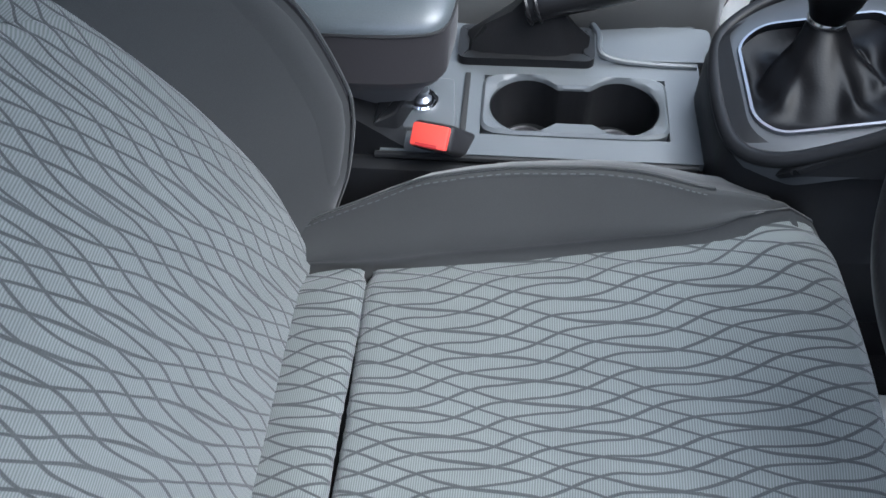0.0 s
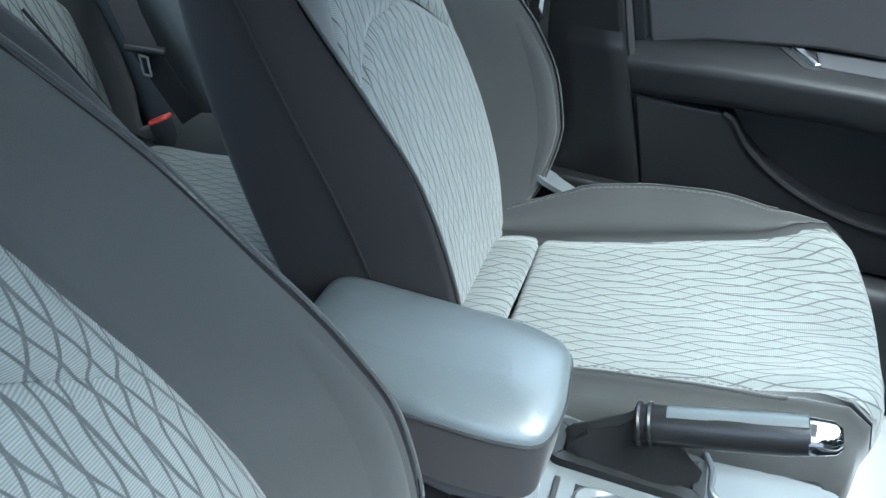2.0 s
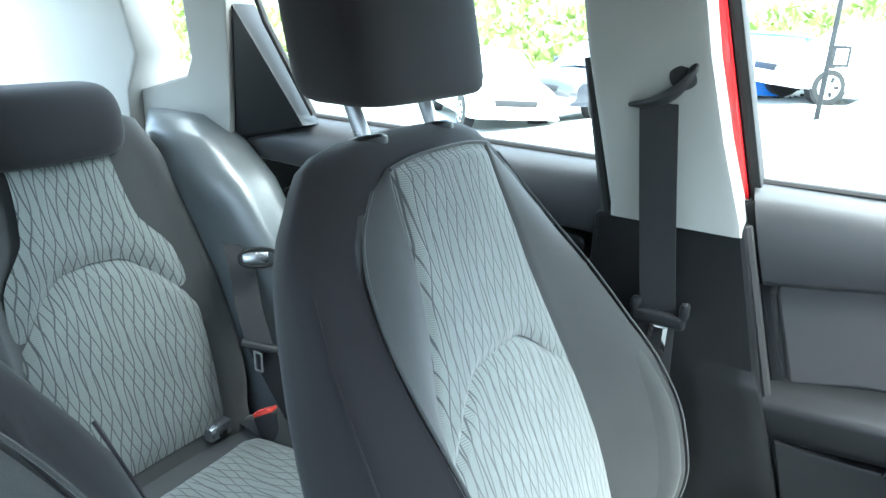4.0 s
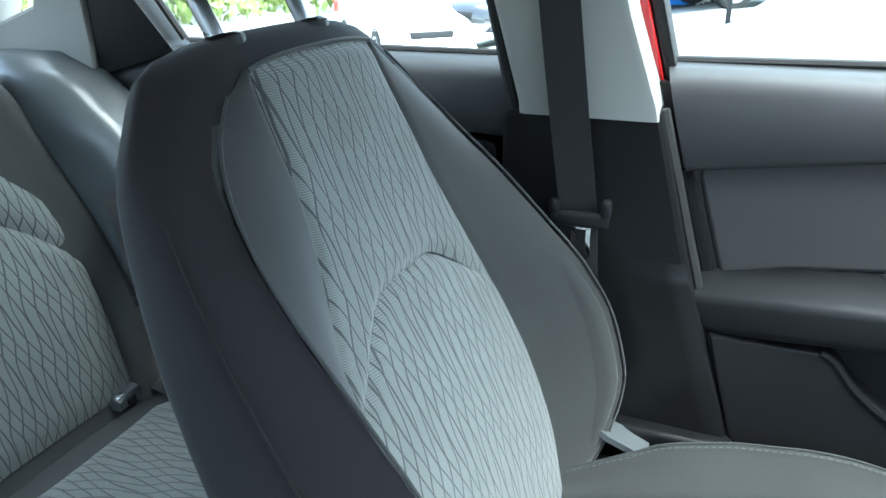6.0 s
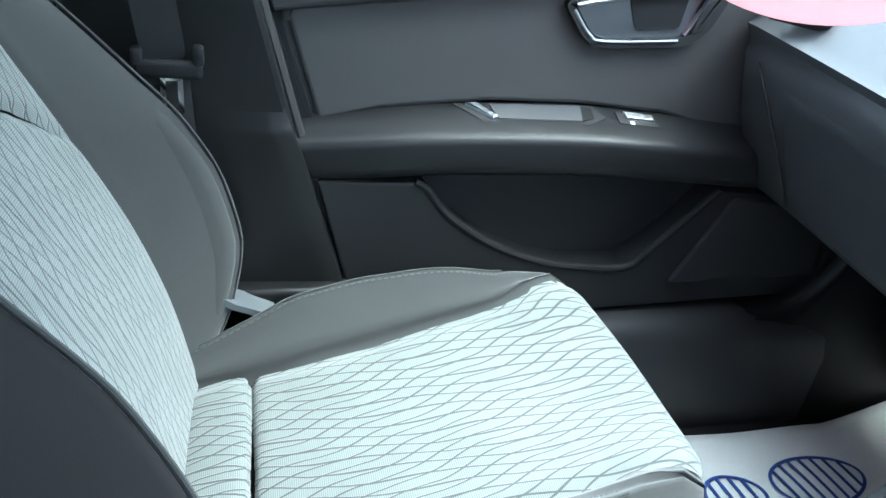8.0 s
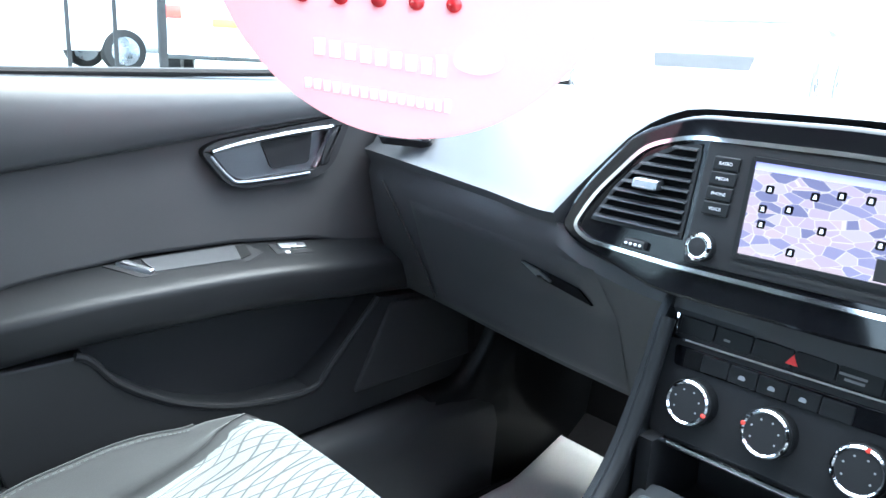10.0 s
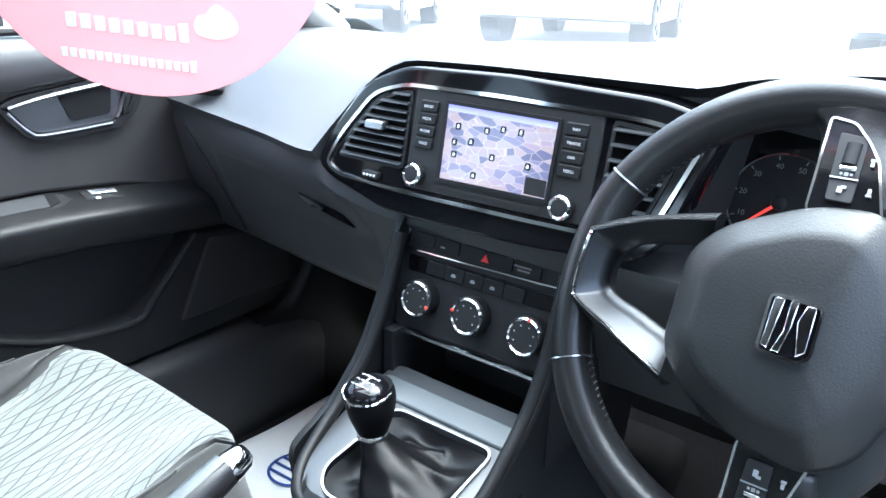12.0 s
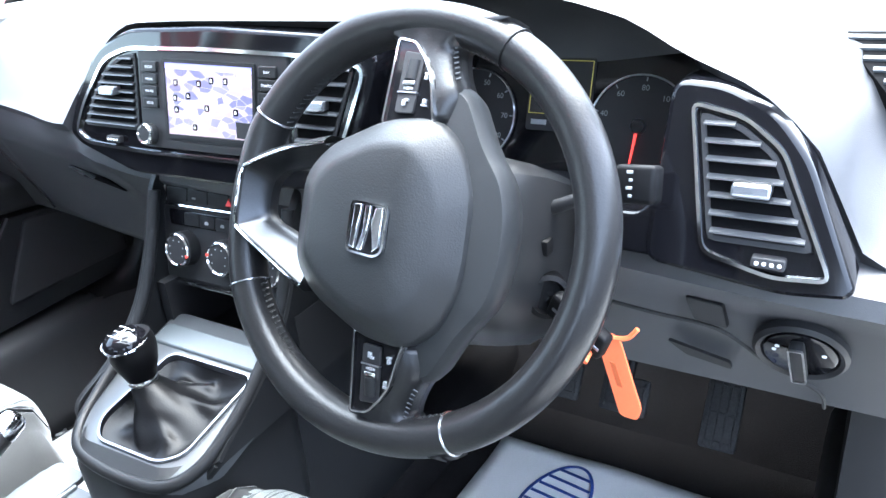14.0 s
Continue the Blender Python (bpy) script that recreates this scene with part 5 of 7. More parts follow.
for s in (1,):
    base = Vector((0.67, s * 0.615, 1.052))
    mm = facing(base, (-0.62, -0.25, 0.74))
    sv = part("side_vent", moved(prism(rounded([(-0.045, -0.022), (0.045, -0.022), (0.03, 0.03), (-0.035, 0.03)], 0.008), 0.0015, -0.014, lambda u, v, w: Vector((u, v, w)), 0.001), mm), MATT, dash)
    for k in range(4):
        z = -0.012 + 0.011 * k
        part("vent_slat", moved(rbox(-0.038 + 0.002 * k, 0.038 - 0.003 * k, z - 0.0022, z + 0.0018, 0.0005, 0.0035, 0.0008, 1), mm), SLAT, sv)
    part("vent_tab", moved(rbox(0.028, 0.040, -0.020, -0.012, 0.001, 0.006, 0.002), mm), SATIN, sv)

DEMZ = 1.050
T = lambda u, v, w: Vector((u - 0.37 * w, v, DEMZ + 0.4 * (u - 0.70) + 0.93 * w))
# solid block, coloured near-black for the shade in the slots between bars
sv = part("side_vent", prism(rounded([(0.80, -0.614), (0.776, -0.624), (0.737, -0.646), (0.700, -0.666), (0.700, -0.715), (0.80, -0.715)], 0.004, 2), 0.004, -0.03, T), DUCT_SHADE, dash, "demister vent with its slots' shade put in as black")
for k in range(6):
    x = 0.712 + 0.0155 * k
    ya = spl([(0.70, -0.669), (0.737, -0.649), (0.776, -0.627), (0.80, -0.617)], x)
    part("vent_slat", prism([(x - 0.0022, ya), (x + 0.0022, ya), (x + 0.0022, -0.713), (x - 0.0022, -0.713)], 0.0065, 0.002, T), GREY, sv)

# instrument cluster
K = lambda u, v, w: Vector((0.752 + 0.35 * (v - 1.0) - w, u, v))
clus = part("gauge_panel", prism(rounded([(-0.205, 1.10), (-0.51, 1.10), (-0.51, 0.945), (-0.205, 0.945)], 0.02), 0.0, -0.02, K), GLOSS, dash, "black gauge panel")
for y, nums, mark in ((-0.256, ("10", "20", "30", "40", "50", "60", "70", "80"), 3.9), (-0.446, ("20", "40", "60", "80", "100", "120", "140"), 4.62)):
    mm = facing(K(y, 1.005, 0.001), (-1, 0, 0.35)) @ Matrix.Scale(0.83, 4)
    dial = part("dial", turned([(0.064, 0.0), (0.064, 0.003), (0.0615, 0.004), (0.061, 0.001), (0.001, 0.001)], mm, 48), MATT, clus)
    part("dial_ring", tube([mm @ Vector((0.0625 * math.cos(w), 0.0625 * math.sin(w), 0.004)) for w in (2 * math.pi * k / 48 for k in range(48))], 0.0010, 6, True), SATIN, dial)
    part("dial_hub", turned([(0.0085, 0.001), (0.0085, 0.008), (0.0065, 0.009), (0.001, 0.009)], mm, 24), MATT, dial)
    part("hub_ring", turned([(0.0095, 0.002), (0.0095, 0.006), (0.008, 0.0085), (0.0075, 0.006)], mm, 24), SATIN, dial)
    d = Vector((math.cos(mark), math.sin(mark), 0))
    part("needle", tube([mm @ (d * 0.009 + Vector((0, 0, 0.006))), mm @ (d * 0.052 + Vector((0, 0, 0.006)))], lambda t: 0.0018 - 0.0008 * t, 6), glowing("needle_red", (0.9, 0.06, 0.05), 0.7), dial, "lit red needle")
    for k, word in enumerate(nums):
        w = radians(225 - 270 * (k + 0.6) / len(nums))
        p0 = mm @ Vector((0.047 * math.cos(w), 0.047 * math.sin(w), 0.0022))
        lettering(word, 0.0082, facing(p0, (-1, 0, 0.35)), dial, DIM, "numeral")
        a, c = (mm @ Vector((r * math.cos(w), r * math.sin(w), 0.0022)) for r in (0.055, 0.060))
        part("dial_tick", tube([a, c], 0.0008, 4), DIM, dial)
disp = part("trip_display", prism(rounded([(-0.322, 1.068), (-0.394, 1.068), (-0.394, 0.995), (-0.322, 0.995)], 0.002, 1), 0.003, 0.0, K), MATT, clus)
part("display_outline", ring([(-0.324, 1.066), (-0.392, 1.066), (-0.392, 1.012), (-0.324, 1.012)], 0.0006, 0.0036, 0.002, K), glowing("amber_line", (0.6, 0.5, 0.1), 0.06), disp)
part("car_mark", prism(rounded([(-0.352, 1.050), (-0.362, 1.050), (-0.3635, 1.026), (-0.3505, 1.026)], 0.004), 0.0036, 0.002, K), glowing("car_grey", (0.5, 0.5, 0.5), 0.2), disp)
part("car_mark_red", prism([(-0.367, 1.046), (-0.376, 1.044), (-0.376, 1.040), (-0.367, 1.040)], 0.0036, 0.002, K), glowing("warn_red", (0.8, 0.05, 0.05), 0.6), disp)
for y in (-0.337, -0.379):
    part("count_bar", prism([(y + 0.009, 1.006), (y - 0.009, 1.006), (y - 0.009, 1.001), (y + 0.009, 1.001)], 0.0036, 0.002, K), DIM, disp)
part("cluster_lip", tube(smooth_line([K(y, z, 0.02) for y, z in ((-0.21, 0.955), (-0.30, 0.945), (-0.42, 0.945), (-0.505, 0.955))], 6), 0.004, 8), PLASTIC, clus)
part("dial_cowl", tube(smooth_line([K(y, z, 0.018) for y, z in ((-0.50, 0.955), (-0.522, 0.99), (-0.522, 1.04), (-0.50, 1.075))], 6), 0.006, 8), PLASTIC, clus)

# driver's outer vent, on its gloss black panel
part("outer_surround", prism(rounded([(-0.512, 1.086), (-0.553, 1.083), (-0.592, 1.066), (-0.620, 1.036), (-0.662, 0.953), (-0.657, 0.947), (-0.614, 0.943), (-0.51, 0.953)], 0.014, 4), 0.010, -0.03, R, 0.004), GLOSS, dash, "gloss black vent surround")
OV = rounded([(-0.529, 1.072), (-0.572, 1.063), (-0.602, 1.042), (-0.647, 0.958), (-0.606, 0.955), (-0.553, 0.966)], 0.010, 4)
part("chrome_line", ring(OV, 0.0026, 0.0140, 0.004, R), CHROME, dash, "bright chrome line")
vent("vent", [(-0.537, 1.064), (-0.570, 1.056), (-0.597, 1.038), (-0.632, 0.975), (-0.557, 0.975)], R, 7, (-0.584, 1.015), (-0.603, 0.966))

part("gauge_apron", prism(rounded([(-0.452, 0.985), (-0.50, 0.986), (-0.517, 1.003), (-0.535, 0.995), (-0.535, 0.9545), (-0.452, 0.957)], 0.004, 2), 0.007, -0.03, R, 0.003), GLOSS, dash, "gloss black apron below the gauges")
# driver's lower panel
part("panel_gap", tube(smooth_line([L(y, z, 0.003) for y, z in ((-0.42, 0.878), (-0.5, 0.868), (-0.56, 0.862), (-0.60, 0.83), (-0.645, 0.80), (-0.652, 0.775))], 5), 0.0018, 6), RUBBER, dash)
part("panel_slot", prism(rounded([(-0.513, 0.832), (-0.570, 0.816), (-0.572, 0.806), (-0.53, 0.815)], 0.003, 2), 0.0052, 0.0, L), RUBBER, dash)
part("blank_switch", prism(rounded([(-0.535, 0.902), (-0.566, 0.898), (-0.570, 0.868), (-0.541, 0.872)], 0.003, 2), 0.0075, 0.0, L, 0.001), PLASTIC, dash)
mm = facing(L(-0.628, 0.853, 0.003), (-1, 0, -0.5)) @ Matrix.Scale(0.86, 4)
lsw = part("light_switch", turned([(0.045, -0.006), (0.045, 0.002), (0.041, 0.006), (0.037, 0.003), (0.036, -0.002), (0.001, -0.002)], mm, 40), MATT, dash, "round black headlamp switch")
part("switch_disc", turned([(0.0345, -0.002), (0.0345, 0.004), (0.032, 0.006), (0.001, 0.006)], mm, 36), GLOSS, lsw)
part("switch_grip", moved(rbox(-0.007, 0.007, -0.030, 0.028, 0.004, 0.019, 0.004, 2), mm @ pose(0, 0, 0, 0, 0, 6)), MATT, lsw)
part("grip_edge", moved(ring(rounded([(-0.0072, -0.030), (0.0072, -0.030), (0.0072, 0.028), (-0.0072, 0.028)], 0.003, 2), 0.0014, 0.0195, 0.017, lambda u, v, w: Vector((u, v, w))), mm @ pose(0, 0, 0, 0, 0, 6)), STEEL, lsw)
for a, r in ((2.6, 0.024), (2.9, 0.024), (0.4, 0.024), (1.57, 0.024)):
    p0 = mm @ Vector((r * math.cos(a), r * math.sin(a), 0.0062))
    part("switch_mark", turned([(0.002, 0), (0.002, 0.0004), (0.0002, 0.0005)], facing(p0, (-1, 0, -0.5)), 8), WHITE, lsw)

# ---- steering ----
BLACK = surface("dead_black_plastic", (0.004, 0.004, 0.0045), 0.5, grain=900, bump=0.2, wear=0.2, spec=0.12)
WC, WN = Vector((0.45, -0.347, 1.01)), Vector((-0.914, 0, 0.407))
WM = facing(WC, WN) @ pose(0, 0, 0, 0, 0, -90)
wheel = thing("steering_wheel", "black leather steering wheel turned a quarter, with chrome spoke trim", "steering wheel", at=WC)


def W(x, y, z):
    return WM @ Vector((x, y, z))


# the rim lies a little behind and below the hub
RN = Vector((-0.908, 0, 0.419))
RM = facing(Vector((0.466, -0.342, 0.9924)), RN) @ pose(0, 0, 0, 0, 0, -90)


def rim_point(a, r=0.1635):
    x, y = r * math.sin(a), -r * math.cos(a)
    if y < -0.150:
        y = -0.150 - 0.69 * (-0.150 - y)
    return x, y


def dip(x, y):
    """How far a spoke falls back on its way to the rim."""
    t = max(0, min(1, (math.hypot(x, y) - 0.085) / 0.075))
    return 0.012 * t * t * (3 - 2 * t)



rim = []
for k in range(97):
    a = 2 * math.pi * k / 96
    x, y = rim_point(a)
    d = math.degrees(a)
    grip = 1 + 0.10 * (math.exp(-((d - 70) / 16) ** 2) + math.exp(-((d - 290) / 16) ** 2))
    t = Vector((math.cos(a), math.sin(a), 0))
    out = Vector((x, y, 0)).normalized()
    rim.append([RM @ (Vector((x, y, 0)) + out * 0.0160 * grip * math.cos(w) + Vector((0, 0, 0.0185 * grip * math.sin(w)))) for w in (2 * math.pi * j / 16 for j in range(16))])
bm = loft(rim, True, False)
bmesh.ops.remove_doubles(bm, verts=bm.verts[:], dist=1e-6)
part("rim", bm, LEATHER, wheel, "black leather rim")
for d, mat in ((25, SATIN), (117, SATIN), (241, BLACK), (331, SATIN)):
    a = radians(d)
    x, y = rim_point(a)
    out = Vector((x, y, 0)).normalized()
    part("rim_joint", tube([RM @ (Vector((x, y, 0)) + out * 0.0166 * math.cos(w) + Vector((0, 0, 0.0186 * math.sin(w)))) for w in (2 * math.pi * j / 20 for j in range(20))], 0.0010, 5, True), mat, wheel)
# stitches along the inner side of the lower rim
for s0, s1 in ((27, 115), (243, 329)):
    st = []
    for k in range(44):
        a = radians(s0 + (s1 - s0) * k / 43)
        x, y = rim_point(a)
        out = Vector((x, y, 0)).normalized()
        tang = Vector((-out.y, out.x, 0))
        p0 = Vector((x, y, 0)) - out * 0.0158
        st.append(tube([RM @ (p0 + Vector((0, 0, 0.004)) + tang * 0.0012), RM @ (p0 + Vector((0, 0, -0.004)) - tang * 0.0012)], 0.0009, 4))
    part("stitching", joined(*st), THREAD, wheel, "dark grey cross stitching")
# hub pad: a raised face with bevelled bands round it, folded back towards the top
HUB = surface("hub_vinyl", (0.0125, 0.0135, 0.0145), 0.46, spec=0.35, grain=700, bump=0.4, wear=0.1, depth=0.0005)
HX = 0.010
HALF = [(0.030, 0.071), (0.068, 0.056), (0.087, 0.033), (0.084, -0.006), (0.060, -0.058), (0.036, -0.079)]
PAD = rounded(HALF + [(-x, y) for x, y in HALF[::-1]], 0.016, 5)


def pad_loop(s, z):
    return [W(x * s + HX, y * s, z - 0.30 * max(0, y * s - 0.03)) for x, y in PAD]


part("hub_pad", loft([pad_loop(0.97, -0.05), pad_loop(1.0, -0.012), pad_loop(1.0, 0.004), pad_loop(0.985, 0.010), pad_loop(0.955, 0.0138)] + [
    [W(x * q + HX, y * q, 0.0138 + (z - 0.0138) - 0.42 * max(0, y * q - 0.026)) for x, y in PAD] for q, z in ((0.78, 0.0235), (0.74, 0.0258), (0.68, 0.0268), (0.5, 0.0285), (0.3, 0.0295), (0.04, 0.030))]), HUB, wheel, "grained grey black hub pad", sharp=0.5)
# cover behind the pad that joins the side spokes
CV = [(0.0, 0.099), (0.022, 0.098), (0.048, 0.091), (0.070, 0.073), (0.113, 0.049), (0.117, 0.020), (0.08, -0.02), (0.0, -0.05)]
CV = rounded(CV + [(-x, y) for x, y in CV[-2:0:-1]], 0.012, 5)
part("spoke_cover", loft([[W(x * q + HX, y * q, z - dip(x * q, y * q) * (abs(x) > 0.06)) for x, y in CV] for q, z in ((0.90, -0.05), (0.97, -0.034), (1.0, -0.018), (0.985, -0.008), (0.95, -0.003), (0.5, 0.0))]), surface("spoke_plastic", (0.015, 0.016, 0.017), 0.5, spec=0.35, grain=900, bump=0.3, wear=0.08), wheel, "grained grey plastic spoke cover", sharp=0.6)
B0 = lambda u, v, w: W(0.8 * u + 0.0095, 0.82 * v + 0.003, w - 0.004)
badge = part("badge", prism(rounded([(-0.024, -0.020), (0.024, -0.020), (0.026, 0.012), (0.020, 0.020), (-0.022, 0.020)], 0.006, 3), 0.0355, 0.028, B0, 0.001), GLOSS, wheel, "square bright emblem plate")
part("badge_rim", ring(rounded([(-0.024, -0.020), (0.024, -0.020), (0.026, 0.012), (0.020, 0.020), (-0.022, 0.020)], 0.006, 3), 0.0022, 0.0375, 0.033, B0), CHROME, badge)
for pts in ([(-0.020, 0.015), (0.016, 0.015), (0.021, 0.009), (-0.006, 0.004), (-0.020, 0.008)], [(-0.021, 0.002), (0.000, 0.001), (0.021, -0.003), (0.021, -0.009), (0.004, -0.004), (-0.021, -0.004)], [(-0.021, -0.008), (0.000, -0.010), (0.020, -0.012), (0.018, -0.017), (-0.021, -0.016)]):
    part("badge_stroke", prism(pts, 0.0372, 0.0345, B0, 0.0006), CHROME, badge)
part("hub_print", prism([(-0.006, -0.060), (0.012, -0.060), (0.012, -0.0625), (-0.010, -0.0625)], 0.0225, 0.010, lambda u, v, w: W(u, v, w)), PLASTIC, wheel)
for s in (-1, 1):
    rows = []
    for k in range(15):
        x = 0.085 + 0.080 * k / 14
        h, h2 = spl([(0.085, 0.014), (0.118, 0.018), (0.14, 0.022), (0.15, 0.032), (0.158, 0.050), (0.165, 0.066)], x), spl([(0.085, 0.040), (0.105, 0.044), (0.125, 0.035), (0.142, 0.030), (0.151, 0.040), (0.158, 0.056), (0.165, 0.074)], x)
        rows.append(smooth_line([W(s * x + HX, y, z - dip(x, 0)) for y, z in ((-h, -0.030), (-h, -0.012), (-h + 0.003, -0.003), (-h + 0.012, 0.003), (h2 - 0.014, 0.003), (h2 - 0.004, -0.003), (h2, -0.012), (h2, -0.030))], 2))
    part("spoke", loft(rows), LEATHER, wheel, "black leather spoke", sharp=3)
    part("spoke_stitch", joined(*[tube([W(s * x + HX, y, z), W(s * x + HX + 0.002 * s, y + 0.0012, z - 0.004)], 0.0008, 4) for x, y, z in ((0.118 + 0.004 * q, spl([(0.105, 0.044), (0.125, 0.035), (0.142, 0.030), (0.151, 0.040)], 0.118 + 0.004 * q) - 0.002, -0.004 - dip(0.118 + 0.004 * q, 0)) for q in range(9))]), STITCH, wheel, "pale grey stitching")
    P = lambda u, v, w, s=s: W(s * u + HX, v, w - dip(u, v))
    pod_o = rounded([(0.078, -0.013), (0.147, -0.015), (0.144, 0.002), (0.132, 0.013), (0.119, 0.022), (0.078, 0.034)], 0.004, 3)
    pod = part("button_pod", prism(pod_o, 0.0075, -0.004, P, 0.001), GLOSS, wheel, "gloss black button pod")
    part("pod_trim", ring(pod_o, 0.0016, 0.0094, 0.0, P), CHROME, pod, "bright trim")
    key_b = part("button_block", prism(rounded([(0.088, -0.003), (0.136, -0.006), (0.134, 0.012), (0.088, 0.013)], 0.002, 2), 0.0088, 0.004, P, 0.0006), MATT, pod)
    part("button_gap", prism([(0.1035, -0.004), (0.1045, -0.004), (0.1045, 0.0128), (0.1035, 0.0128)], 0.0091, 0.005, P), SATIN, key_b)
    part("scroll_wheel", loft([[P(x, 0.0045 + 0.0048 * math.cos(a), 0.008 + 0.0045 * math.sin(a)) for a in (math.pi * k / 8 for k in range(9))] for x in (0.114, 0.129)]), PLASTIC, key_b)
    part("scroll_cap", prism([(0.1095, 0.000), (0.1125, 0.000), (0.1125, 0.010), (0.1095, 0.010)], 0.0106, 0.005, P, 0.0005), CHROME, key_b)
    for x, y, w, h in ((0.096, 0.004, 0.0022, 0.0016), (0.098, 0.006, 0.001, 0.0016), (0.107, 0.002, 0.0008, 0.0008), (0.107, 0.005, 0.0012, 0.0012), (0.107, 0.008, 0.0008, 0.0008), (0.116, 0.018, 0.0016, 0.0010), (0.119, 0.018, 0.0008, 0.0016), (0.098, 0.021, 0.0016, 0.0010), (0.095, 0.021, 0.0008, 0.0016)):
        part("button_mark", prism([(x - w, y - h), (x + w, y - h), (x + w, y + h), (x - w, y + h)], 0.0094, 0.006, P), DIM, pod)
# lower spoke: a bowl open in the middle, edged in bright trim
BOWL = surface("dark_satin_metal", (0.055, 0.057, 0.061), 0.36, 1.0, grain=900, bump=0.04, wear=0.1)
A0 = lambda u, v, w: W(u, v, w - 0.6 * dip(u, v))
EDGE_O = [(-0.051, -0.066), (-0.041, -0.112), (-0.027, -0.150), (-0.018, -0.158), (0.022, -0.159), (0.032, -0.152), (0.047, -0.118), (0.066, -0.074)]
EDGE_I = [(-0.034, -0.070), (-0.026, -0.118), (-0.018, -0.133), (-0.008, -0.139), (0.013, -0.139), (0.021, -0.130), (0.026, -0.112), (0.038, -0.078)]
o_line, i_line = (smooth_line([(x, y, 0) for x, y in tab], 5) for tab in (EDGE_O, EDGE_I))
rows = []
for o, i in zip(o_line, i_line):
    away = (o - i).normalized() * 0.006
    rows.append([A0(o.x + away.x, o.y + away.y, -0.022), A0(o.x + away.x, o.y + away.y, 0.002), A0(o.x + 0.4 * away.x, o.y + 0.4 * away.y, 0.0075), A0(o.x, o.y, 0.0085), A0(o.x - 0.3 * away.x, o.y - 0.3 * away.y, 0.006), A0(0.4 * o.x + 0.6 * i.x, 0.4 * o.y + 0.6 * i.y, -0.006), A0(i.x, i.y, -0.014), A0(i.x, i.y, -0.024)])
bowl = loft(rows, False, False)
for k, f in enumerate(bowl.faces):
    f.material_index = 1 if k % 7 in (4, 5) else 0
part("spoke_bowl", bowl, [PLASTIC, BOWL], wheel, "black spoke bowl with a satin metal inner face", sharp=3)
part("arm_trim", tube([A0(o.x, o.y, 0.0085) for o in o_line], 0.0013, 6), CHROME, wheel, "bright trim")

# column shroud with stalk, lock, key and tag
col = thing("steering_column", "black plastic steering column shroud with stalk and ignition lock", "steering column", at=(0.56, -0.347, 0.95))
ax = Vector((0.914, 0, -0.407))
cu, cy = Vector((0.407, 0, 0.914)), Vector((0, 1, 0))
loops = []
for d, w, hi, lo in ((0.035, 0.054, 0.045, -0.060), (0.05, 0.073, 0.056, -0.084), (0.10, 0.088, 0.058, -0.098), (0.16, 0.092, 0.055, -0.102), (0.24, 0.09, 0.05, -0.09)):
    o = WC + ax * d
    loops.append(smooth_line([o + cy * a * w + cu * h for a, h in ((-0.75, hi), (0.75, hi), (1.0, 0.3 * hi), (1.0, 0.4 * lo), (0.7, lo), (-0.7, lo), (-1.0, 0.4 * lo), (-1.0, 0.3 * hi))], 3, True))
part("shroud", loft(loops), PLASTIC, col, "grained black plastic")
part("adjust_slot", rbox(0.532, 0.545, -0.441, -0.420, 0.955, 0.969, 0.002), BLACK, col)
stalk = part("stalk", tube(smooth_line([(0.56, -0.405, 0.975), (0.56, -0.45, 0.995), (0.56, -0.495, 1.016)], 5), 0.006, 10), MATT, col)
SM = facing((0.558, -0.506, 1.0175), (-0.93, 0.05, 0.3)) @ pose(0, 0, 0, 0, 0, 4)
part("stalk_head", moved(rbox(-0.016, 0.016, -0.015, 0.015, -0.012, 0.012, 0.004, 3), SM), BLACK, stalk, "black wiper stalk head")
part("stalk_band", moved(rbox(-0.0195, -0.0165, -0.0148, 0.0148, -0.011, 0.0125, 0.0014, 2), SM), CHROME, stalk)
for k in range(4):
    part("stalk_mark", moved(rbox(-0.004 - 0.002 * (k % 2), -0.001, -0.010 + 0.006 * k, -0.0075 + 0.006 * k, 0.0115, 0.0124, 0.0003, 1), SM), DIM, stalk)
part("lock_barrel", turned([(0.021, -0.01), (0.019, 0.010), (0.015, 0.012), (0.013, 0.004), (0.001, 0.004)], facing((0.537, -0.436, 0.918), (-0.75, -0.55, 0.2)), 24), BLACK, col)
key = thing("car_key", "black key in the ignition with an orange plastic tag", "key", at=(0.515, -0.44, 0.905))
KA = Vector((-0.30, -0.88, -0.40)).normalized()
KB = Vector((0.9, -0.3, 0)).normalized()
KB = (KB - KA * KB.dot(KA)).normalized()
KM = Matrix((KA, KB, KA.cross(KB))).transposed().to_4x4()
KM.translation = Vector((0.533, -0.440, 0.919))
key_head = part("key_head", moved(rbox(0.006, 0.066, -0.007, 0.007, -0.0125, 0.0125, 0.004, 3), KM), BLACK, key, "black plastic key head")
part("key_blade_edge", moved(rbox(0.012, 0.064, -0.0078, -0.0066, -0.0015, 0.0015, 0.0004, 1), KM), DULL, key_head)
part("key_blade", tube([(0.545, -0.432, 0.920), (0.532, -0.444, 0.916)], 0.005, 6), CHROME, key)

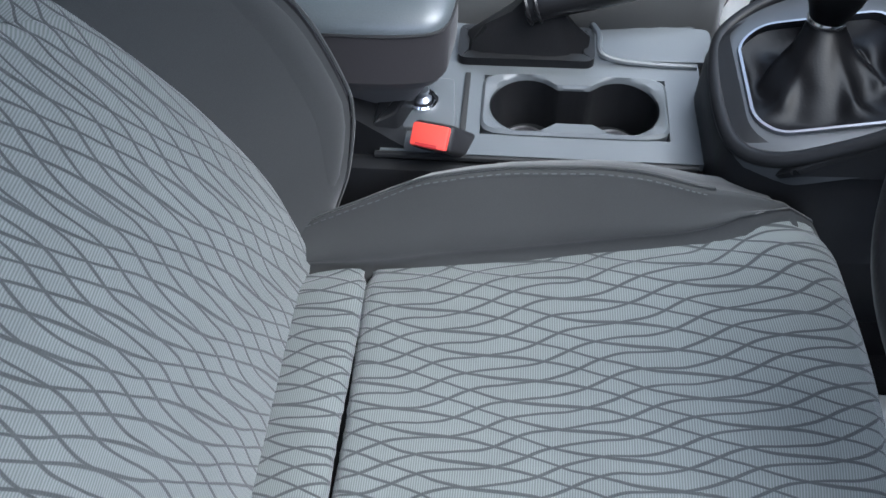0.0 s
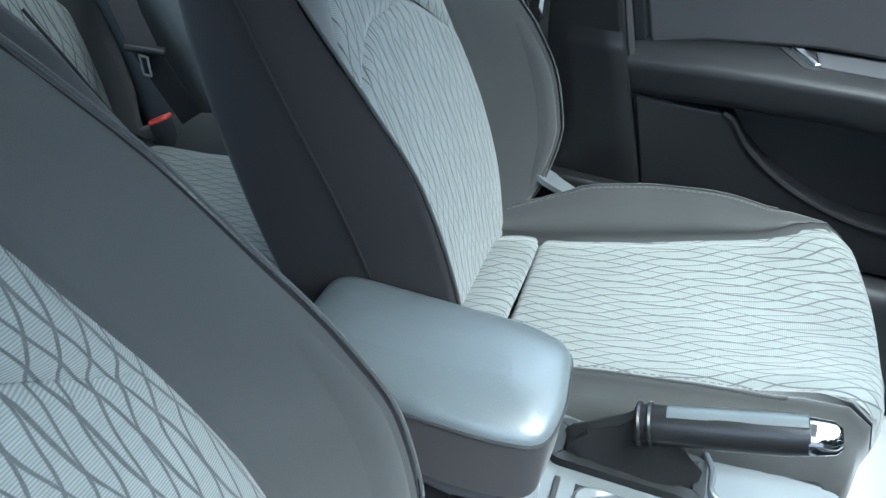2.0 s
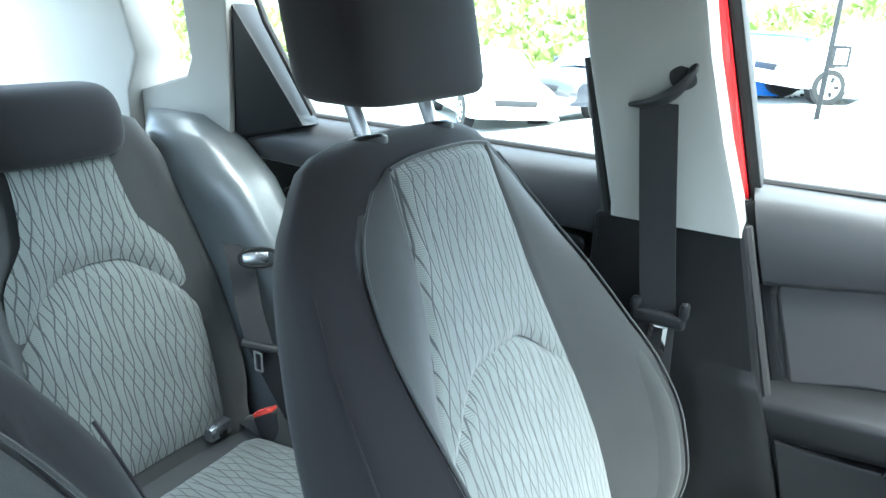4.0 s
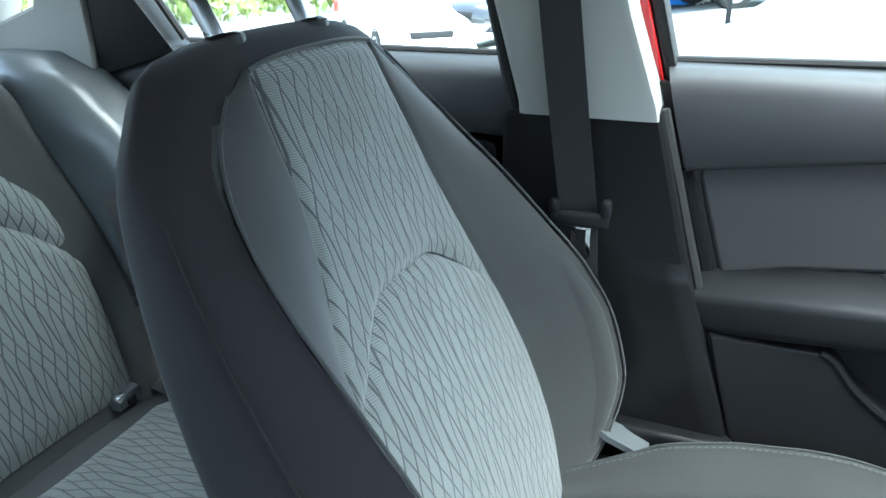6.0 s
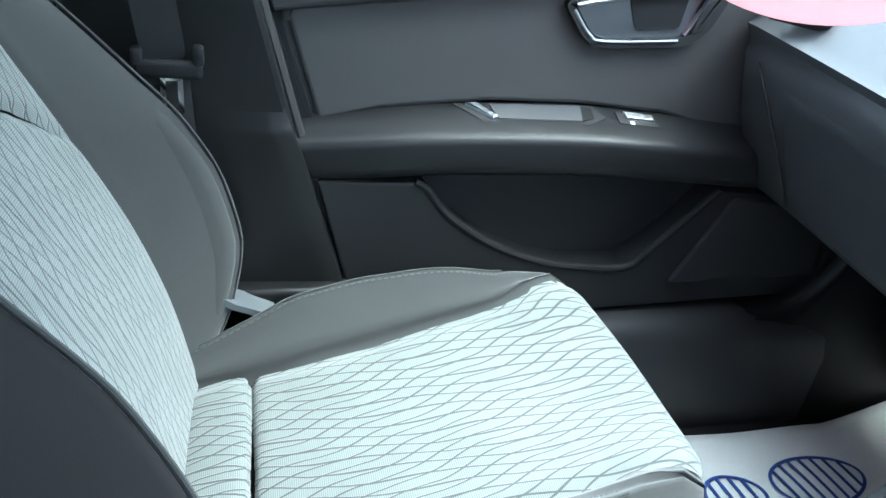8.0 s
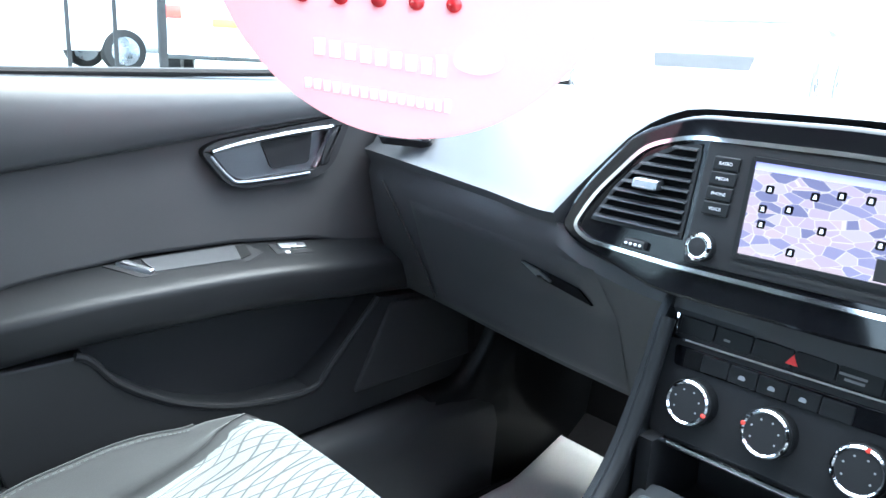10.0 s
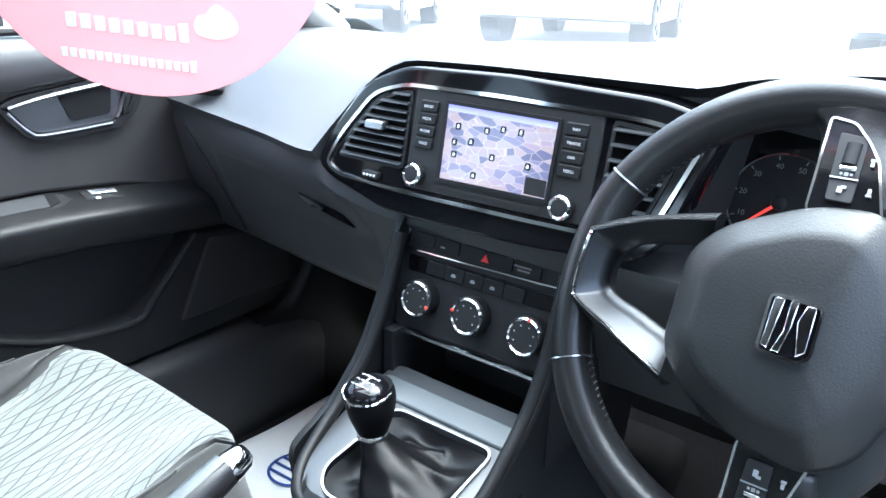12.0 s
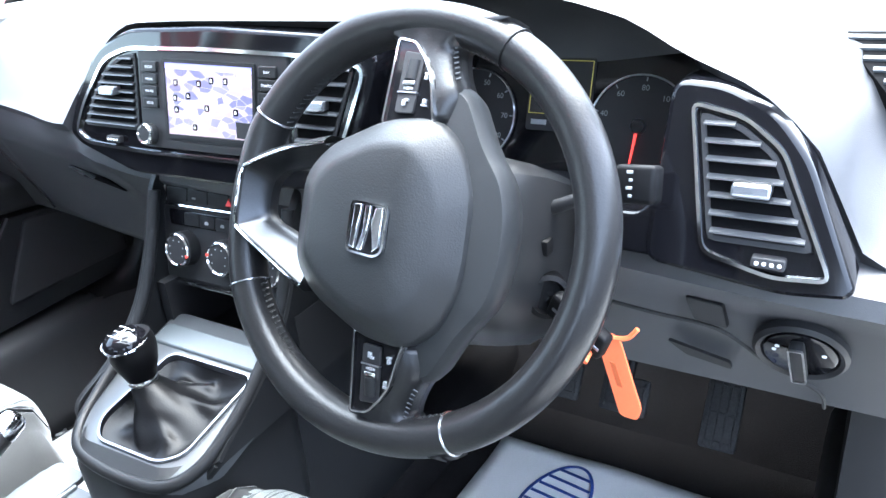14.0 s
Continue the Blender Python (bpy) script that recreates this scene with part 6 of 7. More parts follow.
part("tag_strap", tube(smooth_line([(0.500, -0.485, 0.885), (0.53, -0.487, 0.893), (0.545, -0.491, 0.884), (0.545, -0.505, 0.887), (0.546, -0.513, 0.897)], 5), 0.0022, 6), ORANGE, key)
part("tag", prism(rounded([(-0.478, 0.873), (-0.486, 0.886), (-0.497, 0.881), (-0.518, 0.815), (-0.515, 0.803), (-0.499, 0.804)], 0.004, 2), 0.549, 0.5515, front_place, 0.0006), ORANGE, key, "orange plastic tag with faint writing")
part("tag_print", prism([(-0.489, 0.858), (-0.494, 0.857), (-0.501, 0.834), (-0.496, 0.835)], 0.5485, 0.5495, front_place), surface("tag_ink", (0.5, 0.1, 0.03), 0.6, bump=0), key)

# ---- centre console ----
con = thing("centre_console", "black centre console with grey top plate and two cup holders", "console", at=(0.25, 0.03, 0.5))
for y0, y1, outl in ((0.126, 0.138, [(0.615, 0.955), (0.592, 0.93), (0.565, 0.856), (0.53, 0.79), (0.485, 0.745), (0.455, 0.729), (0.43, 0.718), (0.412, 0.705), (0.404, 0.66), (0.40, 0.30), (0.85, 0.30), (0.80, 0.76), (0.66, 0.955)]),
                     (-0.114, -0.103, [(0.61, 0.955), (0.59, 0.93), (0.565, 0.852), (0.535, 0.80), (0.49, 0.762), (0.45, 0.736), (0.42, 0.716), (0.404, 0.700), (0.400, 0.64), (0.40, 0.30), (0.85, 0.30), (0.80, 0.76), (0.66, 0.955)])):
    part("console_cheek", prism(rounded(outl, 0.03, 4), y0 if y0 < 0 else y1, y1 if y0 < 0 else y0, lambda u, v, w: Vector((u, w - math.copysign(min(0.04, 0.5 * max(0, 0.71 - v)), w), v)), 0.006), PLASTIC, con, "grained black side")


def gear_plane(u, v, w):
    """(x, y) on the sloping gear plate, w above it."""
    return Vector((u + 0.012, v, 0.712 + 0.3 * (u - 0.4) + w))


GC = Vector((0.440, -0.006))


def reach(poly, a):
    """Distance from the middle of the gear plate to an outline in the direction a."""
    best = 0.0
    for (x0, y0), (x1, y1) in zip(poly, poly[1:] + poly[:1]):
        dx, dy, c, d = math.cos(a), math.sin(a), x1 - x0, y1 - y0
        k = dx * d - dy * c
        if abs(k) > 1e-9:
            r = ((x0 - GC.x) * d - (y0 - GC.y) * c) / k
            q = ((x0 - GC.x) * dy - (y0 - GC.y) * dx) / k
            if r > 0 and -1e-6 <= q <= 1 + 1e-6:
                best = max(best, r)
    return best


part("front_plate", prism(rounded([(0.510, -0.098), (0.540, -0.098), (0.540, 0.105), (0.510, 0.105)], 0.008, 3), 0.004, -0.006, gear_plane, 0.002), ARM, con, "satin grey plate before the tray")
loops = []
for z, d in ((0.56, 0.0), (0.64, 0.004), (0.68, 0.006), (0.70, 0.0), (0.708, -0.014)):
    loops.append([Vector((x, y, z)) for x, y in rounded([(0.366 - d, 0.065), (0.370 - d, -0.078 - d), (0.41, -0.104 - d), (0.56, -0.104), (0.56, 0.118), (0.445, 0.115 + d), (0.398, 0.098 + d)], 0.03, 4)])
part("gear_collar", loft(loops, True, False), PLASTIC, con)
CH = rounded([(0.374, 0.050), (0.376, -0.050), (0.394, -0.074), (0.505, -0.080), (0.503, 0.060), (0.398, 0.072)], 0.018, 6)
part("gear_trim", ring(CH, 0.0026, 0.004, -0.004, gear_plane), DULL, con, "satin silver frame")
OUT = rounded([(0.352, 0.07), (0.358, -0.085), (0.40, -0.108), (0.565, -0.108), (0.565, 0.115), (0.44, 0.115), (0.385, 0.098)], 0.02, 5)
turns = [2 * math.pi * k / 144 for k in range(144)]
part("gear_plate", loft([[gear_plane(GC.x + (reach(pl, a) + d) * math.cos(a), GC.y + (reach(pl, a) + d) * math.sin(a), w) for a in turns] for pl, d, w in ((OUT, 0, -0.03), (OUT, 0, -0.006), (OUT, -0.002, -0.002), (OUT, -0.006, 0), (CH, 0.0, 0), (CH, -0.002, -0.03))], True, False), CHEEK, con, "grey black plastic gear surround", sharp=0.7)
part("gear_well", prism(CH, -0.028, -0.034, gear_plane), RUBBER, con)
part("console_lip", tube(smooth_line([(0.592, 0.123, 0.925), (0.566, 0.122, 0.856), (0.532, 0.121, 0.792), (0.487, 0.119, 0.748), (0.442, 0.112, 0.722), (0.402, 0.097, 0.706), (0.374, 0.066, 0.696), (0.366, 0.0, 0.693), (0.373, -0.070, 0.696), (0.402, -0.098, 0.707), (0.45, -0.105, 0.733), (0.49, -0.105, 0.760), (0.535, -0.104, 0.80), (0.565, -0.104, 0.852), (0.59, -0.104, 0.93)], 8), 0.0075, 12), PLASTIC, con, "rounded lip round the gear plate")

# plate round the cups: rounded frame with a double round opening
def cup_edge(a):
    """Distance from the middle to the edge of the double opening, in the direction a."""
    best = 0.0
    for k in range(400):
        r = 0.12 * (1 - k / 400)
        x, y = r * math.cos(a), r * math.sin(a)
        if min(math.hypot(x - 0.05, y), math.hypot(x + 0.05, y)) < 0.0405 or (abs(x) < 0.05 and abs(y) < 0.026):
            best = r
            break
    return best


CX, CY, CZ = 0.2355, 0.031, 0.632
angles = [2 * math.pi * k / 96 for k in range(96)]
def box_edge(a, hx, hy, r=5):
    c, s = abs(math.cos(a)) / hx, abs(math.sin(a)) / hy
    return (c**r + s**r) ** (-1 / r)
cup_r = [cup_edge(a) for a in angles]
cupf = part("cup_frame", loft([[Vector((CX + d * math.cos(a), CY + d * math.sin(a), z)) for a, d in zip(angles, ds)] for ds, z in (
    ([box_edge(a, 0.099, 0.045, 8) for a in angles], CZ - 0.012), ([box_edge(a, 0.099, 0.045, 8) for a in angles], CZ + 0.001), ([box_edge(a, 0.096, 0.042, 8) for a in angles], CZ + 0.004),
    ([r + 0.003 for r in cup_r], CZ + 0.003), (cup_r, CZ), ([0.98 * r for r in cup_r], CZ - 0.03), ([0.94 * r for r in cup_r], CZ - 0.070))], True, False), [GREY], con, "grey cup holder frame")
part("cup_liner", loft([[Vector((CX + d * r * math.cos(a), CY + d * r * math.sin(a), z)) for a, r in zip(angles, cup_r)] for d, z in ((0.985, CZ - 0.003), (0.965, CZ - 0.03), (0.925, CZ - 0.069), (0.02, CZ - 0.069))], True, False), PLASTIC, cupf, "black cup well")
for dx in (-0.05, 0.05):
    part("cup_floor_ring", tube([Vector((CX + dx + 0.026 * math.cos(a), CY + 0.026 * math.sin(a), CZ - 0.066)) for a in angles[::3]], 0.0035, 6, True), STEEL, cupf)
# top plate: strips round the cup frame and the brake lever's opening
plate = [(0.035, 0.137, -0.042, 0.164), (0.334, 0.372, -0.042, 0.164), (0.137, 0.334, -0.042, -0.013), (0.137, 0.334, 0.075, 0.096), (0.258, 0.334, 0.096, 0.164), (0.137, 0.258, 0.140, 0.164)]
for a, b, c, d in plate:
    part("top_plate", rbox(a, b, c, d, 0.600, 0.631, 0.0), GREY, con, "grey plastic top plate")
part("side_skirt", joined(rbox(-0.17, 0.38, -0.060, -0.036, 0.28, 0.622, 0.008), rbox(-0.17, 0.38, 0.158, 0.178, 0.28, 0.626, 0.008), rbox(0.0, 0.38, -0.05, 0.17, 0.50, 0.53, 0)), PLASTIC, con, "black console side")
part("plate_edge", tube([(0.03, -0.044, 0.628), (0.36, -0.046, 0.628)], 0.004, 8), PLASTIC, con)
part("tray_step", prism(rounded([(0.262, 0.104), (0.39, 0.104), (0.39, 0.160), (0.262, 0.160)], 0.012), 0.6325, 0.6255, lambda u, v, w: Vector((u, v, w + 0.01 * (u - 0.3))), 0.001), GREY, con)
part("tray_ridge", tube(smooth_line([(0.255, 0.165, 0.634), (0.262, 0.128, 0.648), (0.266, 0.105, 0.640), (0.30, 0.099, 0.634), (0.37, 0.097, 0.632)], 5), 0.0035, 8), GREY, con)
part("rear_box", loft([[Vector((x, y, z)) for y in (-0.038, 0.164) for z in ((z0, z1) if y < 0 else (z1, z0))] for x, z0, z1 in ((-0.17, 0.28, 0.70), (-0.02, 0.40, 0.70), (0.05, 0.55, 0.642), (0.06, 0.55, 0.634))]), PLASTIC, con, "black storage box")
part("corner_block", prism(rounded([(0.03, -0.034), (0.052, -0.02), (0.082, 0.064), (0.03, 0.066)], 0.004, 2), 0.662, 0.60, lambda u, v, w: Vector((u, v, w)), 0.003), PLASTIC, con)
# power socket in its corner plate
part("socket_plate", prism(rounded([(0.030, -0.014), (0.060, 0.064), (0.104, 0.062), (0.112, -0.012)], 0.004, 2), 0.637, 0.60, lambda u, v, w: Vector((u, v, w)), 0.002), GREY, con)
part("plate_groove", rbox(0.116, 0.122, -0.03, 0.075, 0.628, 0.6345, 0.001), RUBBER, con)
sk = part("power_socket", turned([(0.0165, 0.0), (0.0165, 0.004), (0.0145, 0.006), (0.012, 0.004), (0.0115, -0.002), (0.001, -0.002)], pose(0.074, 0.024, 0.637), 28), CHROME, con, "chrome ringed lighter socket")
part("socket_plug", turned([(0.0095, -0.002), (0.0095, 0.006), (0.005, 0.010), (0.0075, 0.016), (0.007, 0.019), (0.001, 0.020)], pose(0.074, 0.024, 0.637), 20), SATIN, sk)

rest = thing("armrest", "padded grey black leatherette centre armrest, folded down", "armrest", at=(-0.1, 0.055, 0.7))
def rest_loops(rows):
    """Outlines of the lid at height z, drawn in by d all round and by n along the driver's side."""
    out = []
    for z, d, n in rows:
        out.append([Vector((x, y, z + 0.012 * max(0, -x))) for x, y in rounded([(-0.150 + d, -0.036 + d + n), (0.06 - d, -0.036 + d + n), (0.104 - d, -0.028 + d + n), (0.112 - d, 0.05), (0.104 - d, 0.128 - d), (0.06 - d, 0.142 - d), (-0.150 + d, 0.142 - d)], 0.030, 5)])
    return out
part("lid_top", loft(rest_loops([(0.750, 0.0, 0.030), (0.754, 0.0, 0.031), (0.760, 0.003, 0.032), (0.765, 0.010, 0.032), (0.769, 0.026, 0.032), (0.771, 0.05, 0.03)])), ARM, rest, "smooth grey black leatherette pad")
part("lid_base", loft(rest_loops([(0.640, 0.045, 0), (0.655, 0.034, 0), (0.690, 0.018, 0), (0.706, 0.006, 0), (0.716, 0.0, 0.003), (0.732, 0.0, 0.016), (0.749, -0.001, 0.030)])), SHELL, rest, "dark side of the lid")
part("seam", tube([Vector((x, y, z + 0.001)) for x, y, z in rest_loops([(0.7495, -0.0005, 0.030)])[0]], 0.0016, 5, True), RUBBER, rest)

hbk = thing("handbrake", "black leather handbrake lever with chrome button", "handbrake", at=(0.2, 0.118, 0.63))
part("brake_frame", ring(rounded([(0.105, 0.090), (0.258, 0.090), (0.258, 0.146), (0.105, 0.146)], 0.012), 0.012, 0.642, 0.625, lambda u, v, w: Vector((u, v, w))), PLASTIC, hbk, "black frame")
loops = []
for t, (x0, x1, y0, y1, z) in enumerate(((0.110, 0.252, 0.094, 0.142, 0.630), (0.116, 0.246, 0.098, 0.138, 0.650), (0.135, 0.232, 0.104, 0.133, 0.668), (0.165, 0.218, 0.106, 0.131, 0.690), (0.178, 0.212, 0.106, 0.131, 0.708))):
    ring_pts = []
    for k in range(20):
        a = 2 * math.pi * k / 20
        f = 1 + (0.10 * math.sin(5 * a + t) if 0 < t < 4 else 0)
        ring_pts.append(Vector(((x0 + x1) / 2 + (x1 - x0) / 2 * f * math.copysign(abs(math.cos(a)) ** 0.7, math.cos(a)), (y0 + y1) / 2 + (y1 - y0) / 2 * f * math.copysign(abs(math.sin(a)) ** 0.7, math.sin(a)), z + 0.003 * math.sin(3 * a + 2 * t))))
    loops.append(ring_pts)
part("boot", loft(loops), LEATHER, hbk, "creased black leather boot")
hx = Vector((0.95, 0, 0.30)).normalized()
g0 = Vector((0.178, 0.118, 0.692))
part("grip", tube([g0 + hx * d for d in (0, 0.006, 0.03, 0.08, 0.13, 0.152)], lambda t: (0.0165, 0.019, 0.0185, 0.0195, 0.019, 0.017)[round(t * 5)], 16, flat=1.05), LEATHER, hbk, "smooth black leather grip")
for d in (0.004, 0.014):
    part("grip_bead", tube([g0 + hx * d + 0.0195 * (math.cos(a) * Vector((0, 1, 0)) + math.sin(a) * hx.cross(Vector((0, 1, 0)))) for a in angles[::4]], 0.0025, 6, True), LEATHER, hbk)
part("grip_inlay", tube([g0 + hx * 0.03 + Vector((-0.005, 0, 0.0175)), g0 + hx * 0.15 + Vector((-0.005, 0, 0.0175))], 0.008, 8, flat=0.4), ARM, hbk)
part("button_end", tube([g0 + hx * d for d in (0.150, 0.156, 0.172, 0.178)], lambda t: (0.0172, 0.0174, 0.0150, 0.010)[round(t * 3)], 16), CHROME, hbk, "chrome end and button")

gear = thing("gear_lever", "gear lever with glossy knob and creased black leather boot", "gear lever", at=(0.43, 0.0, 0.72))
BOOT = surface("soft_black_leather", (0.0040, 0.0040, 0.0045), 0.36, spec=0.15, grain=520, bump=0.3, wear=0.12, depth=0.0005)
TOP = Vector((0.455, 0.040, 0.748))

# leather stretched flat inside the frame, then a four-sided sleeve up to the collar with a few stiff folds
FOLDS = ((0.65, 0.30, 0.010), (2.35, 0.22, 0.008), (3.75, 0.30, 0.012), (5.2, 0.20, 0.009), (5.95, 0.16, 0.006))
loops = []
for f in [k / 22 for k in range(23)]:
    row = []
    for k in range(96):
        a = 2 * math.pi * k / 96
        r0 = reach(CH, a) - 0.003
        sq = 1 / (abs(math.cos(a - 0.6)) ** 3.2 + abs(math.sin(a - 0.6)) ** 3.2) ** (1 / 3.2)
        ridge = sum(h * math.exp(-((((a - c + math.pi) % (2 * math.pi)) - math.pi) / w) ** 2) for c, w, h in FOLDS)
        if f < 0.36:
            q = f / 0.36
            r = r0 + (0.043 * sq - r0) * q
            p = gear_plane(GC.x + r * math.cos(a), GC.y + r * math.sin(a), -0.004 - 0.010 * math.sin(math.pi * q * 0.6) + ridge * q ** 1.5)
        else:
            q = (f - 0.36) / 0.64
            r = 0.043 * sq * (1 - q) ** 1.25 + 0.0158 * (1 - (1 - q) ** 1.25)
            crease = 0.0030 * math.sin(2 * a + 9 * q + 0.6) * math.sin(math.pi * q) * (1 - q)
            c = gear_plane(GC.x, GC.y, -0.0135).lerp(TOP, q)
            p = Vector((c.x + (r + crease) * math.cos(a), c.y + (r + crease) * math.sin(a), c.z + (0.3 * r * math.cos(a) + ridge * (1 - q) ** 2) * (1 - q)))
        row.append(p)
    loops.append(row)
part("boot", loft(loops, True, False), BOOT, gear, "creased black leather boot", sharp=3)
KN = facing(TOP, (-0.03, 0.05, 1), (0, 1, 0))
part("knob_collar", turned([(0.0160, -0.005), (0.0178, -0.001), (0.0178, 0.003), (0.016, 0.006)], KN, 32), CHROME, gear, "chrome collar")
part("knob", turned([(0.0168, 0.004), (0.0195, 0.011), (0.0242, 0.024), (0.0270, 0.036), (0.0276, 0.045), (0.0268, 0.053), (0.0245, 0.060)], KN, 36), BOOT, gear, "black leather knob")
KC = KN @ pose(-0.001, 0.001, 0.004, 3, -6, 0)
cap = part("knob_cap", turned([(0.0250, 0.0515), (0.0240, 0.056), (0.0195, 0.061), (0.011, 0.0638), (0.001, 0.0645)], KC, 36), GLOSS, gear, "glossy black shift pattern cap")
part("knob_rim", tube([KC @ Vector((0.0256 * math.cos(a), 0.0256 * math.sin(a), 0.0520)) for a in angles[::2]], 0.0016, 6, True), CHROME, gear)
part("knob_blade", tube(smooth_line([KN @ Vector((-0.0250, y, z)) for y, z in ((0.006, 0.054), (0.004, 0.040))] + [KN @ Vector((-0.0190, 0.001, 0.016))], 4), lambda t: 0.003 - 0.0015 * t, 8, flat=0.5), CHROME, gear, "chrome blade down the knob")
for x0, y0, x1, y1 in ((-0.009, -0.006, -0.009, 0.006), (0, -0.006, 0, 0.006), (0.009, -0.006, 0.009, 0.006), (-0.009, 0, 0.009, 0)):
    part("shift_line", tube([KC @ Vector((x0, y0, 0.0646)), KC @ Vector((x1, y1, 0.0646))], 0.0008, 4), WHITE, cap)
for k, word in enumerate("135246"):
    mm2 = KC @ pose(-0.009 + 0.009 * (k % 3), 0.010 if k < 3 else -0.010, 0.0644)
    lettering(word, 0.006, mm2, cap, WHITE, "numeral")

# ---- belts and buckles ----
def buckle(lbl, at, tilt, w=0.046):
    b0 = thing("belt_buckle", lbl, "belt buckle", at=at)
    m0 = Matrix.Translation(at) @ tilt
    part("body", moved(joined(rbox(-w / 2, w / 2, -0.014, 0.014, -0.10, 0.0, 0.006, 3)), m0), MATT, b0, "black plastic body")
    part("release_button", moved(rbox(-w / 2 + 0.003, w / 2 - 0.003, -0.013, 0.011, -0.002, 0.006, 0.003, 2), m0), RED, b0, "red release button")
    part("slot", moved(rbox(-w / 2 + 0.010, w / 2 - 0.012, -0.0125, -0.009, 0.0045, 0.0068, 0.0005, 1), m0), surface("slot_red", (0.35, 0.02, 0.02), 0.5, bump=0), b0)
    part("stem", moved(rbox(-0.012, 0.012, -0.005, 0.005, -0.22, -0.09, 0.003), m0), MATT, b0)
    return b0


buckle("black seat belt buckle with red button beside the driver's seat", Vector((0.092, -0.052, 0.668)), pose(0, 0, 0, 38, -8, -18))
buckle("rear seat belt buckle with red button in the bench", Vector((-0.725, 0.60, 0.60)), pose(0, 0, 0, -10, -25, 20))

belt = thing("seat_belt", "black front seat belt hanging on the centre pillar", "seat belt", at=(-0.09, 0.68, 1.0))
WB = lambda t: Vector((-0.121 + 0.034 * t, 0.648 + 0.034 * t - 0.004 * math.sin(math.pi * t), 1.215 - 0.30 * t))
part("webbing", loft([[WB(k / 12) + Vector((dx, dy, 0)) for dx, dy in ((-0.024, 0), (0.024, 0.002), (0.024, 0.0035), (-0.024, 0.0015))] for k in range(13)]), WEB, belt, "black woven webbing")
part("webbing_low", loft([[Vector((x + dx, y + 0.004 * (dx > 0), z)) for dx in (-0.024, 0.024)] + [Vector((x + dx, y + 0.0015 + 0.004 * (dx > 0), z)) for dx in (0.024, -0.024)] for x, y, z in ((-0.088, 0.678, 0.92), (-0.082, 0.682, 0.80), (-0.072, 0.684, 0.62), (-0.066, 0.68, 0.45))]), WEB, belt)
part("guide_ring", tube(smooth_line([(-0.158, 0.660, 1.208), (-0.130, 0.648, 1.214), (-0.105, 0.644, 1.228), (-0.088, 0.645, 1.250), (-0.084, 0.650, 1.268)], 5), lambda t: 0.004 + 0.012 * math.sin(math.pi * min(1, 0.1 + 0.9 * t)) ** 1.5, 12, flat=0.5), MATT, belt, "black plastic upper guide")
part("guide_cap", turned([(0.018, -0.02), (0.018, 0.004), (0.012, 0.008), (0.001, 0.009)], facing((-0.096, 0.655, 1.250), (0.1, -1, 0.1)), 20), MATT, belt)
tg = part("tongue", joined(rbox(-0.122, -0.048, 0.665, 0.679, 0.915, 0.936, 0.006, 3), rbox(-0.124, -0.112, 0.664, 0.680, 0.93, 0.950, 0.004), rbox(-0.058, -0.046, 0.664, 0.680, 0.93, 0.954, 0.004)), PLASTIC, belt, "black tongue holder")
part("tongue_plate", ring(rounded([(-0.095, 0.918), (-0.070, 0.918), (-0.070, 0.872), (-0.095, 0.872)], 0.004, 2), 0.006, 0.671, 0.674, side_place), CHROME, tg, "bright steel tongue")
part("belt_anchor", loft([[Vector((x, y + d, z)) for d in (-0.02, 0.02)] + [Vector((x - 0.004, y + d, z - 0.008)) for d in (0.02, -0.02)] for x, y, z in ((-0.055, 0.655, 0.655), (-0.02, 0.655, 0.632), (0.03, 0.66, 0.61))]), GREY, belt, "grey plastic belt end")

rbelt = thing("seat_belt", "black rear seat belt hanging beside the bench", "seat belt", at=(-0.72, 0.6, 0.85))
part("webbing", loft([[Vector((x + 0.018 * d, y + 0.013 * d, z)) for d in (-1, 1)] + [Vector((x + 0.018 * d + 0.002, y + 0.013 * d - 0.002, z)) for d in (1, -1)] for x, y, z in ((-0.80, 0.615, 0.90), (-0.775, 0.605, 0.85), (-0.745, 0.585, 0.80), (-0.71, 0.572, 0.745))]), WEB, rbelt)
part("webbing_low", loft([[Vector((x + 0.018 * d, y + 0.013 * d, z)) for d in (-1, 1)] + [Vector((x + 0.018 * d + 0.002, y + 0.013 * d - 0.002, z)) for d in (1, -1)] for x, y, z in ((-0.715, 0.574, 0.75), (-0.68, 0.595, 0.66), (-0.655, 0.62, 0.58), (-0.65, 0.63, 0.54))]), WEB, rbelt)
tg = part("tongue", tube([(-0.735, 0.555, 0.752), (-0.68, 0.585, 0.742)], 0.012, 10, flat=0.6), PLASTIC, rbelt)
part("tongue_plate", ring(rounded([(-0.722, 0.738), (-0.700, 0.738), (-0.698, 0.700), (-0.718, 0.700)], 0.004, 2), 0.005, 0.566, 0.569, side_place), CHROME, tg, "bright steel tongue")
ovalh = thing("seat_release", "oval chrome ringed release recess in the rear cheek", "release lever", at=(-0.755, 0.61, 0.885))
om = facing((-0.752, 0.617, 0.884), (0.72, -0.62, 0.3))
part("recess_ring", tube([om @ Vector((0.032 * math.copysign(abs(math.cos(a)) ** 0.7, math.cos(a)), 0.015 * math.sin(a), 0.004)) for a in angles[::3]], 0.0035, 6, True), PLASTIC, ovalh)
part("recess_lever", moved(rbox(-0.026, 0.018, -0.010, 0.010, -0.002, 0.006, 0.004, 2), om), SATIN, ovalh, "silver lever")

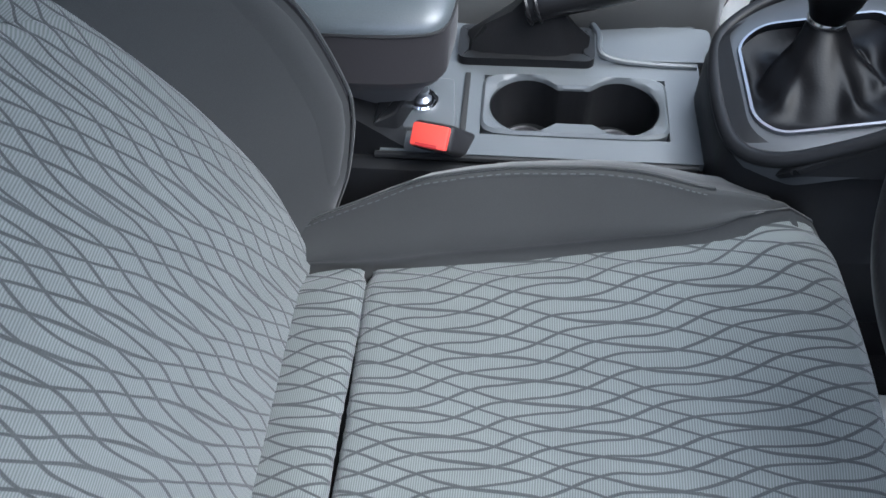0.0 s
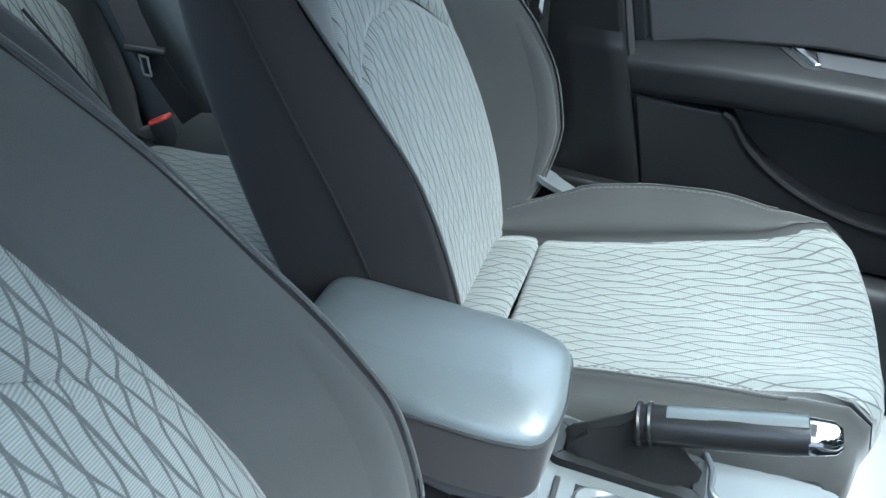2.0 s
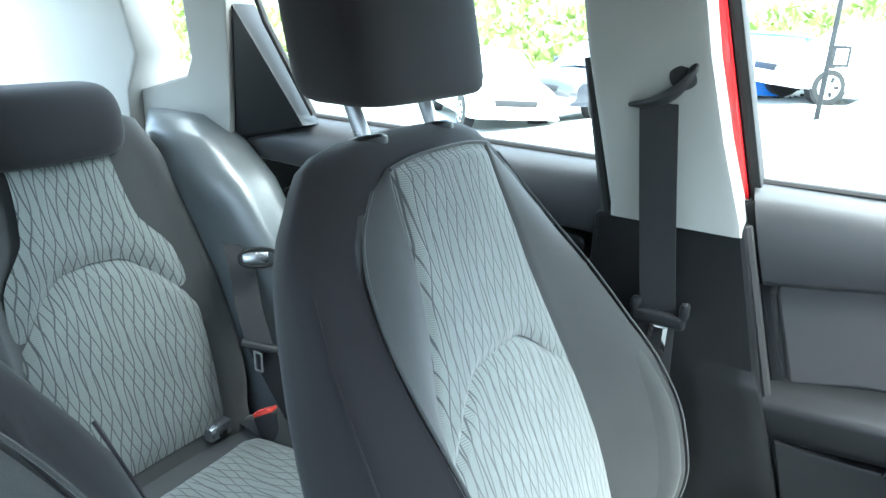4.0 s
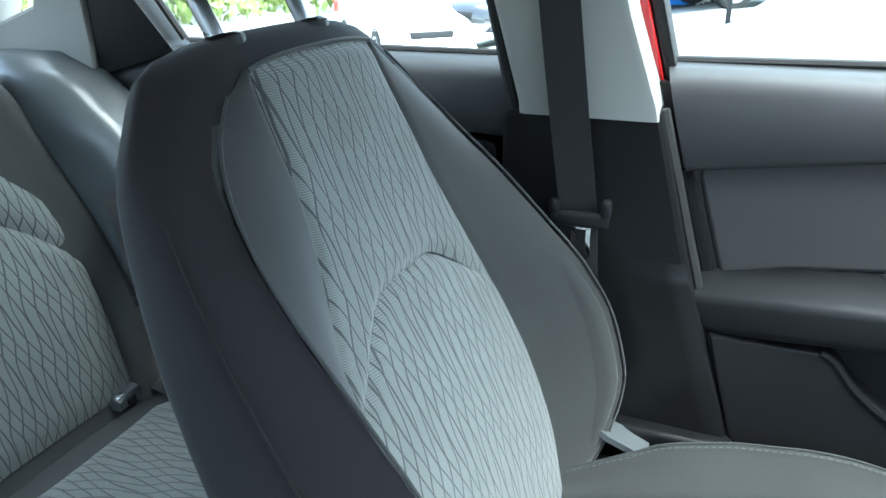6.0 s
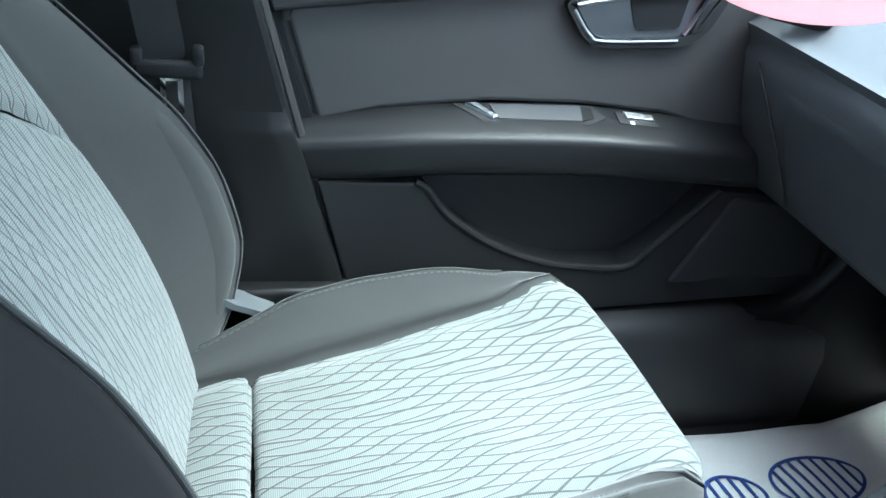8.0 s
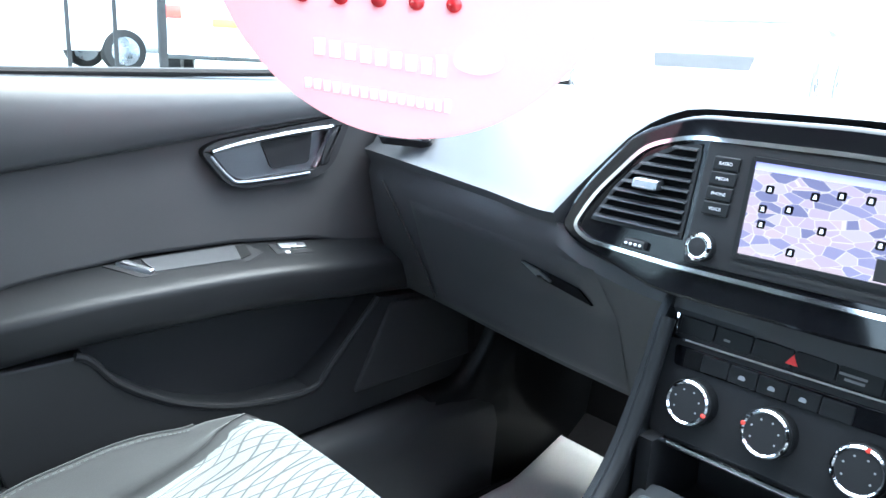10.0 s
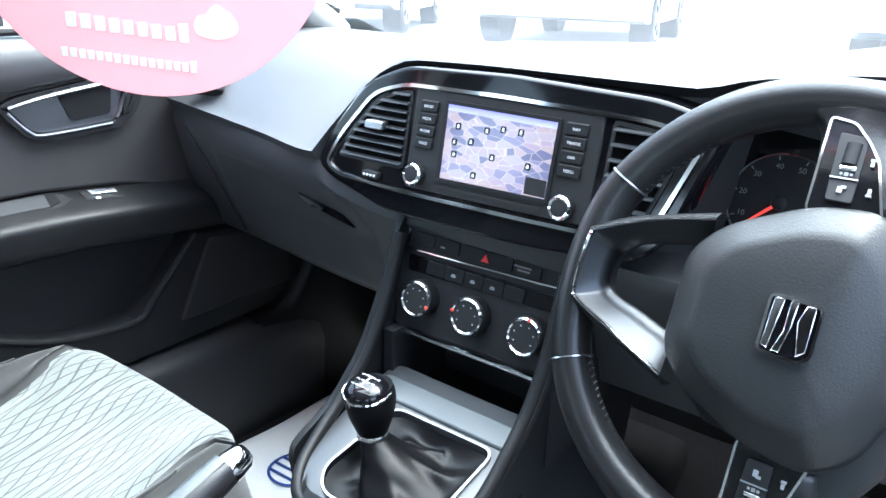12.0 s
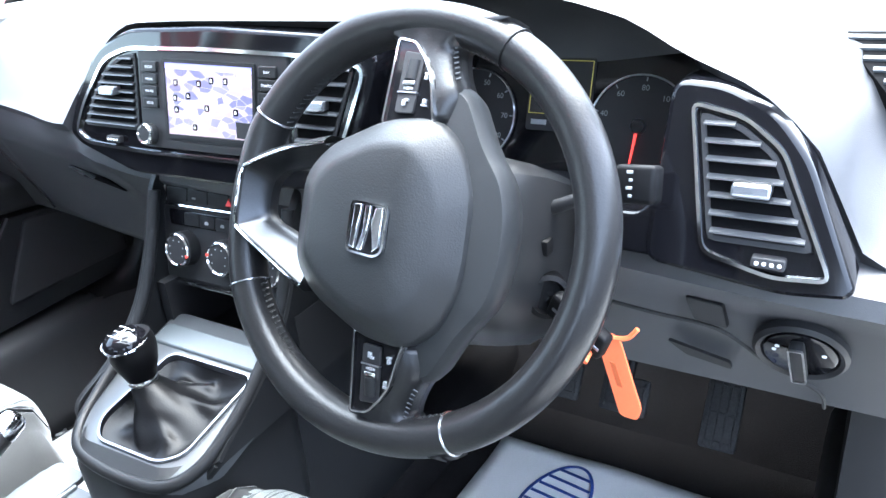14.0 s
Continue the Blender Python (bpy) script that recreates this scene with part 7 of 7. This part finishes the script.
# ---- loose things ----
def mat_sheet(lbl, x0, x1, y0, y1, foot, wave):
    def place(u, v):
        x, y = x0 + (x1 - x0) * u, y0 + (y1 - y0) * v
        return Vector((x, y, 0.346 + 0.32 * max(0, x - 0.98) + 0.006 * noise.noise(Vector((x * 7, y * 7, wave)))))

    mt = whole("paper_mat", sheet(place, 24, 20), PAPER, lbl, "floor mat", "paper floor mats")
    sol = mt.modifiers.new("thick", "SOLIDIFY")
    sol.thickness = 0.0012
    for fx, fy, ang in foot:
        for toe, hx0, hy0, off in ((True, 0.085, 0.05, 0.075), (False, 0.05, 0.042, -0.085)):
            def f(a, s):
                px, py = hx0 * s * math.cos(a), hy0 * s * math.sin(a) * (1 - 0.12 * math.cos(a))
                c, q = math.cos(ang), math.sin(ang)
                X, Y = fx + (px + off) * c - py * q, fy + (px + off) * q + py * c
                return Vector((X, Y, 0.3495 + 0.32 * max(0, X - 0.98) + 0.006 * noise.noise(Vector((X * 7, Y * 7, wave)))))

            part("foot_outline", tube([f(a, 1.0) for a in angles[::2]], 0.003, 5, True, flat=0.3), INK, mt, "blue printed outline")
            n = 8 if toe else 5
            for k in range(1, n):
                cx = -1 + 2 * k / n
                reach = math.sqrt(1 - cx * cx) * 0.92
                pts = []
                for j in range(7):
                    q = -reach + 2 * reach * j / 6
                    pts.append(f(math.atan2(q, cx), math.hypot(q, cx)))
                part("foot_bar", tube(pts, 0.0032, 5, flat=0.3), INK, mt)
    return mt


mat_sheet("white paper mat with blue foot prints on the passenger floor", 0.515, 1.13, 0.20, 0.625, ((0.80, 0.33, 0.15), (0.80, 0.49, 0.1)), 1.3)
mat_sheet("white paper mat with blue foot prints on the driver's floor", 0.46, 0.985, -0.60, -0.15, ((0.80, -0.285, -0.15), (0.78, -0.44, -0.05)), 5.1)
PEDAL = surface("worn_pedal_rubber", (0.045, 0.044, 0.043), 0.65, grain=250, bump=0.3, wear=0.5, spec=0.3)
for y, z, w, lbl in ((-0.253, 0.49, 0.038, "clutch pedal with ribbed pad"), (-0.365, 0.49, 0.038, "brake pedal with ribbed pad"), (-0.515, 0.50, 0.027, "long grey accelerator pedal")):
    pd = thing("pedal", lbl, "pedal", "pedals", at=(1.0, y, z))
    tall = 0.055 if w < 0.03 else 0.03
    pm = facing((1.0, y, z), (-0.8, 0, 0.6))
    part("pad", moved(rbox(-w, w, -tall, tall, -0.006, 0.006, 0.005, 2), pm), PEDAL, pd, "worn grey rubber pad")
    for k in range(4):
        u = -w + 0.008 + k * (2 * w - 0.016) / 3
        part("rib", moved(rbox(u - 0.0016, u + 0.0016, -tall + 0.006, tall - 0.006, 0.005, 0.008, 0.001, 1), pm), PEDAL, pd)
    for k in range(3):
        v = -tall + 0.012 + k * (2 * tall - 0.024) / 2
        part("rib", moved(rbox(-w + 0.005, w - 0.005, v - 0.0016, v + 0.0016, 0.005, 0.0078, 0.001, 1), pm), PEDAL, pd)
    part("lever", tube([(1.005, y, z), (1.10, y, z + 0.12), (1.15, y, z + 0.3)], 0.008, 8), MATT, pd)

# round dealer card that hangs from the mirror
DN = Vector((-1, -1.223, 0)).normalized()
DM = facing((0.406, 0.299, 1.282), DN)
card = thing("dealer_card", "round pink red card with white emblem hanging from the mirror", "sign", at=(0.406, 0.299, 1.282))
part("disc", moved(prism([(0.187 * math.cos(a), min(0.06, 0.198 * math.sin(a))) for a in angles], 0.0, -0.0012, lambda u, v, w: Vector((u, v, w))), DM), PINK, card)
emb = [(0.0, 0.020), (0.014, 0.012), (0.024, 0.004), (0.030, -0.010), (0.024, -0.022), (0.0, -0.028), (-0.024, -0.022), (-0.030, -0.010), (-0.024, 0.004), (-0.014, 0.006)]
part("emblem", moved(prism([(p.x + 0.057, p.y - 0.117) for p in smooth_line([(x * 0.75, y * 0.75, 0) for x, y in emb], 3, True)], 0.0012, 0.0002, lambda u, v, w: Vector((u, v, w))), DM), WHITE, card, "plain white emblem")
for x0, x1, y, h in ((-0.090, 0.032, -0.127, 0.017), (-0.098, 0.036, -0.160, 0.011)):
    n = 9 if h > 0.015 else 16
    for k in range(n):
        a = x0 + (x1 - x0) * k / n
        lean = -0.13 * (a - (x0 + x1) / 2)
        part("print_bar", moved(rbox(a, a + (x1 - x0) / n * 0.72, y + lean - h / 2, y + lean + h / 2 * (1.25 if k == n - 1 else 0.7), 0.0004, 0.0014, 0.002, 1), DM), WHITE, card)
part("hanger", tube([(0.37, 0.13, 1.39), (0.39, 0.22, 1.37), (0.406, 0.299, 1.340)], 0.004, 6), SATIN, card)
for k in range(5):
    part("rivet", turned([(0.0070, -0.002), (0.0070, 0.002), (0.005, 0.0035), (0.001, 0.004)], DM @ Matrix.Translation((-0.10 + 0.033 * k, -0.077 - 0.0005 * k, 0)), 16), PAINT, card)
mir = thing("rear_view_mirror", "black interior mirror at the top of the windscreen", "mirror", at=(0.38, 0.02, 1.39))
part("mirror_case", rbox(0.36, 0.40, -0.10, 0.14, 1.355, 1.425, 0.018, 3), MATT, mir)
part("mirror_glass", rbox(0.356, 0.361, -0.09, 0.13, 1.362, 1.418, 0.002), CHROME, mir)
part("mirror_stalk", tube([(0.39, 0.02, 1.40), (0.42, 0.02, 1.43)], 0.012, 10), MATT, mir)

# ---- outside ----
def ease(a, b, x):
    t = min(1, max(0, (x - a) / (b - a)))
    return t * t * (3 - 2 * t)


def lot(x, y):
    """Height of the yard: raised ahead of the car, falling away behind it."""
    d = math.hypot(x, y)
    raised = 0.62 * ease(2.2, 6.2, d) * ease(-0.4, 0.8, x) * (1 - ease(13.6, 14.4, y) * (1 - ease(4, 6, x)))
    return raised + max(-1.0, 0.19 * min(0, x + 0.9)) * ease(4, 9, d)


bm = bmesh.new()
rows = []
for r in [0.01, 1.2, 2.2, 2.8, 3.4, 4, 4.6, 5.2, 5.8, 6.4, 7, 8, 9, 10, 11, 12, 12.6, 13.2, 13.8, 14.4, 15, 16, 18, 21, 25, 30, 40, 80, 300, 2500]:
    rows.append([bm.verts.new((r * math.cos(a), r * math.sin(a), lot(r * math.cos(a), r * math.sin(a)))) for a in (2 * math.pi * k / 144 for k in range(144))])
for a, b in zip(rows, rows[1:]):
    for i in range(144):
        bm.faces.new((a[i], a[(i + 1) % 144], b[(i + 1) % 144], b[i]))
bm.faces.new(rows[0])
whole("ground", bm, surface("pale_concrete_yard", (0.27, 0.27, 0.26), 0.85, grain=60, bump=0.4, wear=0.2, blotch=0.6), "pale concrete sales yard", "ground", kind="structure")


def parked_car(lbl, at, heading, paint, length=4.1, wide=1.76, tall=1.5, group="parked cars"):
    """Hatchback with its nose along +x, wheels on the ground."""
    car = thing("parked_car", lbl, "car", group)
    h = length / 2
    prof = [(-h, 0.55), (-h + 0.02, 0.85), (-h + 0.10, 1.0), (-h + 0.35, tall - 0.12), (-h + 0.75, tall - 0.01), (-0.1, tall), (0.45, tall - 0.05), (h - 1.05, 0.98), (h - 0.25, 0.82), (h - 0.03, 0.66), (h, 0.45), (h - 0.08, 0.28), (-h + 0.1, 0.28)]

    def slab(pts, y0, y1, y2, r):
        def half(z):
            return y0 if z < 0.95 else y0 - (z - 0.95) * y2
        bm = bmesh.new()
        lines = []
        for s in (-1, -0.985, -0.9, 0.9, 0.985, 1):
            k = 1 - max(0, abs(s) - 0.9) * 0.55
            lines.append([bm.verts.new((x * k, s * half(z), 0.28 + (z - 0.28) * (1 - max(0, abs(s) - 0.9) * 0.25))) for x, z in pts])
        n = len(pts)
        for a, b in zip(lines, lines[1:]):
            for i in range(n):
                bm.faces.new((a[i], a[(i + 1) % n], b[(i + 1) % n], b[i]))
        bm.faces.new(lines[0][::-1])
        bm.faces.new(lines[-1])
        bmesh.ops.recalc_face_normals(bm, faces=bm.faces)
        return bm

    part("body", slab([(p.x, p.z) for p in smooth_line([(x, 0, z) for x, z in prof], 3, True)], wide / 2, 0, 0.42, 0), paint, car, sharp=0.9)
    for s in (-1, 1):
        side = rounded([(-h + 0.45, 0.99), (h - 1.15, 0.99), (0.42, tall - 0.10), (-0.1, tall - 0.075), (-h + 0.75, tall - 0.085)], 0.05)
        part("side_window", prism(side, wide / 2 + 0.006, wide / 2 - 0.03, lambda u, v, w, s=s: Vector((u, s * (w - (v - 0.95) * 0.42), v))), CAR_GLASS, car, "tinted side glass")
        part("mirror", rbox(0.55, 0.68, s * wide / 2 - 0.02 * s, s * (wide / 2 + 0.17), 0.98, 1.10, 0.03), paint, car)
        part("headlamp", rbox(h - 0.42, h - 0.10, s * (wide / 2 - 0.34), s * (wide / 2 - 0.045), 0.66, 0.79, 0.04), SATIN, car)
        part("tail_lamp", rbox(-h - 0.012, -h + 0.22, s * (wide / 2 - 0.28), s * (wide / 2 - 0.0), 0.80, 0.98, 0.03), RED, car)
        part("fog_lamp", rbox(h - 0.16, h - 0.015, s * (wide / 2 - 0.36), s * (wide / 2 - 0.16), 0.36, 0.46, 0.03), MATT, car)
        for x in (-h + 0.78, h - 0.82):
            wh = part("wheel", turned([(0.31, -0.10), (0.32, -0.08), (0.32, 0.08), (0.31, 0.10), (0.22, 0.105), (0.001, 0.09)], facing((x, s * (wide / 2 - 0.09), 0.32), (0, s, 0)), 28), RUBBER, car, "black tyre")
            part("rim", turned([(0.215, 0.10), (0.215, 0.112), (0.19, 0.105), (0.06, 0.116), (0.001, 0.118)], facing((x, s * (wide / 2 - 0.09), 0.32), (0, s, 0)), 28), SATIN, wh)
            for k in range(5):
                a = 2 * math.pi * k / 5
                part("spoke_gap", moved(rbox(0.09, 0.18, -0.028, 0.028, 0.108, 0.121, 0.008, 1), facing((x, s * (wide / 2 - 0.09), 0.32), (0, s, 0)) @ pose(0, 0, 0, 0, 0, math.degrees(a))), MATT, wh)
            part("wheel_arch", turned([(0.352, -0.2), (0.352, 0.008), (0.325, 0.008), (0.325, -0.2)], facing((x, s * (wide / 2 - 0.005), 0.33), (0, s, 0)), 28), MATT, car)
    part("windscreen", prism([(-0.62, 1.0), (0.62, 1.0), (0.52, tall - 0.10), (-0.52, tall - 0.10)], 0.012, -0.03, lambda u, v, w: Vector((h - 1.05 + (v - 0.98) * -(h - 1.5) / (tall - 1.03) * 1.0 + w + 0.02, u, v + 0.015))), CAR_GLASS, car)
    part("rear_window", prism([(-0.58, 1.03), (0.58, 1.03), (0.50, tall - 0.16), (-0.50, tall - 0.16)], 0.012, -0.03, lambda u, v, w: Vector((-h + 0.10 + (v - 1.0) * 0.66 - w - 0.01, u, v))), CAR_GLASS, car)
    part("grille", rbox(h - 0.10, h + 0.005, -0.45, 0.45, 0.50, 0.66, 0.03), MATT, car)
    part("plate", rbox(h - 0.02, h + 0.014, -0.26, 0.26, 0.42, 0.53, 0.004), WHITE, car)
    part("plate_back", rbox(-h - 0.018, -h + 0.02, -0.26, 0.26, 0.72, 0.83, 0.004), surface("plate_yellow", (0.7, 0.5, 0.05), 0.5, bump=0), car)
    part("bumper_back", rbox(-h - 0.03, -h + 0.1, -wide / 2 + 0.1, wide / 2 - 0.1, 0.30, 0.42, 0.03), MATT, car)
    car.location = (*at, lot(*at))
    car.rotation_euler = (0, 0, radians(heading))
    return car


W_PAINT = surface("white_car_paint", (0.8, 0.8, 0.8), 0.3, grain=200, bump=0, wear=0.03, coat=0.8)
K_PAINT = surface("black_car_paint", (0.02, 0.022, 0.028), 0.25, grain=200, bump=0, wear=0.05, coat=1)
B_PAINT = surface("blue_car_paint", (0.03, 0.16, 0.55), 0.25, grain=200, bump=0, wear=0.05, coat=1)
S_PAINT = surface("silver_car_paint", (0.5, 0.53, 0.55), 0.3, 0.3, grain=200, bump=0, wear=0.05, coat=1)
parked_car("white hatchback parked nose towards the yard lane", (-7.0, 14.7), -47, W_PAINT)
parked_car("black hatchback parked behind a white one", (-4.75, 16.3), -114, K_PAINT)
parked_car("white saloon parked side on behind the gate", (0.35, 16.6), 212, W_PAINT, 4.4)
parked_car("blue hatchback parked behind the white saloon", (-2.5, 17.0), 205, B_PAINT)
parked_car("silver hatchback parked tail towards the windscreen", (8.6, 0.1), 6, S_PAINT)
parked_car("white hatchback parked nose towards the windscreen", (8.4, 3.9), 196, W_PAINT)
parked_car("silver hatchback parked beyond a white one", (7.6, 7.0), 30, S_PAINT)
# a black car; silver paint here stands for the glare that fades it
parked_car("black off-roader, painted pale as in glare, parked tail on beyond the fence", (6.0, 11.4), 62, S_PAINT, 4.4, 1.85, 1.7)

van = thing("van", "white panel van parked side on beyond the fence", "van")
VZ = lot(2.2, 12)
part("body", rbox(0.85, 5.1, 11.6, 13.5, VZ + 0.3, VZ + 2.25, 0.15, 4), W_PAINT, van, "plain white body")
part("side_rail", rbox(2.4, 4.8, 11.585, 11.61, VZ + 1.15, VZ + 1.18, 0.004), S_PAINT, van)
part("door_seam", rbox(2.36, 2.375, 11.592, 11.61, VZ + 0.5, VZ + 2.0, 0.002), S_PAINT, van)
part("wheel_cover", tube([Vector((1.3 + 0.24 * math.cos(a), 11.59, VZ + 0.73 + 0.24 * math.sin(a))) for a in angles[::2]], 0.02, 6, True), S_PAINT, van, "pale round cover")
for x in (1.65, 4.3):
    for y in (11.66, 13.44):
        part("wheel", turned([(0.31, -0.10), (0.32, -0.08), (0.32, 0.08), (0.31, 0.10), (0.22, 0.105), (0.001, 0.09)], facing((x, y, VZ + 0.32), (0, -1, 0)), 24), RUBBER, van, "black tyre")
        part("rim", turned([(0.21, 0.09), (0.21, 0.108), (0.12, 0.112), (0.001, 0.118)], facing((x, y, VZ + 0.32), (0, -1, 0)), 20), SATIN, van)

# steel fence and gate
fence = thing("fence", "row of black steel fence posts", "fence")
for x, y, w in ((2.55, 8.4, 0.02), (3.0, 8.3, 0.02), (3.45, 8.15, 0.04), (1.4, 9.0, 0.03)):
    part("post", rbox(x - w, x + w, y - w, y + w, lot(x, y), lot(x, y) + 2.3, 0.005), MATT, fence)
gate = thing("gate", "black steel gate leaf with a square lock box", "gate")
g0, g1 = Vector((-0.33, 11.9, lot(-0.33, 11.9))), Vector((1.9, 15.8, lot(1.9, 15.8)))
for t in (0.0, 0.4, 0.8):
    q = g0.lerp(g1, t)
    q.z = lot(q.x, q.y)
    part("upright", rbox(q.x - 0.035, q.x + 0.035, q.y - 0.035, q.y + 0.035, q.z, q.z + 2.1, 0.004), MATT, gate)
part("bottom_rail", tube([g0 + Vector((0, 0, 0.05)), g1 + Vector((0, 0, 0.05))], 0.035, 6), MATT, gate)
part("top_rail", tube([g0 + Vector((0, 0, 2.1)), g1 + Vector((0, 0, 2.1))], 0.035, 6), MATT, gate)
part("lock_box", ring([(0.03, 1.10), (0.26, 1.10), (0.26, 0.80), (0.03, 0.80)], 0.04, -0.03, 0.04, lambda u, v, w: g0 + Vector((u, 1.7 * u + w, v))), MATT, gate)

# rough bank of shrubs beyond the yard
LEAF = surface("shrub_leaves", (0.2, 0.26, 0.07), 0.7, grain=30, bump=0, wear=0.35, blotch=0.8)
random.seed(4)
for at, n, spread, tall in (((-11, 25), 2500, 6.5, 5.0), ((-2, 29), 2500, 6.5, 4.5), ((-21, 20), 2500, 6.5, 4.5), ((6, 32), 1500, 5, 3.5)):
    bm = bmesh.new()
    for _ in range(n):
        a, r = random.uniform(0, 2 * math.pi), random.random() ** 0.5
        x, y = at[0] + spread * r * math.cos(a), at[1] + 0.5 * spread * r * math.sin(a)
        top = tall * (0.6 + 0.5 * noise.noise(Vector((x * 0.5, y * 0.5, 0)))) * (1 - 0.6 * r * r)
        p = Vector((x, y, lot(x, y) + random.random() ** 0.6 * max(0.2, top)))
        m4 = pose(*p, random.uniform(0, 180), random.uniform(0, 180), random.uniform(0, 360))
        s = random.uniform(0.12, 0.32)
        vs = [bm.verts.new(m4 @ Vector(q)) for q in ((-s, 0, 0), (0, -0.5 * s, 0.1 * s), (s, 0, 0), (0, 0.5 * s, 0.1 * s))]
        bm.faces.new(vs)
    whole("shrub_bank", bm, LEAF, "yellow green bank of shrubs beyond the yard", "shrubs", kind="stuff")
